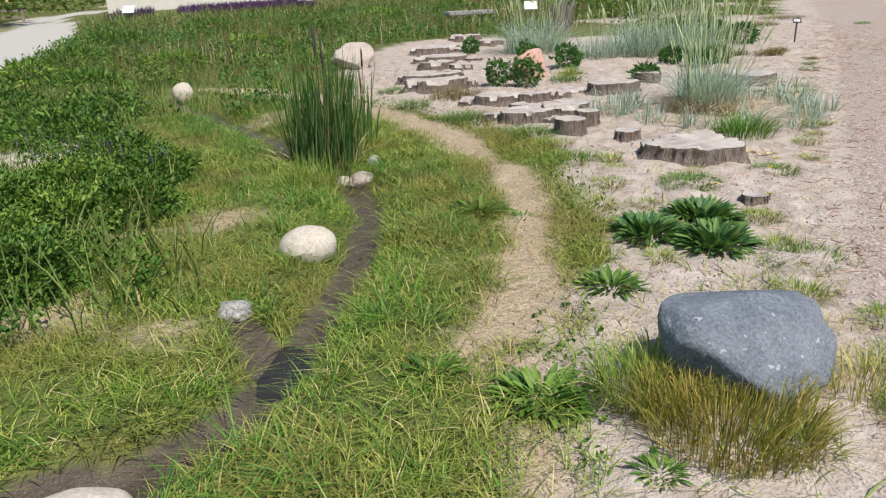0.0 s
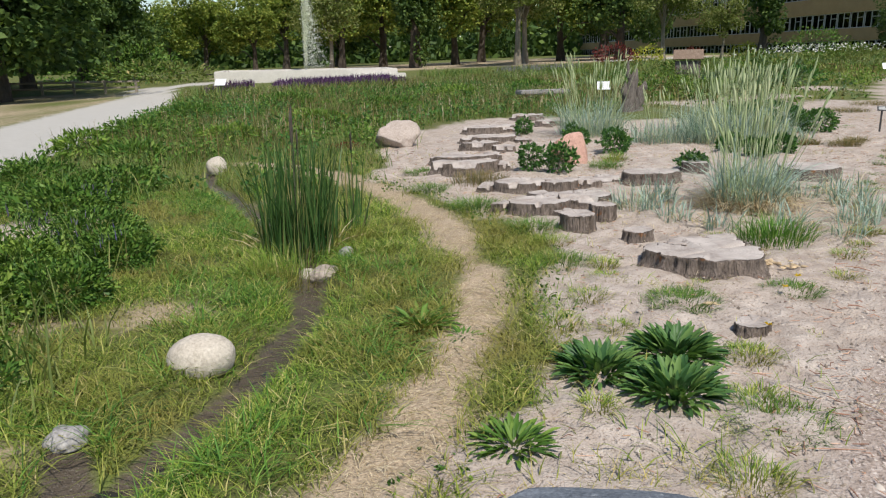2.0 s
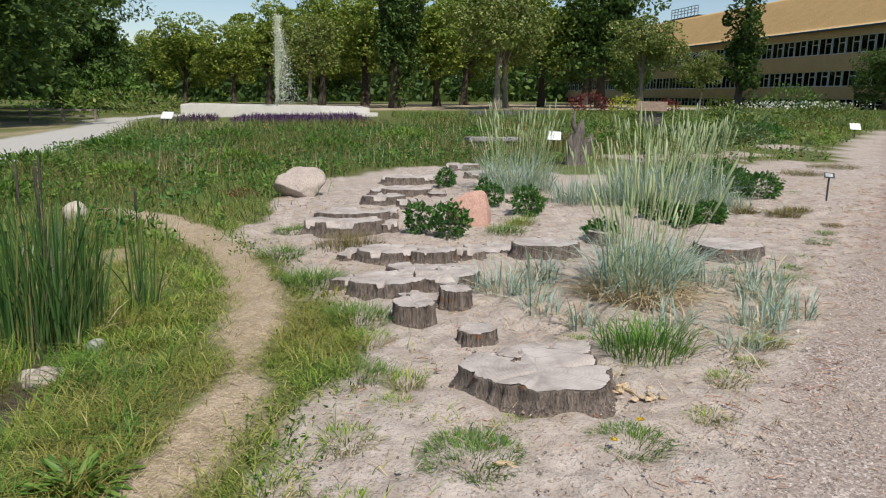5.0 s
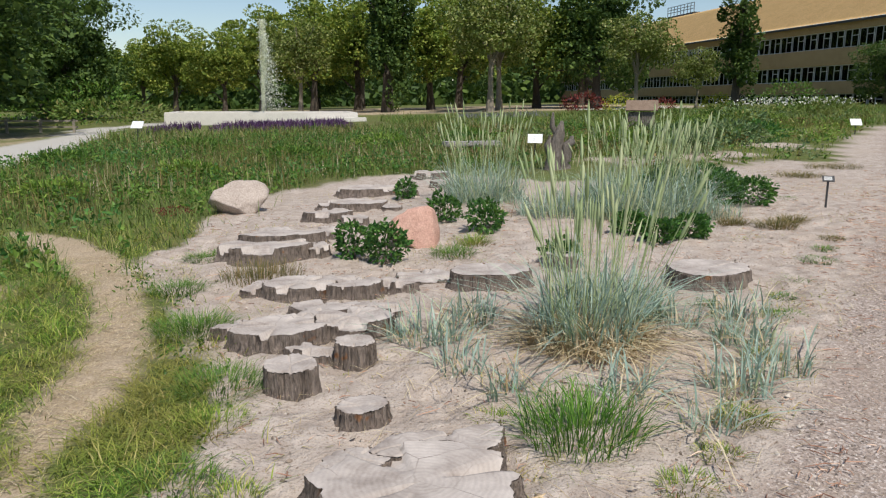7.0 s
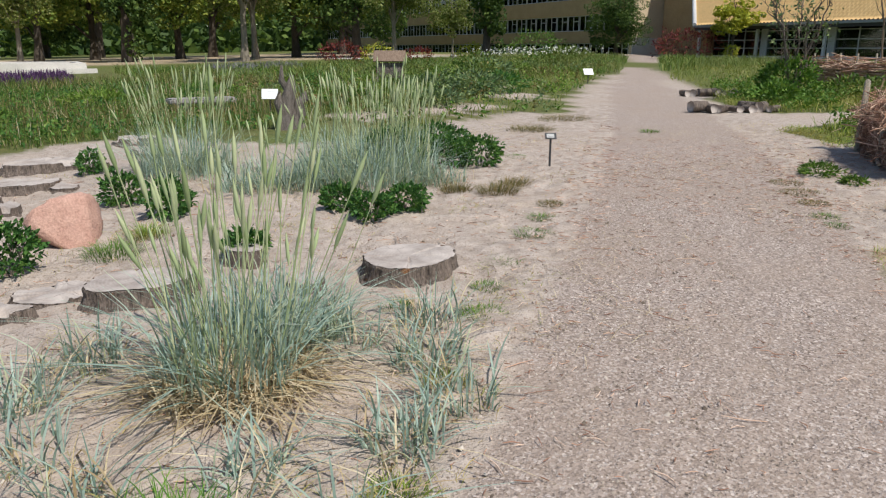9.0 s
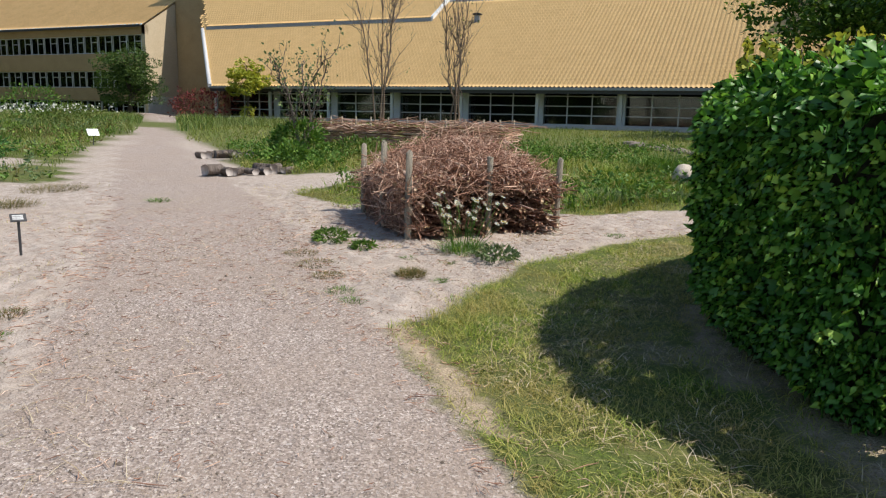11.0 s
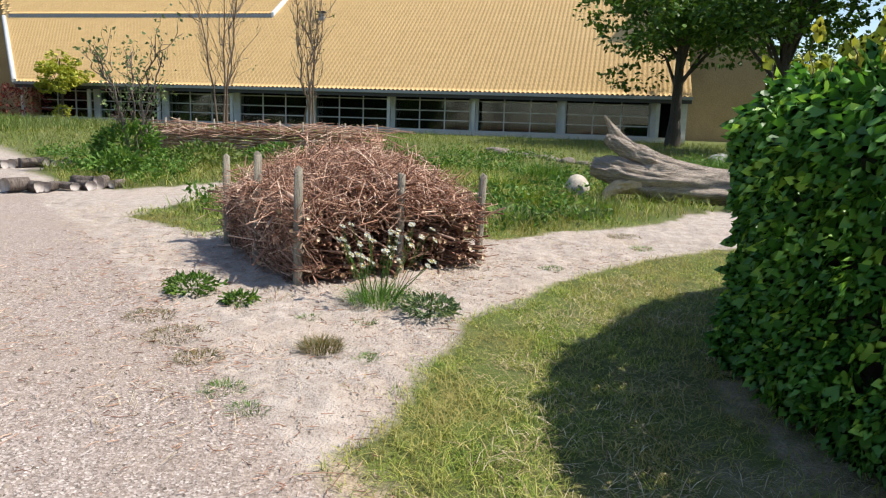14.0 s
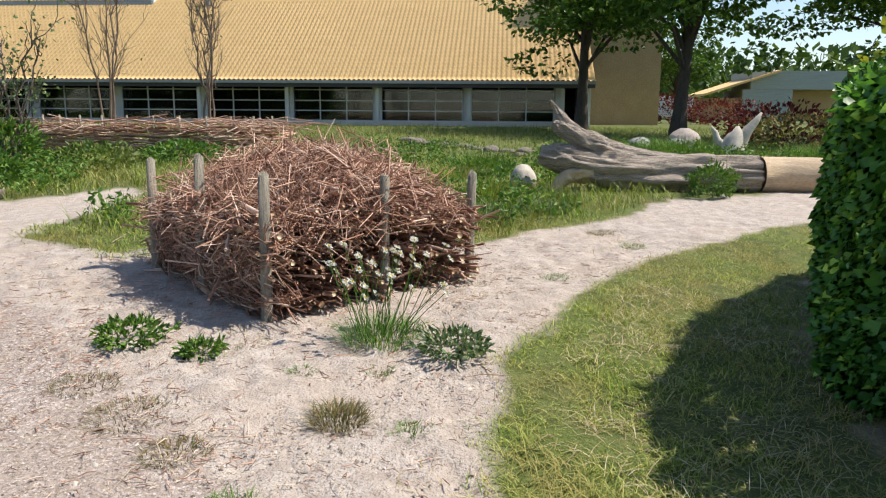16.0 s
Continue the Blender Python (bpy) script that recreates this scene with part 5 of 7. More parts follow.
part("floor_plinth", box_bm(EAVE_X + 0.1, EAVE_X + 12, HALL_S + 0.2, HALL_N - 0.2, 0.5, 1.3), M_CONCRETE, hall)
# back wall and soffit coloured near-black so the hall looks unlit behind glass
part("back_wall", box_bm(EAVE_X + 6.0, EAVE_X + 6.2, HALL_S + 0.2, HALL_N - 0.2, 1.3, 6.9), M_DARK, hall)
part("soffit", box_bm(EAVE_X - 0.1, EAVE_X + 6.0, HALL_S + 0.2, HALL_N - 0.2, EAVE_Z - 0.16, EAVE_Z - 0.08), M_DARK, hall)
part("end_wall", box_bm(EAVE_X + 0.5, EAVE_X + 6.0, HALL_S + 0.1, HALL_S + 0.4, 0.6, EAVE_Z - 0.17), M_FRAME, hall, "pale boarded end wall")
part("north_wall", box_bm(EAVE_X + 0.5, EAVE_X + 6.0, HALL_N - 0.4, HALL_N - 0.1, 0.6, EAVE_Z - 0.17), M_BRICK, hall)
col = box_bm(-0.09, 0.09, -0.09, 0.09, 0, EAVE_Z - 0.9 - 0.3, 0.02)
first = part("column", col, M_FRAME, hall, "grey concrete column")
post_mesh = first.data
first.location = (46.25, 3.13, 0.9)
for k in range(1, 9):
    o = part("column", post_mesh, None, hall, "grey concrete column")
    o.location = (46.25, 3.13 + 4.74 * k, 0.9)
win_y = list(np.arange(3.13, 41.0, 4.74)) + [40.7]
for a, b in zip(win_y[:-1], win_y[1:]):
    w = part("window", box_bm(-0.04, 0.04, a + 0.35, b - 0.05, 1.3, 1.36), M_FRAME, hall)
    w.location = (47.2, 0, 0)
    for zz in (1.82, 2.34, 2.9):
        part("glazing_bar", box_bm(-0.03, 0.03, a + 0.35, b - 0.05, zz, zz + 0.055), M_FRAME, w)
    for yy in np.linspace(a + 0.35, b - 0.1, 4):
        part("mullion", box_bm(-0.035, 0.035, yy, yy + 0.06, 1.36, EAVE_Z - 0.17), M_FRAME, w)
    pane = part("pane", box_bm(-0.008, 0.008, a + 0.35, b - 0.05, 1.36, EAVE_Z - 0.18), M_GLASS, w)
    pane.visible_shadow = False
    part("pier", box_bm(-0.12, 0.3, a - 0.1, a + 0.33, 1.25, EAVE_Z - 0.17), M_FRAME, w)
part("roof_vent", box_bm(53.0, 53.35, 24.0, 24.35, 7.9, 8.45, 0.06), M_ZINC, hall, "small grey roof vent")
part("vent_cap", box_bm(52.9, 53.45, 23.9, 24.45, 8.45, 8.56, 0.04), M_DARKMETAL, hall)

annex = tagged(new("brick_annex"), "tall yellow-brown brick block in shade", "building")
part("wall", box_bm(52.0, 64, -2.8, 1.5, 0.3, 13, 0.03), M_BRICK, annex)
part("roof", box_bm(51.8, 64.2, -3.0, 1.7, 13, 13.25, 0.03), M_ZINC, annex)
tower_block = tagged(new("connecting_block"), "tall brown brick connecting block", "building")
part("wall", box_bm(59.7, 76, 46, 58, 0.4, 15, 0.03), M_BRICK, tower_block)
part("roof", box_bm(59.5, 76.2, 45.8, 58.1, 15, 15.25), M_ZINC, tower_block)

# ---- the long brick building ----
wing = tagged(new("office_wing"), "three-storey yellow brick wing with window bands and orange-yellow tiled roof", "building")
WX, WY0, WY1 = 56.0, 58.1, 142.0
bands = ((0.4, 0.95), (2.4, 3.6), (5.15, 6.75), (8.4, 9.2))
for a, b in bands:
    part("wall_band", box_bm(WX, WX + 0.4, WY0, WY1, a, b), M_BRICK, wing)
# room shade behind the panes, put into the near-black wall and slabs
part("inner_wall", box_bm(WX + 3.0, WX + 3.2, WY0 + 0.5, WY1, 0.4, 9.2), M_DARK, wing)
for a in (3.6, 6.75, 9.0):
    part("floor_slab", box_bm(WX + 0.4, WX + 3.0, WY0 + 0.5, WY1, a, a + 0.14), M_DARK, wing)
bm = bmesh.new()
gable = [(WX, 0.4), (WX + 18, 0.4), (WX + 18, 9.2), (WX + 9, 14.8), (WX, 9.2)]
f = bm.faces.new([bm.verts.new((gx, WY0, z)) for gx, z in gable])
r = bmesh.ops.extrude_face_region(bm, geom=[f])
bmesh.ops.translate(bm, verts=[g for g in r["geom"] if isinstance(g, bmesh.types.BMVert)], vec=(0, 0.4, 0))
part("gable_wall", bm, M_PLASTER, wing, "sunlit pale yellow gable")
part("gable_base", box_bm(WX - 0.02, WX + 3.4, WY0 - 0.06, WY0 - 0.004, 0.5, 2.85), M_CONCRETE, wing, "pale grey concrete base panel")
tiled_roof("roof", WX - 0.4, 9.2, 0.62, 9.4, WY0 - 0.2, WY1, tile=0.5, course=0.6, parent=wing, material=M_ROOFFAR, wave=0.05)
part("gutter", box_bm(WX - 0.55, WX - 0.4, WY0, WY1, 9.0, 9.2), M_DARKMETAL, wing)
pane_me = frame_me = None
for zlo, zhi in ((0.95, 2.4), (3.6, 5.15), (6.75, 8.4)):
    zs = zhi - zlo
    fr = bmesh.new()
    for y0, y1, z0, z1 in ((0.12, 0.19, 0, zs), (0.98, 1.05, 0, zs), (0.19, 1.9, 0, 0.07), (0.19, 1.9, zs - 0.07, zs), (1.83, 1.9, 0.07, zs - 0.07), (0.19, 0.98, zs * 0.62, zs * 0.62 + 0.06)):
        box_bm(0.055, 0.10, y0, y1, z0, z1, bm=fr)
    frame_me = bpy.data.meshes.new("window_frame")
    fr.to_mesh(frame_me)
    frame_me.materials.append(M_FRAME)
    pb = box_bm(0.07, 0.085, 0.19, 1.83, 0.07, zs - 0.07)
    pane_me = bpy.data.meshes.new("pane")
    pb.to_mesh(pane_me)
    pane_me.materials.append(M_GLASS)
    for yy in np.arange(WY0 + 0.5, WY1 - 2, 1.9):
        w = part("window", frame_me, None, wing)
        w.location = (WX + 0.1, yy, zlo)
        p = part("pane", pane_me, None, w)
        p.visible_shadow = False
plant_room = tagged(new("roof_plant_room"), "dark grey metal-clad plant room on the roof", "plant room")
part("body", box_bm(67, 74, 113, 121.5, 12.9, 15.6, 0.05), M_DARKMETAL, plant_room)
for zz in (16.1, 16.55, 17.0):
    part("rail", box_bm(66.95, 67.05, 113, 121.5, zz, zz + 0.09), M_ZINC, plant_room, "grey metal rail")
for k in range(9):
    part("rail_post", box_bm(66.95, 67.05, 113 + k * 1.05, 113.1 + k * 1.05, 15.6, 17.1), M_ZINC, plant_room, "grey metal rail post")

# ---- shed, cars and hedge row in the distance ----
shed = tagged(new("wooden_shed"), "grey-blue boarded shed with a low yellow tiled roof", "shed")
part("wall", box_bm(71.5, 77, -17.4, -13.4, 1.4, 3.9, 0.02), M_PLANK, shed)
part("side_wall", box_bm(71.7, 77, -13.4, -10.8, 1.4, 3.2, 0.02), M_BRICK, shed)
part("upper_wall", box_bm(71.45, 77, -21.5, -14.0, 3.9, 5.4, 0.02), M_PLANK, shed)
part("open_bay", box_bm(73.0, 77, -21.5, -17.4, 1.4, 3.9, 0.02), M_BRICK, shed)
bm = bmesh.new()
f = bm.faces.new([bm.verts.new(p) for p in ((71.0, -10.2, 3.35), (77.5, -10.2, 3.35), (77.5, -16.2, 5.3), (71.0, -16.2, 5.3))])
r = bmesh.ops.extrude_face_region(bm, geom=[f])
bmesh.ops.translate(bm, verts=[g for g in r["geom"] if isinstance(g, bmesh.types.BMVert)], vec=(0, 0, 0.18))
bmesh.ops.recalc_face_normals(bm, faces=bm.faces)
part("roof", bm, M_ROOF, shed, "yellow tiled lean-to roof")


def vehicle(x, y, rz, length, width, height, paint, label, name):
    base = thing(name, x, y, float(base_height(x, y)), label, "car", "", rz)
    bm = box_bm(-length / 2, length / 2, -width / 2, width / 2, 0.3, height * 0.55, 0.12)
    part("body", bm, paint, base)
    bm = box_bm(-length * 0.3, length * 0.32, -width * 0.44, width * 0.44, height * 0.55, height, 0.15)
    part("cabin", bm, M_DARKMETAL if name == "car" else paint, base)
    for sx in (-0.32, 0.32):
        for sy in (-0.5, 0.5):
            bm = bmesh.new()
            bmesh.ops.create_cone(bm, cap_ends=True, segments=16, radius1=0.32, radius2=0.32, depth=0.2, matrix=Matrix.Translation((sx * length, sy * width * 0.9, 0.32)) @ Matrix.Rotation(radians(90), 4, "X"))
            part("wheel", bm, M_DARK, base)


vehicle(84, -10.8, 90, 5.4, 2.0, 2.5, M_CARPAINT, "white delivery van parked beyond the shed", "van")
vehicle(82, -14.8, 90, 4.3, 1.8, 1.5, M_BLUEPAINT, "small blue car parked beside the hedge row", "car")

# ---- fountain ----
basin = thing("fountain_basin", 0, 0, 0, "low white concrete fountain basin", "fountain")
for x0, x1, y0, y1, nm in ((-3.9, 7.8, 50.0, 50.5, "basin_wall"), (-3.9, 7.8, 55.5, 56.0, "basin_wall"), (-3.9, -3.4, 50.5, 55.5, "basin_wall"), (7.3, 7.8, 50.5, 55.5, "basin_wall")):
    part(nm, box_bm(x0, x1, y0, y1, -0.2, 0.86, 0.04), M_CONCRETE, basin)
part("ledge", box_bm(4.8, 8.3, 49.6, 49.99, -0.2, 0.56, 0.03), M_CONCRETE, basin)
part("water", box_bm(-3.4, 7.3, 50.5, 55.5, 0.3, 0.52), M_WATER, basin)
part("nozzle", np_mesh("nozzle", *tubes(np.array([[(1.9, 52.5, 0.4), (1.9, 52.5, 0.8), (1.9, 52.5, 0.95)]]), np.array([[0.08, 0.06, 0.04]]), 10, True)), M_ZINC, basin)
n = 9000
s = U(0, 1, n) ** 0.85
drop = U(0, 1, n) < 0.35
hx = np.where(drop, 0.1 + np.abs(rng.normal(0, 0.62, n)) * (1.2 - s), rng.normal(0, 0.06, n) * (1 + s) + 0.15 * s)
c = np.stack([1.9 + hx, 52.5 + np.where(drop, rng.normal(0, 0.25, n), rng.normal(0, 0.07, n)), 0.9 + s * np.where(drop, 4.9, 5.75)], 1)
e = U(0.012, 0.035, n)[:, None]
d1, d2 = rng.normal(0, 1, (n, 3)), rng.normal(0, 1, (n, 3))
v = np.stack([c - d1 * e, c + d2 * e, c + d1 * e + np.array([0, 0, 0.05])], 1).reshape(-1, 3)
tagged(part("fountain_jet", np_mesh("fountain_jet", v, (np.arange(n) * 3)[:, None] + np.arange(3)), M_SPRAY), "tall white jet of fountain spray", "water jet", kind="stuff")


def spikes(name, x, y, h, material, label, w=(0.02, 0.045)):
    n = len(x)
    v, f = blades(rooted(x, y), U(*h, n), U(0.05, 0.5, n), U(*w, n), 2)
    tagged(part(name, np_mesh(name, v, f), material), label, "flowers", kind="stuff")


x, y = scatter(-3.0, 6.4, 36, 45, 95)
k = (fbm(x, y, 2.0, 80) > 0.5) & (np.abs(x + 0.55) > 0.6) & (y > 30 - 0.4 * x) & (zones(x, y)[4] < 0.1)
spikes("purple_salvia", x[k], y[k], (0.25, 0.56), M_PURPLE, "dark purple flowering sage bed before the fountain", (0.04, 0.085))
x, y = scatter(-4, 13, 12, 36, 40)
k = grassy(x, y) & (fbm(x, y, 3.0, 130) > 0.42) & ((x < 2.0 + 0.25 * (y - 9)) | (y > 16.5))
spikes("meadow_seed_heads", x[k], y[k], (0.3, 0.62), M_HEATH, "brownish seed heads over the meadow", (0.006, 0.016))
x, y = scatter(-4, 13, 14, 36, 14)
k = grassy(x, y) & (fbm(x, y, 2.0, 134) > 0.5) & ((x < 2.0 + 0.25 * (y - 9)) | (y > 16.5))
spikes("pale_grass_heads", x[k], y[k], (0.3, 0.55), M_DEAD, "pale dry grass heads in the meadow", (0.008, 0.018))
x, y = scatter(13, 18, 42.5, 45, 60)
spikes("lavender_bed", x, y, (0.4, 0.7), M_LAVENDER, "grey-violet lavender bed")

# ---- stones ----
rock(1.85, 2.0, 0.375, 0.27, 0.31, M_BLUESTONE, "blue-grey granite boulder with pale flecks in dry grass", -16, 3, lumps=0.24, facet=0.34, sink=0.18, name="boulder", detail=5, flat=0.55)
rock(0.56, 4.06, 0.17, 0.15, 0.13, M_WHITESTONE, "smooth pale round boulder beside the ditch", 10, 5, lumps=0.06, sink=0.18)
rock(-0.06, 11.3, 0.15, 0.14, 0.17, M_WHITESTONE, "pale upright stone in the meadow", 0, 6, lumps=0.1, sink=0.1)
rock(0.09, 3.42, 0.09, 0.08, 0.05, M_GREYSTONE, "small grey stone at the pool's edge", 0, 7, lumps=0.3)
rock(-0.48, 2.02, 0.2, 0.14, 0.1, M_WHITESTONE, "pale flat stone beside the ditch", 0, 9, lumps=0.12, sink=0.1)
rock(1.24, 5.62, 0.12, 0.09, 0.07, M_BEIGESTONE, "small pale stones at the reeds", 30, 10, name="stone")
rock(1.12, 5.75, 0.07, 0.06, 0.05, M_WHITESTONE, "small pale stones at the reeds", 0, 11, name="stone")
rock(1.42, 5.95, 0.06, 0.05, 0.05, M_GREYSTONE, "small pale stones at the reeds", 0, 12, name="stone")
rock(2.70, 12.65, 0.40, 0.32, 0.28, M_BEIGESTONE, "large angular beige-pink boulder", 15, 14, lumps=0.35, facet=0.34, sink=0.12)
rock(4.66, 9.66, 0.36, 0.28, 0.29, M_PINKSTONE, "pink granite boulder set on its corner", 40, 17, lumps=0.3, facet=0.42, sink=0.12)
rock(20.5, 5.7, 0.28, 0.22, 0.28, M_WHITESTONE, "whitish boulder in green grass by the log", 0, 19, lumps=0.15)
rock(31.4, 0.5, 0.55, 0.5, 0.45, M_BEIGESTONE, "round pale field boulder in grass", 0, 20, lumps=0.15)
rock(30.6, 2.0, 0.4, 0.35, 0.28, M_GREYSTONE, "grey field boulder in grass", 0, 21, lumps=0.15)
rock(29.5, 1.1, 0.35, 0.3, 0.3, M_GREYSTONE, "grey field boulder in grass", 40, 22, lumps=0.15)
for i in range(16):
    t = i / 15
    rock(27.5 + 5.5 * t + U(-0.4, 0.4), 5.4 + 4.2 * t + U(-0.3, 0.3), U(0.18, 0.36), U(0.15, 0.28), U(0.07, 0.15), M_DRYSTONE, "brown-grey stones of a low dry wall", U(0, 180), 30 + i, lumps=0.2, name="wall_stone", group="low stone row", detail=3)

# ---- stumps ----
S = [(3.83, 4.86, 0.74, 0.52, 0.15, "wide fluted grey stump sawn level", 1, 0.2), (3.37, 6.13, 0.30, 0.28, 0.19, "small round stump with ridged bark", 2, 0.04),
     (3.73, 6.45, 0.24, 0.22, 0.18, "small round stump with orange rotten side", 3, 0.06), (3.70, 5.66, 0.25, 0.22, 0.11, "low pale sawn stump", 4, 0.08),
     (3.30, 6.93, 0.54, 0.42, 0.15, "broad split stump with dark bark", 5, 0.12), (3.78, 7.0, 0.46, 0.36, 0.16, "broad split stump with dark bark", 6, 0.1),
     (3.62, 7.48, 0.48, 0.3, 0.08, "low flat cracked grey stump", 7, 0.12), (3.45, 8.03, 0.54, 0.38, 0.15, "knotty stump with a round knot", 8, 0.12),
     (3.86, 7.96, 0.40, 0.34, 0.14, "rotting pale split stump", 9, 0.12), (4.48, 8.28, 0.48, 0.34, 0.06, "low flat stump sunk in sand", 10, 0.1),
     (3.17, 9.45, 0.82, 0.5, 0.2, "row of old brown stumps behind dry heather", 11, 0.1), (3.3, 10.2, 0.85, 0.5, 0.16, "old grey weathered sawn stump", 12, 0.12),
     (3.85, 11.5, 0.58, 0.44, 0.16, "old grey weathered sawn stump", 13, 0.1), (4.25, 12.4, 0.86, 0.5, 0.14, "wide old grey weathered stump", 14, 0.14),
     (4.6, 13.8, 1.0, 0.55, 0.16, "wide old grey weathered stump", 15, 0.14), (5.95, 15.8, 0.7, 0.5, 0.16, "old grey weathered sawn stump", 16, 0.12), (5.96, 14.35, 0.5, 0.4, 0.14, "old grey weathered sawn stump", 17, 0.1),
     (4.95, 7.98, 0.6, 0.42, 0.17, "stump half hidden by blue-green grass", 18, 0.08), (6.62, 7.55, 0.66, 0.52, 0.17, "broad grey stump at the path's edge", 19, 0.07),
     (5.9, 7.6, 0.3, 0.24, 0.10, "small broken stump in sand", 24, 0.1), (3.42, 3.7, 0.22, 0.18, 0.07, "low reddish stump in sand", 20, 0.09), (5.7, 8.35, 0.3, 0.26, 0.16, "small dark stump in sand", 22, 0.05)]
for x, y, w, d, h, label, seed, lobes in S:
    stump(x, y, w * (1.0 if w < 0.35 else 1.06), d * (1.0 if w < 0.35 else 1.12), h * 0.76, label, seed, lobes, rz=(seed * 47) % 360 if w < 0.35 else -12 + (seed * 13) % 25, hollow=0.012, broken=0.0 if w < 0.35 else (0.1 if seed in (1, 19, 18) else 0.3))
for i, (x, y, w) in enumerate(((3.62, 5.12, 0.3), (3.85, 5.2, 0.34), (4.1, 5.16, 0.36), (3.5, 5.05, 0.2))):
    stump(x, y, w, w * 0.6, 0.09, "small cracked root slab behind the wide stump", 40 + i, 0.16, rz=i * 20)
for i, (x, y, w) in enumerate(((3.5, 7.22, 0.42), (3.95, 7.3, 0.36), (3.06, 7.12, 0.34), (3.72, 8.2, 0.4), (3.15, 8.2, 0.36), (3.62, 9.5, 0.42), (3.75, 10.4, 0.5), (4.15, 11.2, 0.5), (4.7, 12.2, 0.5), (5.1, 13.6, 0.5), (3.5, 6.55, 0.3), (4.2, 8.0, 0.3))):
    stump(x, y, w, w * 0.6, U(0.05, 0.09), "low rotten slab of old stump in sand", 60 + i, 0.2, rz=-20 + i * 17, broken=0.55, group="rotten slabs between stumps")


def chips(x, y, n, spreadr, label):
    for i in range(n):
        a, q = U(0, 6.28), spreadr * math.sqrt(U(0, 1))
        px, py = x + math.cos(a) * q, y + math.sin(a) * q
        ob = rock(px, py, U(0.025, 0.07), U(0.012, 0.03), U(0.008, 0.016), M_CHIP, label, U(0, 180), 60 + i, name="wood_chip", lumps=0.7, facet=0.5, detail=2, group="wood chips by the stump")
        ob["category"] = "wood chip"


chips(4.32, 4.72, 12, 0.14, "pale fresh wood chip on sand")
chips(3.44, 4.1, 2, 0.04, "pale fresh wood chip on sand")

# ---- green things in the sand garden ----
tuft(1.62, 1.74, 0.30, 0.19, 2000, M_DRYGRASS, "dry yellow-green grass grown against the boulder", width=(0.003, 0.006), lean=(0.2, 1.0))
tuft(1.48, 2.0, 0.19, 0.24, 650, M_LAWN, "dry yellow-green grass grown against the boulder")
tuft(2.2, 1.72, 0.17, 0.18, 260, M_DRYLAWN, "dry yellow-green grass grown against the boulder")
for x, y, r, n in ((2.45, 3.45, 0.24, 190), (2.89, 3.55, 0.25, 190), (2.68, 3.15, 0.25, 200)):
    rosette(x, y, r, int(n * 1.15), M_ROSETTE, "dense dark green mound of long leaves in sand", "leafy_mound", 0.86, 0.23, "plant", "dark leafy mounds", (0.36, 0.62))
for x, y, r, n in ((1.73, 4.3, 0.24, 70), (1.92, 4.05, 0.12, 25), (1.10, 2.12, 0.23, 60), (0.78, 2.45, 0.18, 45), (1.12, 2.06, 0.16, 40), (1.7, 4.25, 0.2, 30), (1.86, 2.9, 0.2, 90), (1.25, 1.6, 0.11, 50), (0.6, 5.0, 0.14, 20), (1.35, 3.4, 0.1, 20)):
    rosette(x, y, r, int(n * 1.5), M_DOCK, "spreading clump of green weed leaves", "weed_clump", 0.62, 0.21, "weed", "weeds in the grass", (0.26, 0.55))
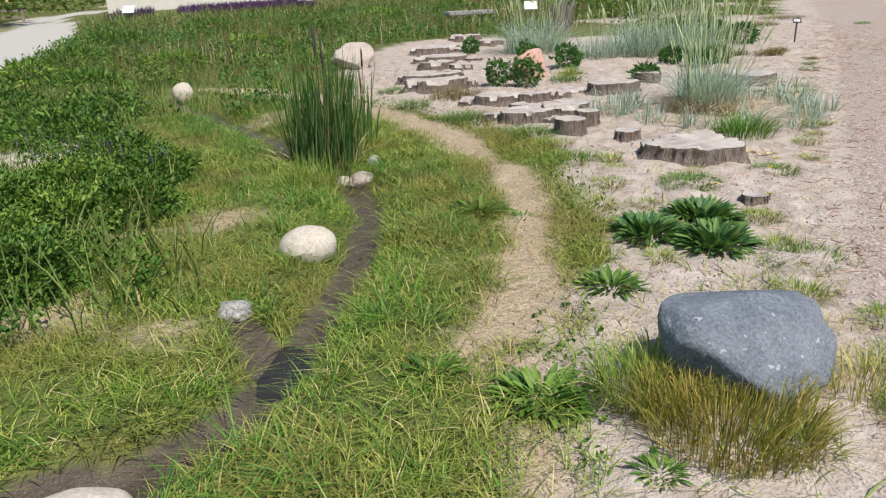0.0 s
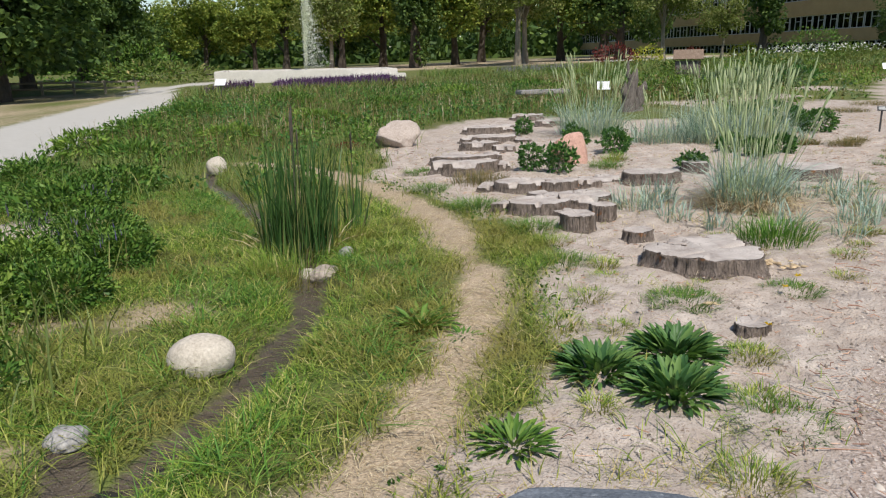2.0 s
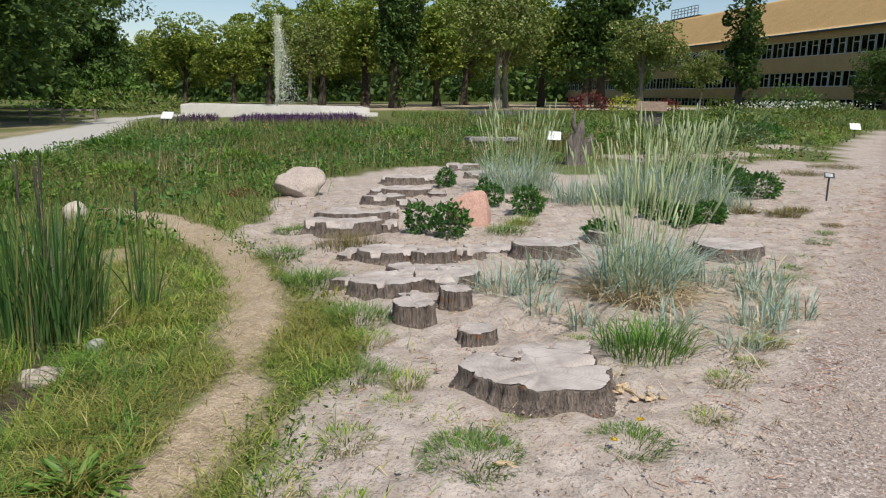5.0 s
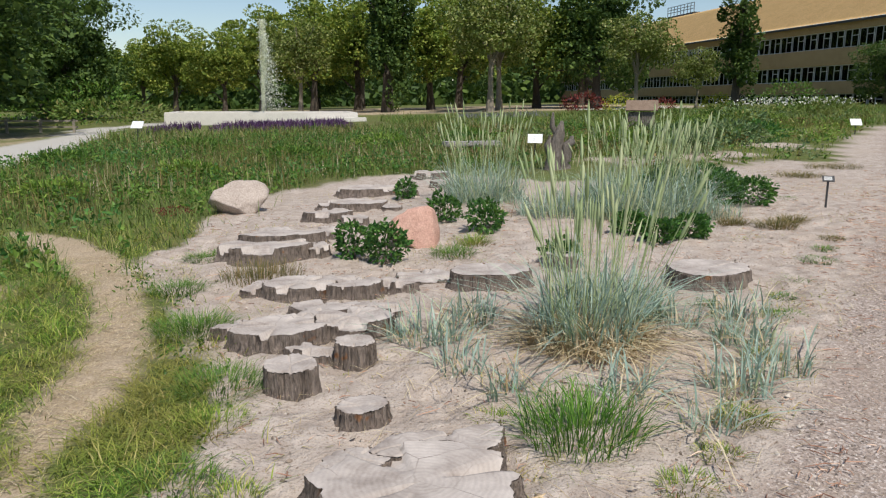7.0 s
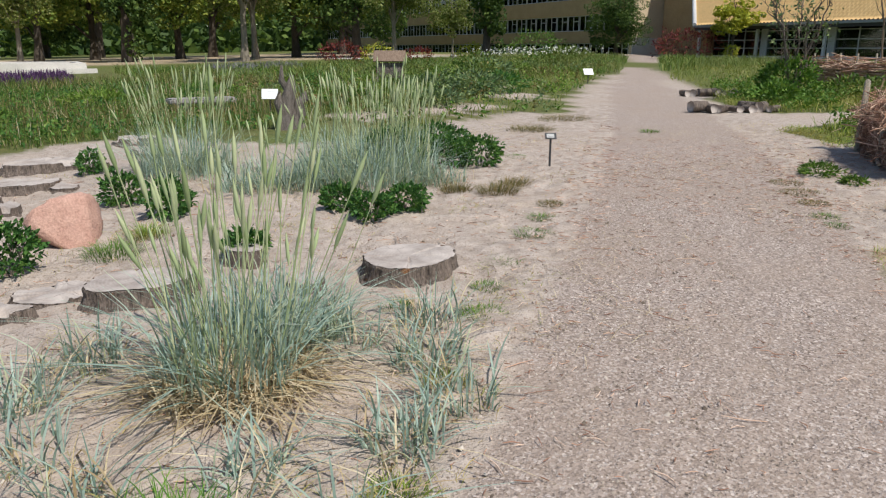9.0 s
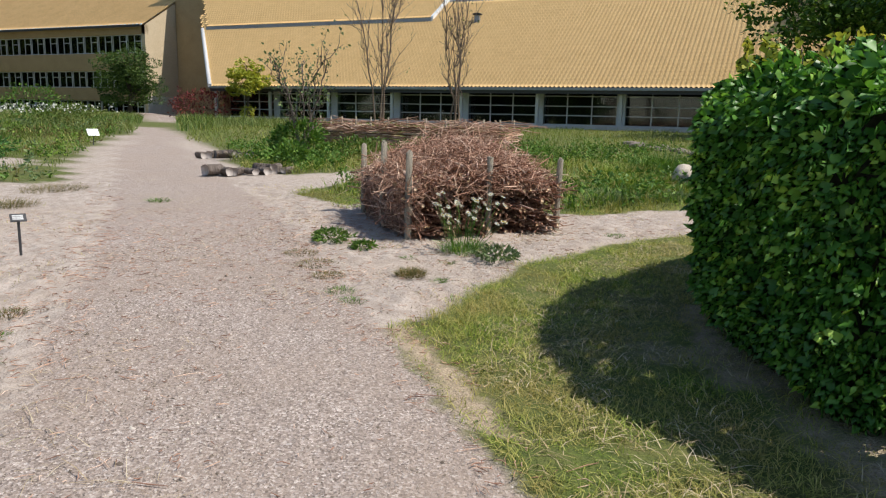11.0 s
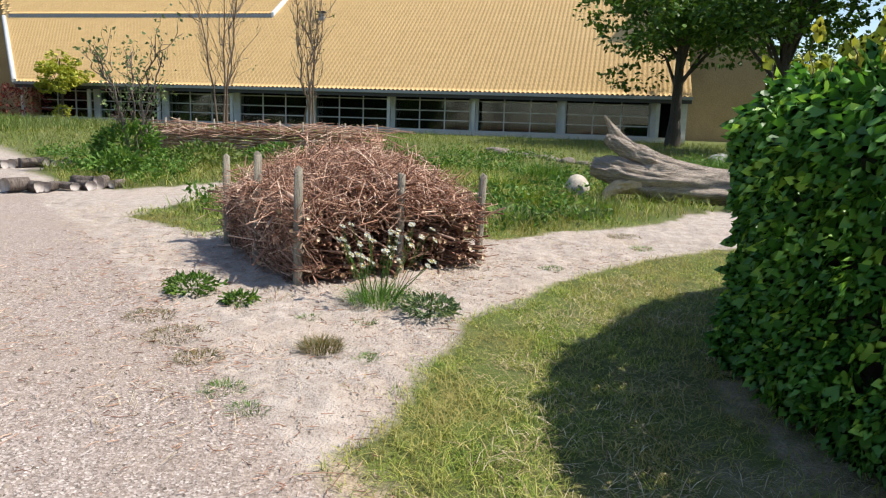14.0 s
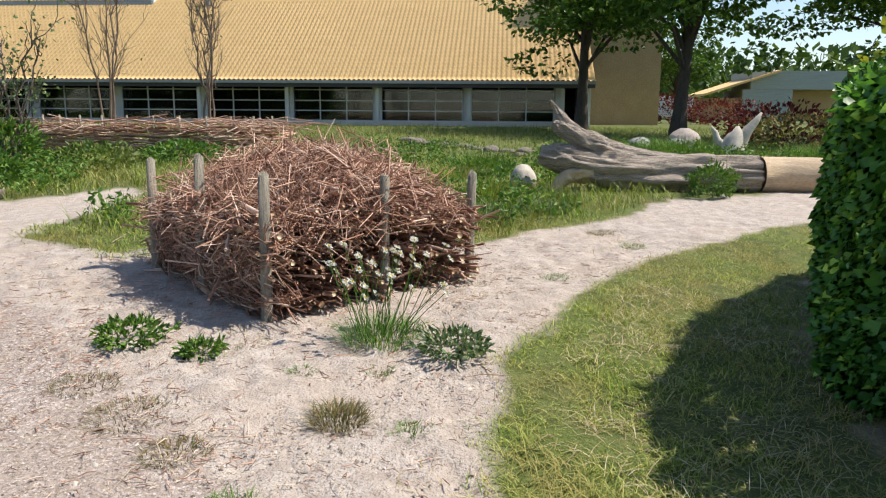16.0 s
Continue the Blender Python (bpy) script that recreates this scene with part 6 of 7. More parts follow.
for x, y, r, h, n in ((3.22, 3.42, 0.13, 0.06, 150), (4.02, 4.2, 0.17, 0.06, 260), (3.3, 4.22, 0.22, 0.06, 420), (2.8, 4.45, 0.13, 0.07, 140), (3.16, 5.05, 0.10, 0.09, 80), (2.95, 2.8, 0.2, 0.07, 200), (2.3, 3.1, 0.08, 0.09, 60), (2.55, 1.75, 0.16, 0.1, 160), (2.25, 1.5, 0.14, 0.12, 150), (1.75, 1.55, 0.12, 0.1, 120), (2.75, 2.1, 0.12, 0.07, 110), (2.45, 4.1, 0.16, 0.07, 150), (2.75, 3.95, 0.1, 0.06, 80), (3.55, 4.45, 0.1, 0.05, 70), (3.05, 4.75, 0.12, 0.07, 100), (4.5, 4.35, 0.1, 0.05, 70), (4.85, 4.75, 0.12, 0.06, 80), (3.0, 5.75, 0.18, 0.1, 150), (4.3, 5.5, 0.1, 0.06, 60), (6.6, 6.6, 0.12, 0.06, 100), (6.9, 7.0, 0.1, 0.05, 70), (6.0, 5.95, 0.12, 0.06, 90), (5.1, 4.95, 0.1, 0.05, 60),
                      (2.97, 3.0, 0.12, 0.08, 90), (2.6, 2.45, 0.12, 0.1, 90), (2.9, 5.2, 0.2, 0.1, 180), (3.0, 6.2, 0.22, 0.14, 260), (2.75, 7.3, 0.24, 0.16, 300), (2.5, 8.4, 0.2, 0.14, 200), (2.6, 9.6, 0.2, 0.12, 160),
                      (8.28, 9.75, 0.16, 0.14, 150), (8.6, 9.45, 0.2, 0.16, 200), (9.0, 9.7, 0.16, 0.14, 130), (8.7, 8.72, 0.13, 0.05, 150), (6.26, 7.0, 0.1, 0.05, 110), (5.4, 5.22, 0.12, 0.08, 120),
                      (7.3, 7.4, 0.12, 0.05, 100), (7.9, 7.9, 0.13, 0.07, 110), (8.3, 8.3, 0.12, 0.06, 90), (9.3, 11.9, 0.2, 0.1, 160), (10.0, 11.2, 0.16, 0.07, 120), (12.0, 13.6, 0.4, 0.16, 260), (13.6, 14.7, 0.5, 0.15, 300), (4.9, 9.1, 0.2, 0.14, 160), (5.2, 9.5, 0.16, 0.16, 130),
                      (11.15, 6.78, 0.13, 0.09, 240), (11.05, 6.42, 0.09, 0.05, 70), (10.75, 7.38, 0.14, 0.05, 130), (11.08, 7.75, 0.2, 0.05, 180), (11.4, 8.15, 0.17, 0.05, 140), (10.35, 7.0, 0.12, 0.05, 90), (10.15, 6.75, 0.1, 0.05, 70),
                      (11.7, 7.1, 0.06, 0.06, 50), (11.75, 6.7, 0.08, 0.05, 50), (14.0, 5.6, 0.12, 0.05, 80), (15.5, 4.7, 0.15, 0.04, 90), (16.2, 4.9, 0.2, 0.05, 140), (13.4, 12.2, 0.15, 0.1, 90)):
    tuft(x, y, r, h, int(n * 2.4), M_HEATH if (x, y) in ((11.08, 7.75), (11.4, 8.15), (10.75, 7.38), (8.28, 9.75)) else ((M_HEATH if n > 125 else M_DOCK) if x > 6 else (M_DOCK if n > 150 else M_LAWN)), "low green grass tuft in trodden sand", width=(0.003, 0.006), lean=(0.4, 1.9))
for x, y in ((3.9, 4.12), (4.1, 4.28), (3.45, 3.62)):
    a = U(0, 6.28, 14)
    v, f = leaves(np.zeros((14, 3)), np.stack([np.cos(a), np.sin(a), U(0.2, 0.8, 14)], 1), np.full(14, 0.022), np.full(14, 0.01))
    ob = part("dandelion_flower", np_mesh("dandelion_flower", v, f), M_BLOOM)
    ob.matrix_world = pose(x, y, gz(x, y) + 0.06)
    tagged(ob, "yellow dandelion flower in a low tuft", "flower", "dandelions")
tuft(4.62, 5.25, 0.26, 0.25, 560, M_LUSH, "dense dark green grass tuft among sand", width=(0.004, 0.008), lean=(0.3, 1.2))
tuft(3.15, 8.62, 0.34, 0.2, 600, M_HEATH, "dry brownish heather against old stumps", "heather", (0.003, 0.006), (0.1, 0.7), "heather")
for x, y, r, h in ((3.95, 9.25, 0.16, 0.36), (4.24, 8.95, 0.19, 0.38), (5.18, 10.9, 0.19, 0.36), (5.5, 10.15, 0.22, 0.34), (5.08, 13.15, 0.16, 0.28), (6.92, 9.6, 0.17, 0.24), (7.03, 9.1, 0.18, 0.24), (7.43, 9.22, 0.2, 0.24),
                   (8.9, 11.2, 0.34, 0.42), (9.35, 11.0, 0.3, 0.36), (8.5, 11.9, 0.4, 0.45), (9.5, 12.2, 0.4, 0.4), (5.75, 8.5, 0.16, 0.2)):
    shrub(x, y, r, h, int(560 * r / 0.2), M_SHRUB, "small dark green leafy shrub in sand", leaf=0.062, group="small dark shrubs")
shrub(1.9, 12.6, 0.3, 0.12, 400, M_RED, "low reddish succulent mat on sand", "succulent_mat", 0.03, "plant", stems=False)
for x, y in ((9.3, 13.5), (9.9, 13.2)):
    shrub(x, y, 0.25, 0.10, 250, M_RED, "low reddish succulent mat on sand", "succulent_mat", 0.03, "plant", stems=False)
lyme_clump(5.15, 6.45, 0.30, 0.30, 360, 60, 1.1, "tall blue-green dune grass with seed spikes and dead straw base", 1500)
lyme_clump(6.75, 11.0, 0.6, 0.5, 620, 14, 0.72, "low blue-green dune grass with few seed spikes", 120)
lyme_clump(7.75, 10.7, 0.8, 0.6, 950, 95, 1.1, "wide blue-green dune grass with seed spikes", 120)
lyme_clump(8.3, 12.0, 0.9, 0.6, 800, 60, 1.05, "wide blue-green dune grass with seed spikes", 0)
lyme_clump(6.1, 12.5, 0.55, 0.6, 700, 70, 1.2, "tall blue-green dune grass with seed spikes", 0)
lyme_clump(5.55, 6.9, 0.35, 0.3, 500, 8, 0.7, "low blue-green dune grass tuft", 60)
for x, y, r, n in ((6.05, 6.2, 0.2, 110), (5.6, 5.55, 0.17, 90), (4.2, 6.75, 0.24, 130), (5.0, 5.6, 0.16, 60), (4.45, 5.75, 0.14, 50), (5.95, 5.75, 0.18, 70), (6.3, 6.65, 0.17, 80), (4.6, 7.1, 0.2, 90), (5.75, 6.6, 0.2, 90), (4.3, 6.2, 0.15, 50), (8.4, 10.3, 0.3, 160), (5.2, 5.2, 0.12, 40)):
    lyme_clump(x, y, r, r, n, 0, 0.36, "short sprawling blue-green grass shoots in sand", int(n * 0.3))
reed_clump(1.08, 6.3, 0.30, 1.14, 360, 4, "tall green cattail clump standing in the ditch")
reed_clump(1.55, 6.75, 0.10, 0.86, 34, 1, "slim young green cattail clump")
tuft(0.95, 5.6, 0.3, 0.3, 260, M_LAWN, "long green grass round the reeds", "ditch_tuft", group="ditch tufts")
tuft(1.3, 6.5, 0.45, 0.28, 420, M_LAWN, "long green grass round the reeds", "ditch_tuft", group="ditch tufts")
# weeds and blue flowers on the lawn's far side
for x, y, r, h in ((-0.42, 5.25, 0.32, 0.34), (-0.85, 5.0, 0.3, 0.36), (-0.95, 4.1, 0.3, 0.36), (-1.2, 4.5, 0.32, 0.42), (-0.9, 5.9, 0.34, 0.36), (-0.3, 6.2, 0.3, 0.3), (-1.5, 5.6, 0.4, 0.4), (-0.6, 6.9, 0.36, 0.34), (-1.3, 3.5, 0.3, 0.4), (-1.2, 8.3, 0.5, 0.4),
                   (-2.1, 6.6, 0.45, 0.42), (-2.2, 10.5, 0.5, 0.4), (-1.0, 9.8, 0.5, 0.3), (-2.4, 13.6, 0.5, 0.5), (-2.0, 16, 0.6, 0.5), (-1.4, 12.5, 0.5, 0.35), (-0.1, 14.5, 0.6, 0.35), (1.5, 17, 0.7, 0.4), (-1.5, 20, 0.7, 0.5), (3.5, 20, 0.8, 0.45), (0.8, 24, 0.8, 0.5), (6, 23, 0.8, 0.5), (9, 25, 0.9, 0.5), (11.5, 21, 0.7, 0.45)):
    shrub(x, y, r, h * 0.9, int((760 if y < 8 else 330) * r / 0.3), M_DOCK if U(0, 1) < 0.6 else M_WEED, "leafy green wild herbs in the meadow", "herb_clump", 0.085 if y < 8 else 0.13, "herbs", "wild herbs", False, 0.3)
for x, y in ((-0.75, 6.5), (-0.55, 6.3), (-1.25, 7.2), (-2.2, 13.4), (-0.4, 5.9), (-0.9, 8.2)):
    n = 14
    v, f = blades(np.stack([U(-0.2, 0.2, n), U(-0.2, 0.2, n), U(0.2, 0.36, n)], 1), U(0.04, 0.1, n), U(0, 0.4, n), U(0.007, 0.013, n), 2)
    ob = part("blue_flower", np_mesh("blue_flower", v, f), M_BLUEBLOOM)
    ob.matrix_world = pose(x, y, gz(x, y))
    tagged(ob, "violet-blue flower spikes above green herbs", "flowers", kind="stuff")
for x, y, r, h, m in ((15.2, 20.5, 0.8, 0.7, M_GREYHERB), (14.3, 21.5, 0.8, 0.6, M_GREYHERB), (16.8, 21.6, 0.7, 0.6, M_SHRUB), (18, 25, 1.0, 0.8, M_MEADOW), (21, 29, 1.2, 0.8, M_GREYHERB), (25, 36, 1.4, 0.9, M_MEADOW), (28, 34.5, 1.4, 0.9, M_MEADOW), (31, 37, 1.4, 1.0, M_MEADOW),
                      (35, 41, 1.6, 1.0, M_MEADOW), (18, 31, 1.2, 0.8, M_MEADOW), (11.5, 18.2, 0.6, 0.45, M_MEADOW), (13, 18.8, 0.6, 0.4, M_GREYHERB), (25.5, 50, 1.2, 1.4, M_YELLOW), (32.5, 49, 1.2, 1.3, M_YELLOW), (23.3, 50.6, 1.6, 1.6, M_RED), (28.6, 49.6, 1.0, 1.1, M_RED), (38, 49, 2.0, 2.2, M_DOCK),
                      (45, 41.1, 2.4, 2.1, M_RED), (44, 36.4, 0.5, 1.0, M_YELLOW), (59, -4.2, 2.6, 2.2, M_RED), (56, -7.5, 2.5, 1.6, M_RED), (33, -2.8, 2.0, 1.4, M_RED), (30.5, -2.5, 1.6, 1.1, M_HEATH), (-17, 72, 5, 2.2, M_DOCK), (-9, 60, 5, 1.6, M_MEADOW), (-11.5, 66, 4, 3.2, M_DOCK)):
    shrub(x, y, r, h, int(min(1000, 400 + 220 * r)), m, "rounded bush in the planted beds" if m not in (M_RED, M_YELLOW) else ("dark red-leaved rounded garden bush" if m is M_RED else "yellow-green rounded garden bush"), "bush", 0.10 + 0.05 * r, "bush", "bushes", False, 0.5)
for i in range(26):
    q = U(0, 1)
    x, y = 11.5 + 17 * q + U(-1.5, 1.0), 18.0 + 17 * q + U(-0.3, 6)
    shrub(x, y, U(0.3, 0.75), U(0.3, 0.65), 380, (M_GREYHERB, M_WEED, M_SHRUB, M_YELLOW, M_MEADOW)[i % 5 if i % 10 != 3 else 1], "leafy bush of varied green in the wild bed", "bed_bush", 0.09, "bush", "bushes in the wild bed", False, 0.4)
n = 300
x, y = rng.normal(27.5, 1.9, n), rng.normal(35, 1.4, n)
c = rooted(x, y) + np.array([0, 0, 1.0]) * U(0.75, 1.1, n)[:, None]
v, f = leaves(c, rng.normal(0, 1, (n, 3)) + np.array([0, 0, 0.5]), U(0.07, 0.13, n), U(0.06, 0.1, n))
tagged(part("white_flower_heads", np_mesh("white_flower_heads", v, f), M_PETAL), "distant drift of white flowers", "flowers", kind="stuff")
debris(1.5, 12, 1.5, 13, 5200, lambda a, b: zones(a, b)[0] > 0.6, "sand_debris", "bits of bark and twigs on sand")
debris(9.5, 15.5, 4.5, 10.5, 1900, lambda a, b: zones(a, b)[0] > 0.6, "sand_debris", "bits of bark and twigs on sand")
debris(3, 14, 2, 14, 26000, lambda a, b: (np.abs(gravel_distance(a, b) - 0.06) < 0.26) & (fbm(a, b, 0.35, 201) > 0.5), "verge_debris", "dark bits of bark and straw along the path's edge")
debris(1.5, 13, 0.5, 12, 2600, lambda a, b: zones(a, b)[1] > 0.7, "path_debris", "twigs and bits of bark on the gravel")


def sign(x, y, h, label, w=0.3, d=0.2, tilt=50, rz=-20, name="plant_sign"):
    base = thing(name, x, y, gz(x, y), label, "sign", "plant signs", rz)
    part("post", box_bm(-0.012, 0.012, -0.012, 0.012, -0.1, h, 0.003), M_DARKMETAL, base)
    p = part("plate", box_bm(-w / 2, w / 2, -d / 2, d / 2, -0.006, 0.006, 0.002), M_WHITE if name == "plant_sign" else M_DARKMETAL, base, "tilted plate")
    p.matrix_local = pose(0, 0, h, tilt, 0, 0)
    for i in range(3):
        q = part("text_line", box_bm(-w * 0.35, w * 0.3, -0.008, 0.008, 0.0065, 0.0075), M_FRAME, p)
        q.location = (0, d * (0.22 - 0.22 * i), 0)


sign(-1.6, 29.3, 0.72, "white plant sign on a thin post in the meadow", 0.42, 0.3)
sign(9.05, 18.95, 0.46, "white plant sign on a thin post", 0.34, 0.26)
sign(21.5, 23.4, 0.4, "white plant sign on a thin post at the path", 0.34, 0.26)
sign(10.02, 10.45, 0.36, "small dark label on a thin post in sand", 0.14, 0.1, 40, -30, "plant_label")

# dark driftwood root set upright
base = thing("driftwood_root", 8.7, 16.4, gz(8.7, 16.4), "gnarled dark driftwood root standing upright", "driftwood")
for i, (ax, ay, az, r0) in enumerate(((0.0, 0, 0.95, 0.13), (-0.25, 0.05, 0.6, 0.10), (0.22, -0.05, 0.7, 0.1), (0.1, 0.1, 0.45, 0.12), (-0.15, 0.1, 1.1, 0.07))):
    v, f = tubes(wander(np.array([[0.06 * (i - 2), 0, -0.1]]), np.array([[ax, ay, az]]), 6, 0.035), np.array([[r0 * 1.4, r0 * 1.2, r0 * 1.1, r0, r0 * 0.8, r0 * 0.25]]), 9, True)
    part("root_limb", np_mesh("root_limb", v, f, True), M_DRIFT, base)
tagged(part("flat_slab", box_bm(-0.75, 0.75, -0.25, 0.25, 0, 0.12, 0.03), M_GREYSTONE), "long flat grey stone slab", "stone slab").matrix_world = pose(8.0, 20.8, gz(8, 20.8) + 0.22, 0, 0, 5)
rock(7.6, 20.8, 0.15, 0.15, 0.2, M_GREYSTONE, "grey stone under the slab", 0, 90, name="stone")
rock(8.4, 20.8, 0.15, 0.15, 0.2, M_GREYSTONE, "grey stone under the slab", 0, 91, name="stone")

# insect hotel
hotel = thing("insect_hotel", 14.6, 24.7, gz(14.6, 24.7), "small wooden insect hotel with a shingled roof", "insect hotel", "", -28)
for sx in (-0.4, 0.4):
    for sy in (-0.2, 0.2):
        part("leg", box_bm(sx - 0.04, sx + 0.04, sy - 0.04, sy + 0.04, -0.05, 0.5, 0.005), M_POST, hotel)
part("box", box_bm(-0.42, 0.42, -0.22, 0.22, 0.4, 0.85, 0.01), M_BARK, hotel)
for k, (xa, xb) in enumerate(((-0.38, -0.02), (0.02, 0.38))):
    part("tray", box_bm(xa, xb, -0.235, -0.221, 0.45, 0.82), M_DRIFT, hotel)
for s in (-1, 1):
    o = part("roof_board", box_bm(-0.50, 0.50, -0.02, 0.44, -0.02, 0.02, 0.005), M_THATCH, hotel)
    o.matrix_local = pose(0, 0, 1.2, -44, 0, 0) if s > 0 else pose(0, 0, 1.2, -44, 0, 180)

# ---- brushwood pile between posts ----
PILE = np.array([12.62, 7.58])
PU, PV = np.array([0.705, 0.709]), np.array([0.745, -0.667])
PLEN, PWID = 2.0, 1.85
pz = gz(13.6, 7.6)
pile = thing("brushwood_pile", 13.6, 7.6, pz, "heap of brown brushwood stacked between wooden posts", "brush pile")


def pile_at(u, v, h):
    p = PILE + np.outer(u, PU) + np.outer(v, PV)
    return np.stack([p[:, 0] - 13.6, p[:, 1] - 7.6, h], 1)


for u, v, h in ((-0.03, -0.03, 0.97), (0.95, -0.05, 1.02), (1.95, -0.05, 0.92), (-0.06, 0.95, 0.9), (-0.02, 1.88, 0.86)):
    p = pile_at(np.array([u]), np.array([v]), np.array([0.0]))[0]
    g = gz(p[0] + 13.6, p[1] + 7.6) - pz
    line = np.array([[(p[0], p[1], g - 0.1), (p[0] + U(-0.01, 0.01), p[1] + U(-0.01, 0.01), g + h * 0.5), (p[0] + U(-0.02, 0.02), p[1] + U(-0.02, 0.02), g + h), (p[0], p[1], g + h + 0.006)]])
    vv, ff = tubes(line, np.array([[0.042, 0.039, 0.036, 0.027]]), 10, True)
    part("post", np_mesh("post", vv, ff, True), M_POST, pile, "grey-green weathered wooden post")


def crest(u, v):
    a, b = np.clip(u / PLEN, 0, 1), np.clip(v / PWID, 0, 1)
    return 0.42 + 0.56 * np.clip(np.sin(np.pi * (0.04 + 0.92 * a)), 0, 1) ** 0.55 * np.clip(np.sin(np.pi * (0.04 + 0.92 * b)), 0, 1) ** 0.55


def sticks(n, along, rad, reach, jitter, top=False, k=5):
    u, v = U(0.0, PLEN, n), U(0.02, PWID - 0.02, n)
    c = crest(u, v)
    h = (c * U(0.82, 1.06, n)) if top else U(0.02, 0.95, n) * c
    if not top:
        near = U(0, 1, n) < 0.55
        u = np.where(near, U(0, 0.4, n), u)
        edge = (U(0, 1, n) < 0.3)
        v = np.where(edge & ~near, U(0.0, 0.15, n), v)
        h = np.minimum(h, crest(u, v) * 0.97)
    m = pile_at(u, v, h)
    a = rng.normal(0, along, n)
    d2 = np.outer(np.cos(a), PU) + np.outer(np.sin(a), PV)
    L = U(*reach, n)
    d = np.concatenate([d2, rng.normal(0, 0.18 if top else 0.07, (n, 1))], 1) * L[:, None] / 2
    a0, a1 = m - d, m + d
    if not top:
        lo = np.stack([a0[:, 0] + 13.6 - PILE[0], a0[:, 1] + 7.6 - PILE[1]], 1) @ PU
        shift = np.maximum(0, U(-0.16, 0.12, n) - lo)
        a0[:, :2] += np.outer(shift, PU)
        a1[:, :2] += np.outer(shift, PU)
    r = U(*rad, n)
    pts = wander(a0, a1, k, jitter)
    pts[:, :, 2] = np.maximum(pts[:, :, 2], 0.012)
    return pts, r[:, None] * np.linspace(1, 0.55, k)[None]


pts, r = sticks(240, 0.12, (0.011, 0.024), (0.7, 1.6), 0.02)
for i in range(len(pts)):
    vv, ff = tubes(pts[i:i + 1], r[i:i + 1], 6, True)
    me = np_mesh("branch", vv, ff, True)
    me.materials.append(M_STICK)
    me.materials.append(M_CUT)
    q = np.zeros(len(me.polygons), dtype=np.int32)
    q[-8:] = 1
    me.polygons.foreach_set("material_index", q)
    part("branch", me, None, pile)
sets = [tubes(*sticks(1100, 0.22, (0.005, 0.012), (0.5, 1.3), 0.045), 5, True), tubes(*sticks(1500, 1.2, (0.003, 0.007), (0.3, 0.85), 0.085, True, 6), 4),
        tubes(*sticks(3000, 1.4, (0.002, 0.0045), (0.2, 0.7), 0.08, True, 6), 3), tubes(*sticks(1300, 0.5, (0.002, 0.005), (0.3, 0.9), 0.05), 3)]
# loose twigs hanging on the long side
n = 700
u, v, h = U(0, PLEN, n), U(-0.08, 0.1, n), U(0.03, 0.5, n)
m = pile_at(u, v, h)
a = rng.normal(0, 0.5, n)
d = np.concatenate([np.outer(np.cos(a), PU), rng.normal(0, 0.4, (n, 1))], 1) * U(0.12, 0.5, n)[:, None]
sets.append(tubes(wander(m - d, m + d, 4, 0.03), np.full((n, 4), 1.0) * U(0.002, 0.006, (n, 1)), 4))
vv, ff = merge(*sets)
vv[:, 2] = np.maximum(vv[:, 2], 0.004)
tw = part("twig", np_mesh("twig", vv, ff), M_STICK, pile, "tangle of thin brown twigs")
tw["kind"] = "stuff"
# added near-black block: the shade between the sticks as a solid shape
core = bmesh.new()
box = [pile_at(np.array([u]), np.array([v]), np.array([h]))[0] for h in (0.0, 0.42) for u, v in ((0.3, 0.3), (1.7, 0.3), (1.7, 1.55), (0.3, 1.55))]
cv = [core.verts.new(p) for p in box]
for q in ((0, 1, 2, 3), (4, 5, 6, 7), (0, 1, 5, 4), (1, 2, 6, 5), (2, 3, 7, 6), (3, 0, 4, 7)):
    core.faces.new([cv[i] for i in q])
part("inner_heap", core, M_DARK, pile, "plain dark block for the shade inside the heap")
debris(12.0, 15.0, 5.7, 10, 700, lambda a, b: (np.hypot(a - 13.4, b - 7.6) < 1.9), "twig_litter", "fallen twigs round the brushwood pile")

# daisies and herbs in front of it
flower = thing("daisy_plant", 12.3, 6.78, gz(12.3, 6.78), "tall white daisies on thin stems before the brushwood", "flowers")
n = 40
a, q = U(0, 6.28, n), np.sqrt(U(0, 1, n)) * 0.13
p0 = np.stack([np.cos(a) * q, np.sin(a) * q, 0 * a - 0.01], 1)
p1 = np.stack([np.cos(a) * q * 2.5 + 0.02, np.sin(a) * q * 3.2 - 0.05, U(0.3, 0.6, n)], 1)
lines = wander(p0, p1, 4, 0.02)
lines[:, -1] = p1
for i in range(n):
    part("stem", np_mesh("stem", *tubes(lines[i:i + 1], np.full((1, 4), 0.0024), 4)), M_DOCK, flower)
for i in range(n):
    b = np.arange(12) * 2 * np.pi / 12 + U(0, 1)
    v, f = leaves(np.zeros((12, 3)), np.stack([np.cos(b), np.sin(b), U(-0.1, 0.2, 12)], 1), np.full(12, 0.03), np.full(12, 0.015), 0.1, 0.05)
    o = part("flower_head", np_mesh("flower_head", v, f), M_PETAL, flower, "white daisy head")
    o.matrix_local = Matrix.Translation(p1[i]) @ pose(0, 0, 0, U(20, 50), U(-30, 0), 0)
    v, f = leaves(np.zeros((6, 3)), np.stack([np.cos(b[:6] * 2), np.sin(b[:6] * 2), np.full(6, 0.7)], 1), np.full(6, 0.011), np.full(6, 0.011))
    part("flower_centre", np_mesh("flower_centre", v, f), M_BLOOM, o, "yellow centre")
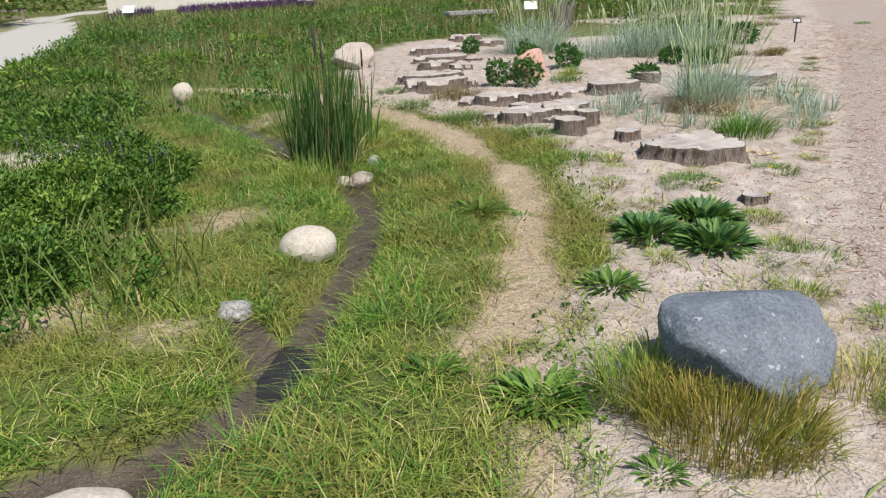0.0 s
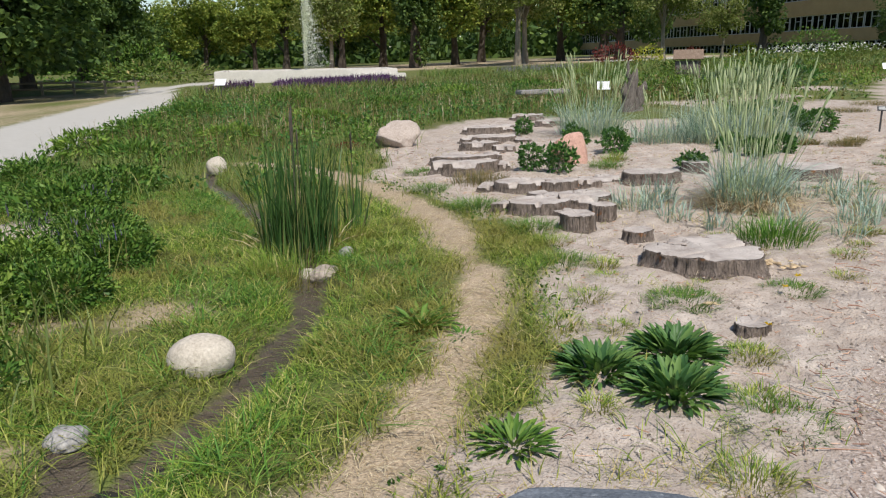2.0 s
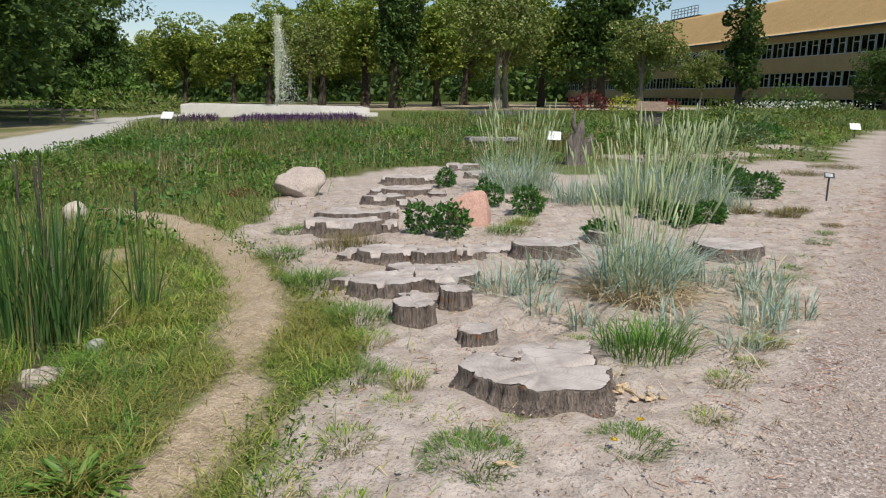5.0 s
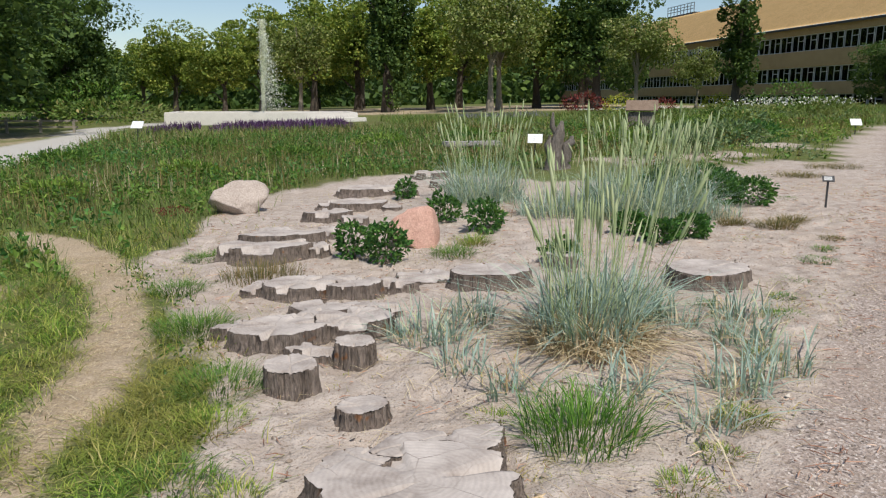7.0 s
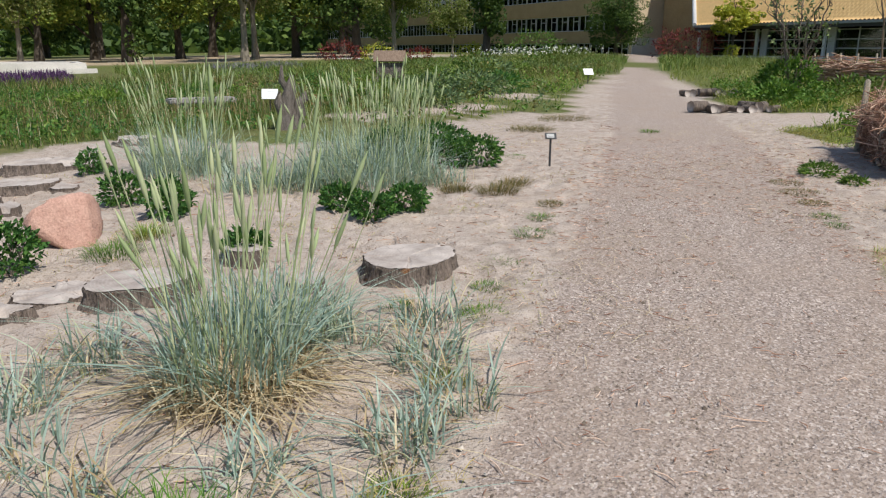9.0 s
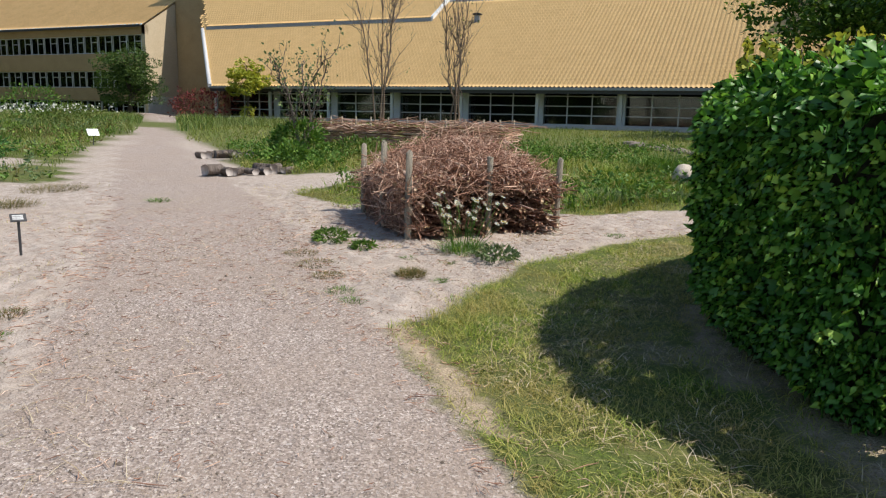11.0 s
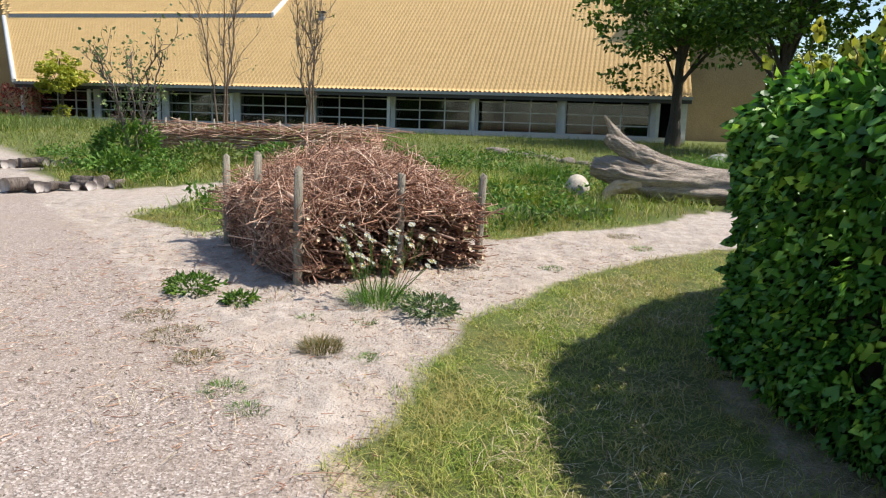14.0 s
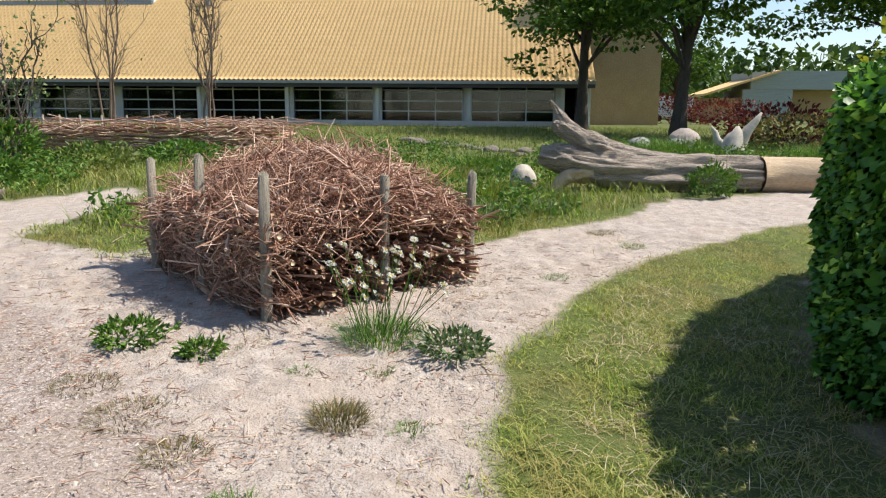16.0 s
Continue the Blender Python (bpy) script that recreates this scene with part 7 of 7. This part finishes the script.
tuft(12.28, 6.76, 0.24, 0.19, 620, M_LUSH, "green leaves at the daisies' foot", "daisy_foliage", (0.003, 0.006), (0.2, 1.9), "daisy foliage")
shrub(12.05, 6.32, 0.22, 0.13, 374, M_GREYHERB, "grey-green spreading weed in sand", "weed_clump", 0.06, "weed", "weeds in the sand", False, 0.36)
shrub(12.05, 8.25, 0.22, 0.13, 374, M_DOCK, "green spreading weed in sand", "weed_clump", 0.06, "weed", "weeds in the sand", False, 0.36)
shrub(11.9, 7.75, 0.12, 0.07, 204, M_DOCK, "green spreading weed in sand", "weed_clump", 0.06, "weed", "weeds in the sand", False, 0.36)

# ---- fallen trunk ----
log = thing("fallen_trunk", 20.15, 5.0, gz(20.15, 5.0) - 0.06, "bleached fallen tree trunk with a splintered root end", "log")
s = np.linspace(0, 1, 9)


def gnarled(points, radii, steps, sides, rough, seed, stretch):
    """A thick limb with ridges along its grain and an uneven outline."""
    P, m = np.array(points, float), len(points)
    q = np.linspace(0, m - 1, steps)
    P = np.stack([np.interp(q, range(m), P[:, i]) for i in range(3)], -1)
    k = np.ones(5) / 5
    pad = np.concatenate([P[:1]] * 2 + [P] + [P[-1:]] * 2)
    P = np.stack([np.convolve(pad[:, i], k, "valid") for i in range(3)], -1)
    v, f = tubes(P[None], np.interp(q, range(m), radii)[None], sides, True)
    mid = np.repeat(P, sides, 0)
    out = v - mid
    a = np.tile(np.arange(sides), steps)
    along = np.repeat(np.arange(steps), sides)
    g = np.array([noise.noise(Vector((math.cos(6.283 * i / sides) * 3.5 + seed, math.sin(6.283 * i / sides) * 3.5, t * stretch))) + 0.5 * noise.noise(Vector((math.cos(6.283 * i / sides) * 8 + seed, math.sin(6.283 * i / sides) * 8, t * stretch * 1.6))) for i, t in zip(a, along)])
    return mid + out * (1 + rough * g)[:, None], f


for nm, pts, rad, mat, lab in (
        ("trunk", ((0.25, -3.15, 0.31), (0.2, -2.2, 0.31), (0.1, -1.4, 0.32), (0.0, -0.7, 0.36), (-0.03, -0.2, 0.46), (-0.02, 0.2, 0.56), (0.0, 0.48, 0.62)), (0.29, 0.29, 0.29, 0.29, 0.25, 0.2, 0.14), M_LOG, ""),
        ("root_limb", ((0.25, -2.5, 0.42), (0.2, -1.8, 0.47), (0.12, -1.1, 0.56), (0.08, -0.6, 0.68), (0.08, -0.2, 0.88), (0.1, 0.08, 1.12), (0.1, 0.2, 1.32), (0.08, 0.32, 1.5)), (0.08, 0.13, 0.16, 0.165, 0.14, 0.10, 0.05, 0.012), M_LOG, "splintered upright root"),
        ("root_limb", ((0.02, -0.6, 0.72), (0.02, -0.2, 0.86), (0.0, 0.05, 1.0), (0.0, 0.2, 1.08), (0.0, 0.27, 1.12)), (0.16, 0.15, 0.12, 0.09, 0.05), M_LOG, "splintered upright root"),
        ("root_limb", ((-0.1, -0.35, 0.35), (-0.2, 0.0, 0.3), (-0.25, 0.14, 0.18), (-0.28, 0.22, 0.0)), (0.18, 0.11, 0.09, 0.06), M_CHIP, "pale broken root stub")):
    v, f = gnarled(pts, rad, 60, 48, 0.34, len(pts) + rad[0] * 10, 0.10)
    part(nm, np_mesh(nm, v, f, True), mat, log, lab)
line = np.stack([0.25 + 0.3 * s, -3.12 - 3.2 * s, 0.31 - 0.02 * s], 1)[None]
v, f = tubes(line, np.array([np.linspace(0.295, 0.27, 9)]), 20, True)
v[:, 2] += np.array([noise.noise(Vector((p[0] * 8, p[1] * 1.0, p[2] * 8))) * 0.02 for p in v])
part("bare_section", np_mesh("bare_section", v, f, True), M_BARELOG, log, "barkless orange-brown split wood")
shrub(19.55, 2.85, 0.38, 0.5, 800, M_DOCK, "green weeds growing against the trunk", "herb_clump", 0.09, "herbs", "wild herbs", False, 0.35)
for x, y, r, h, m in ((17.6, 5.5, 0.35, 0.22, M_GREYHERB), (18.4, 5.3, 0.4, 0.28, M_MEADOW), (19.0, 6.3, 0.6, 0.36, M_LAWN), (20.6, 7.0, 0.7, 0.42, M_LAWN), (16.8, 6.3, 0.4, 0.3, M_GREYHERB), (22.5, 6.5, 0.6, 0.6, M_DOCK), (25, 3.4, 0.9, 0.6, M_DOCK), (27.5, 1.6, 0.9, 0.7, M_DOCK), (26.5, -1.8, 1.0, 0.6, M_DOCK)):
    tuft(x, y, r, h, int(500 * r / 0.4), m, "lush green grass clump by the trunk", "grass_clump", (0.006, 0.014), (0.2, 0.9), "green clumps")
bl = thing("bleached_stump", 28.4, 0.0, gz(28.4, 0), "bleached white branching root stump", "tree stump")
for tip, r0 in (((0.1, 0.5, 0.75), 0.14), ((0.1, -0.75, 1.15), 0.18), ((0, -0.2, 0.8), 0.3), ((0.1, -0.55, 1.0), 0.12)):
    v, f = tubes(wander(np.array([[0, 0, -0.1]]), np.array([tip]), 6, 0.03), np.array([[r0 * 1.5, r0 * 1.3, r0, r0 * 0.8, r0 * 0.5, r0 * 0.15]]), 9, True)
    part("root_limb", np_mesh("root_limb", v, f, True), M_WHITESTONE, bl)

# ---- wattle ring, logs, thin trees ----
wattle = thing("wattle_fence", 26.4, 15.5, gz(26.4, 15.5), "low woven brown wattle fence on short stakes", "wattle fence")
ring = [(27.6, 19.2), (26.6, 17.6), (25.9, 16.0), (25.5, 14.4), (25.2, 12.9), (26.0, 12.0), (28.0, 11.8)]
line = np.array([(a - 26.4, b - 15.5) for a, b in ring])
q = np.linspace(0, len(ring) - 1, 26)
lx, ly = np.interp(q, range(len(ring)), line[:, 0]), np.interp(q, range(len(ring)), line[:, 1])
rods = []
for i in range(34):
    zz = 0.05 + 0.6 * (i % 17) / 16
    j = 0.05 * np.where(np.arange(26) % 2 == i % 2, 1, -1)
    rods.append(np.stack([lx + j + rng.normal(0, 0.03, 26), ly + rng.normal(0, 0.04, 26), zz + rng.normal(0, 0.025, 26)], 1))
for rod in rods:
    v, f = tubes(rod[None], np.full((1, 26), 0.018), 5)
    part("woven_rod", np_mesh("woven_rod", v, f), M_STICK, wattle)
n = 260
k = rng.integers(0, 25, n)
m = np.stack([lx[k] + rng.normal(0, 0.25, n), ly[k] + rng.normal(0, 0.3, n), U(0.5, 0.85, n)], 1)
d = rng.normal(0, 0.45, (n, 3)) * np.array([0.6, 1, 0.15])
v, f = tubes(wander(m - d, m + d, 4, 0.04), np.full((n, 4), 0.009), 4)
part("twig", np_mesh("twig", v, f), M_STICK, wattle)["kind"] = "stuff"
for i in range(0, 26, 2):
    v, f = tubes(np.array([[(lx[i], ly[i], -0.1), (lx[i], ly[i], 0.4), (lx[i], ly[i], 0.95)]]), np.array([[0.03, 0.03, 0.026]]), 7, True)
    part("stake", np_mesh("stake", v, f), M_POST, wattle)
for cx, cy, rz, group_n in ((16.95, 13.6, 35, 5), (20.3, 16.9, 40, 6), (17.6, 13.2, 30, 3)):
    for i in range(group_n):
        L, r0 = U(0.25, 0.45), U(0.08, 0.13)
        v, f = tubes(np.array([[(-L / 2, 0, 0), (-L / 5, U(-0.02, 0.02), 0), (L / 5, U(-0.02, 0.02), 0), (L / 2, 0, 0)]]), np.array([[r0, r0 * U(0.8, 1.0), r0 * U(0.85, 1.1), r0 * U(0.75, 1)]]), 12, True)
        v = v * np.tile(U(0.72, 1.15, (12, 1)), (4, 1)) ** np.array([0, 1, 1])
        v[:, 2] = np.minimum(v[:, 2], r0 * U(0.35, 1.2))
        me = np_mesh("log", v, f)
        me.materials.append(M_BARK)
        me.materials.append(M_SAWN)
        mi = np.zeros(len(me.polygons), dtype=np.int32)
        mi[-20:] = 1
        me.polygons.foreach_set("material_index", mi)
        ob = part("short_log", me, None)
        px, py = cx + (i - group_n / 2) * 0.24 * math.cos(radians(rz - 80)), cy + (i - group_n / 2) * 0.24 * math.sin(radians(rz - 80))
        ob.matrix_world = pose(px, py, gz(px, py) + r0 * 0.9, 0, 0, rz + U(-80, 80))
        tagged(ob, "short sawn log lying on the ground", "log", "short logs by the path")
shrub(20.9, 15.2, 0.75, 1.0, 1500, M_DOCK, "dense green bush by the wattle", "bush", 0.13, "bush", "bushes", False)
shrub(19.2, 14.2, 0.6, 0.5, 800, M_DOCK, "low green herbs by the wattle", "herb_clump", 0.12, "herbs", "wild herbs", False)
shrub(22.2, 14.2, 0.8, 0.5, 900, M_MEADOW, "low green herbs by the wattle", "herb_clump", 0.12, "herbs", "wild herbs", False)
shrub(23.6, 13.0, 0.8, 0.5, 900, M_DOCK, "low green herbs by the wattle", "herb_clump", 0.12, "herbs", "wild herbs", False)


def bare_tree(x, y, h, stems, spread_r, n_leaf, leaf_mat, label, wood, fine=9):
    """A vase of steep crooked stems, each forking again and again into thin twigs."""
    base = thing("young_tree", x, y, gz(x, y), label, "tree", "young trees")
    sets, tips = [], []
    for i in range(stems):
        a = i * 2.4 + x
        foot = np.array([0.12 * math.cos(a), 0.12 * math.sin(a), -0.1])
        top = np.array([spread_r * math.cos(a) * U(0.5, 1), spread_r * math.sin(a) * U(0.5, 1), h * U(0.85, 1)])
        mid = np.array([top[0] * 0.2, top[1] * 0.2, h * 0.45])
        q = np.linspace(0, 1, 10)[:, None]
        line = (1 - q) ** 2 * foot + 2 * q * (1 - q) * mid + q * q * top + rng.normal(0, 0.05, (10, 3)) * np.minimum(q * 2, 1)
        sets.append(tubes(line[None], np.linspace(0.042, 0.010, 10)[None], 6))
        for _ in range(fine):
            s = rng.integers(3, 9)
            go = (line[min(s + 1, 9)] - line[s - 1]) / np.linalg.norm(line[min(s + 1, 9)] - line[s - 1])
            tip = line[s] + (go * U(0.5, 1.1) + rng.normal(0, 0.22, 3)) * h * U(0.12, 0.3)
            twig = wander(line[s][None], tip[None], 6, 0.035)
            sets.append(tubes(twig, np.linspace(0.014, 0.005, 6)[None], 4))
            tips.append(tip)
            for _ in range(2):
                k = rng.integers(2, 5)
                end = twig[0, k] + (go + rng.normal(0, 0.4, 3)) * h * U(0.05, 0.13)
                sets.append(tubes(wander(twig[0, k][None], end[None], 4, 0.02), np.linspace(0.008, 0.004, 4)[None], 3))
                tips.append(end)
    v, f = merge(*sets)
    part("branchwork", np_mesh("branchwork", v, f), wood, base)
    if n_leaf:
        t = np.array(tips)
        c = t[rng.integers(0, len(t), n_leaf)] + rng.normal(0, 0.1, (n_leaf, 3))
        v, f = leaves(c, rng.normal(0, 1, (n_leaf, 3)), U(0.06, 0.12, n_leaf), U(0.04, 0.07, n_leaf))
        part("foliage", np_mesh("foliage", v, f), leaf_mat, base)


bare_tree(29, 17.6, 6.2, 4, 1.5, 40, M_TREEPALE, "nearly leafless crooked young tree", M_TWIG, 18)
bare_tree(29, 14.6, 5.2, 4, 0.75, 40, M_TREEPALE, "nearly leafless crooked young tree", M_TWIG, 18)
bare_tree(20.8, 15.0, 2.7, 5, 1.0, 420, M_GREYHERB, "thin young tree with sparse leaves", M_BARK)
yt = tree("young_tree", 4.2, 1.75, 0.9, 3200, 0.2, M_YELLOW, M_TRUNK, 0.07, "small yellow-green leafy tree before the hall", 44, lumps=30, group="young trees")
yt.matrix_world = pose(44, 36.3, float(base_height(44, 36.3)))

# ---- clipped hedge ----
hz = gz(11.2, 3.4)
hedge = thing("hedge", 11.2, 3.4, hz, "thick clipped beech hedge with glossy green leaves", "hedge")
HT = 1.72
n = 24000
ring = np.array(HEDGE + HEDGE[:1])
seglen = np.hypot(*np.diff(ring, axis=0).T)
cum = np.concatenate([[0], np.cumsum(seglen)])
t = U(0, cum[-1], n)
ex, ey = np.interp(t, cum, ring[:, 0]), np.interp(t, cum, ring[:, 1])
seg = np.clip(np.searchsorted(cum, t) - 1, 0, len(HEDGE) - 1)
dx, dy = np.diff(ring, axis=0)[seg].T
nx, ny = dy / seglen[seg], -dx / seglen[seg]
inward = poly_distance(ex + nx * 0.05, ey + ny * 0.05, HEDGE) < 0
nx, ny = np.where(inward, -nx, nx), np.where(inward, -ny, ny)
zz = U(0.03, HT, n)
bulge = (fbm(t, zz, 0.7, 90) - 0.5) * 0.32 - 0.25 * np.clip((zz - HT + 0.3) / 0.3, 0, 1) ** 2 - 0.16 * np.clip(1 - zz / 0.4, 0, 1) ** 2
depth = bulge * 1.3 - np.abs(rng.normal(0, 0.07, n))
c1 = np.stack([ex + nx * depth, ey + ny * depth, zz], 1)
o1 = np.stack([nx * 0.7, ny * 0.7, 0 * nx - 0.45], 1) + rng.normal(0, 0.42, (n, 3))
m = 8000
tx, ty = U(8.7, 15.3, m), U(0.5, 4.4, m)
k = poly_distance(tx, ty, HEDGE) < -0.05
tx, ty = tx[k], ty[k]
edge = np.clip(-poly_distance(tx, ty, HEDGE) / 0.35, 0, 1)
c2 = np.stack([tx, ty, HT - 0.16 * (1 - edge) ** 2 + (fbm(tx, ty, 0.5, 93) - 0.5) * 0.22 - np.abs(rng.normal(0, 0.05, len(tx)))], 1)
o2 = rng.normal(0, 0.6, (len(tx), 3)) + np.array([0, 0, 0.4])
c, o = np.concatenate([c1, c2]) - np.array([11.2, 3.4, 0]), np.concatenate([o1, o2])
L = U(0.08, 0.155, len(c))
v, f = leaves(c, o, L, L * U(0.5, 0.66, len(c)), 0.22, 0.2)
part("foliage", np_mesh("foliage", v, f), M_HEDGE, hedge)
# young shoots; their light yellow-green also paints sunlight onto the hedge top
m = 160
tx, ty = U(9.2, 15, m), U(1, 4.3, m)
k = poly_distance(tx, ty, HEDGE) < -0.1
tx, ty = tx[k], ty[k]
p0 = np.stack([tx - 11.2, ty - 3.4, np.full(len(tx), HT - 0.1)], 1)
p1 = p0 + np.stack([U(-0.08, 0.08, len(tx)), U(-0.08, 0.08, len(tx)), U(0.12, 0.3, len(tx))], 1)
part("shoot_wood", np_mesh("shoot_wood", *tubes(wander(p0, p1, 4, 0.01), np.full((len(tx), 4), 0.003), 4)), M_BARK, hedge)
q = rng.integers(0, len(tx), 900)
s = U(0.3, 1, 900)[:, None]
c = p0[q] * (1 - s) + p1[q] * s
v, f = leaves(c, rng.normal(0, 0.7, (900, 3)) + np.array([0, 0, 0.5]), U(0.06, 0.11, 900), U(0.045, 0.08, 900))
part("young_growth", np_mesh("young_growth", v, f), M_YELLOW, hedge, "yellow-green young shoots, coloured light for the sunlit hedge top")
# near-black prism added within the hedge so gaps between leaves look shaded
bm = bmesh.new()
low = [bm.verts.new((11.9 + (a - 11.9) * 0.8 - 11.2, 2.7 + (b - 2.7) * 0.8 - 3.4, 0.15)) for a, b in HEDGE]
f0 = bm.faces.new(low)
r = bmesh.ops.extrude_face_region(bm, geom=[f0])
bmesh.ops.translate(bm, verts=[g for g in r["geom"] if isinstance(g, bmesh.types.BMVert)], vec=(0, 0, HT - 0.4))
part("inner_wood", bm, M_DARK, hedge, "plain dark block for the shade inside the hedge")
m = 60
tx, ty = U(9.4, 14.5, m), U(1.5, 4.0, m)
k = poly_distance(tx, ty, HEDGE) < -0.3
p0 = np.stack([tx[k] - 11.2, ty[k] - 3.4, np.full(k.sum(), -0.1)], 1)
part("stem_cluster", np_mesh("stem_cluster", *tubes(wander(p0, p0 + np.array([0, 0, 0.7]), 4, 0.02), np.full((len(p0), 4), 0.018), 5)), M_TRUNK, hedge)

# long low wall at the park's edge
edge_wall = thing("low_rail_fence", -11.5, 44.3, float(base_height(-11.5, 44.3)), "low weathered rail fence at the lawn's edge", "fence")
for i in range(6):
    o = part("fence_post", box_bm(-0.06, 0.06, -0.06, 0.06, -0.1, 0.75, 0.01), M_POST, edge_wall)
    o.location = (-4 + i * 1.6, 0, 0)
for zz in (0.3, 0.62):
    part("rail", box_bm(-4.2, 4.2, -0.03, 0.03, zz, zz + 0.1, 0.01), M_POST, edge_wall)
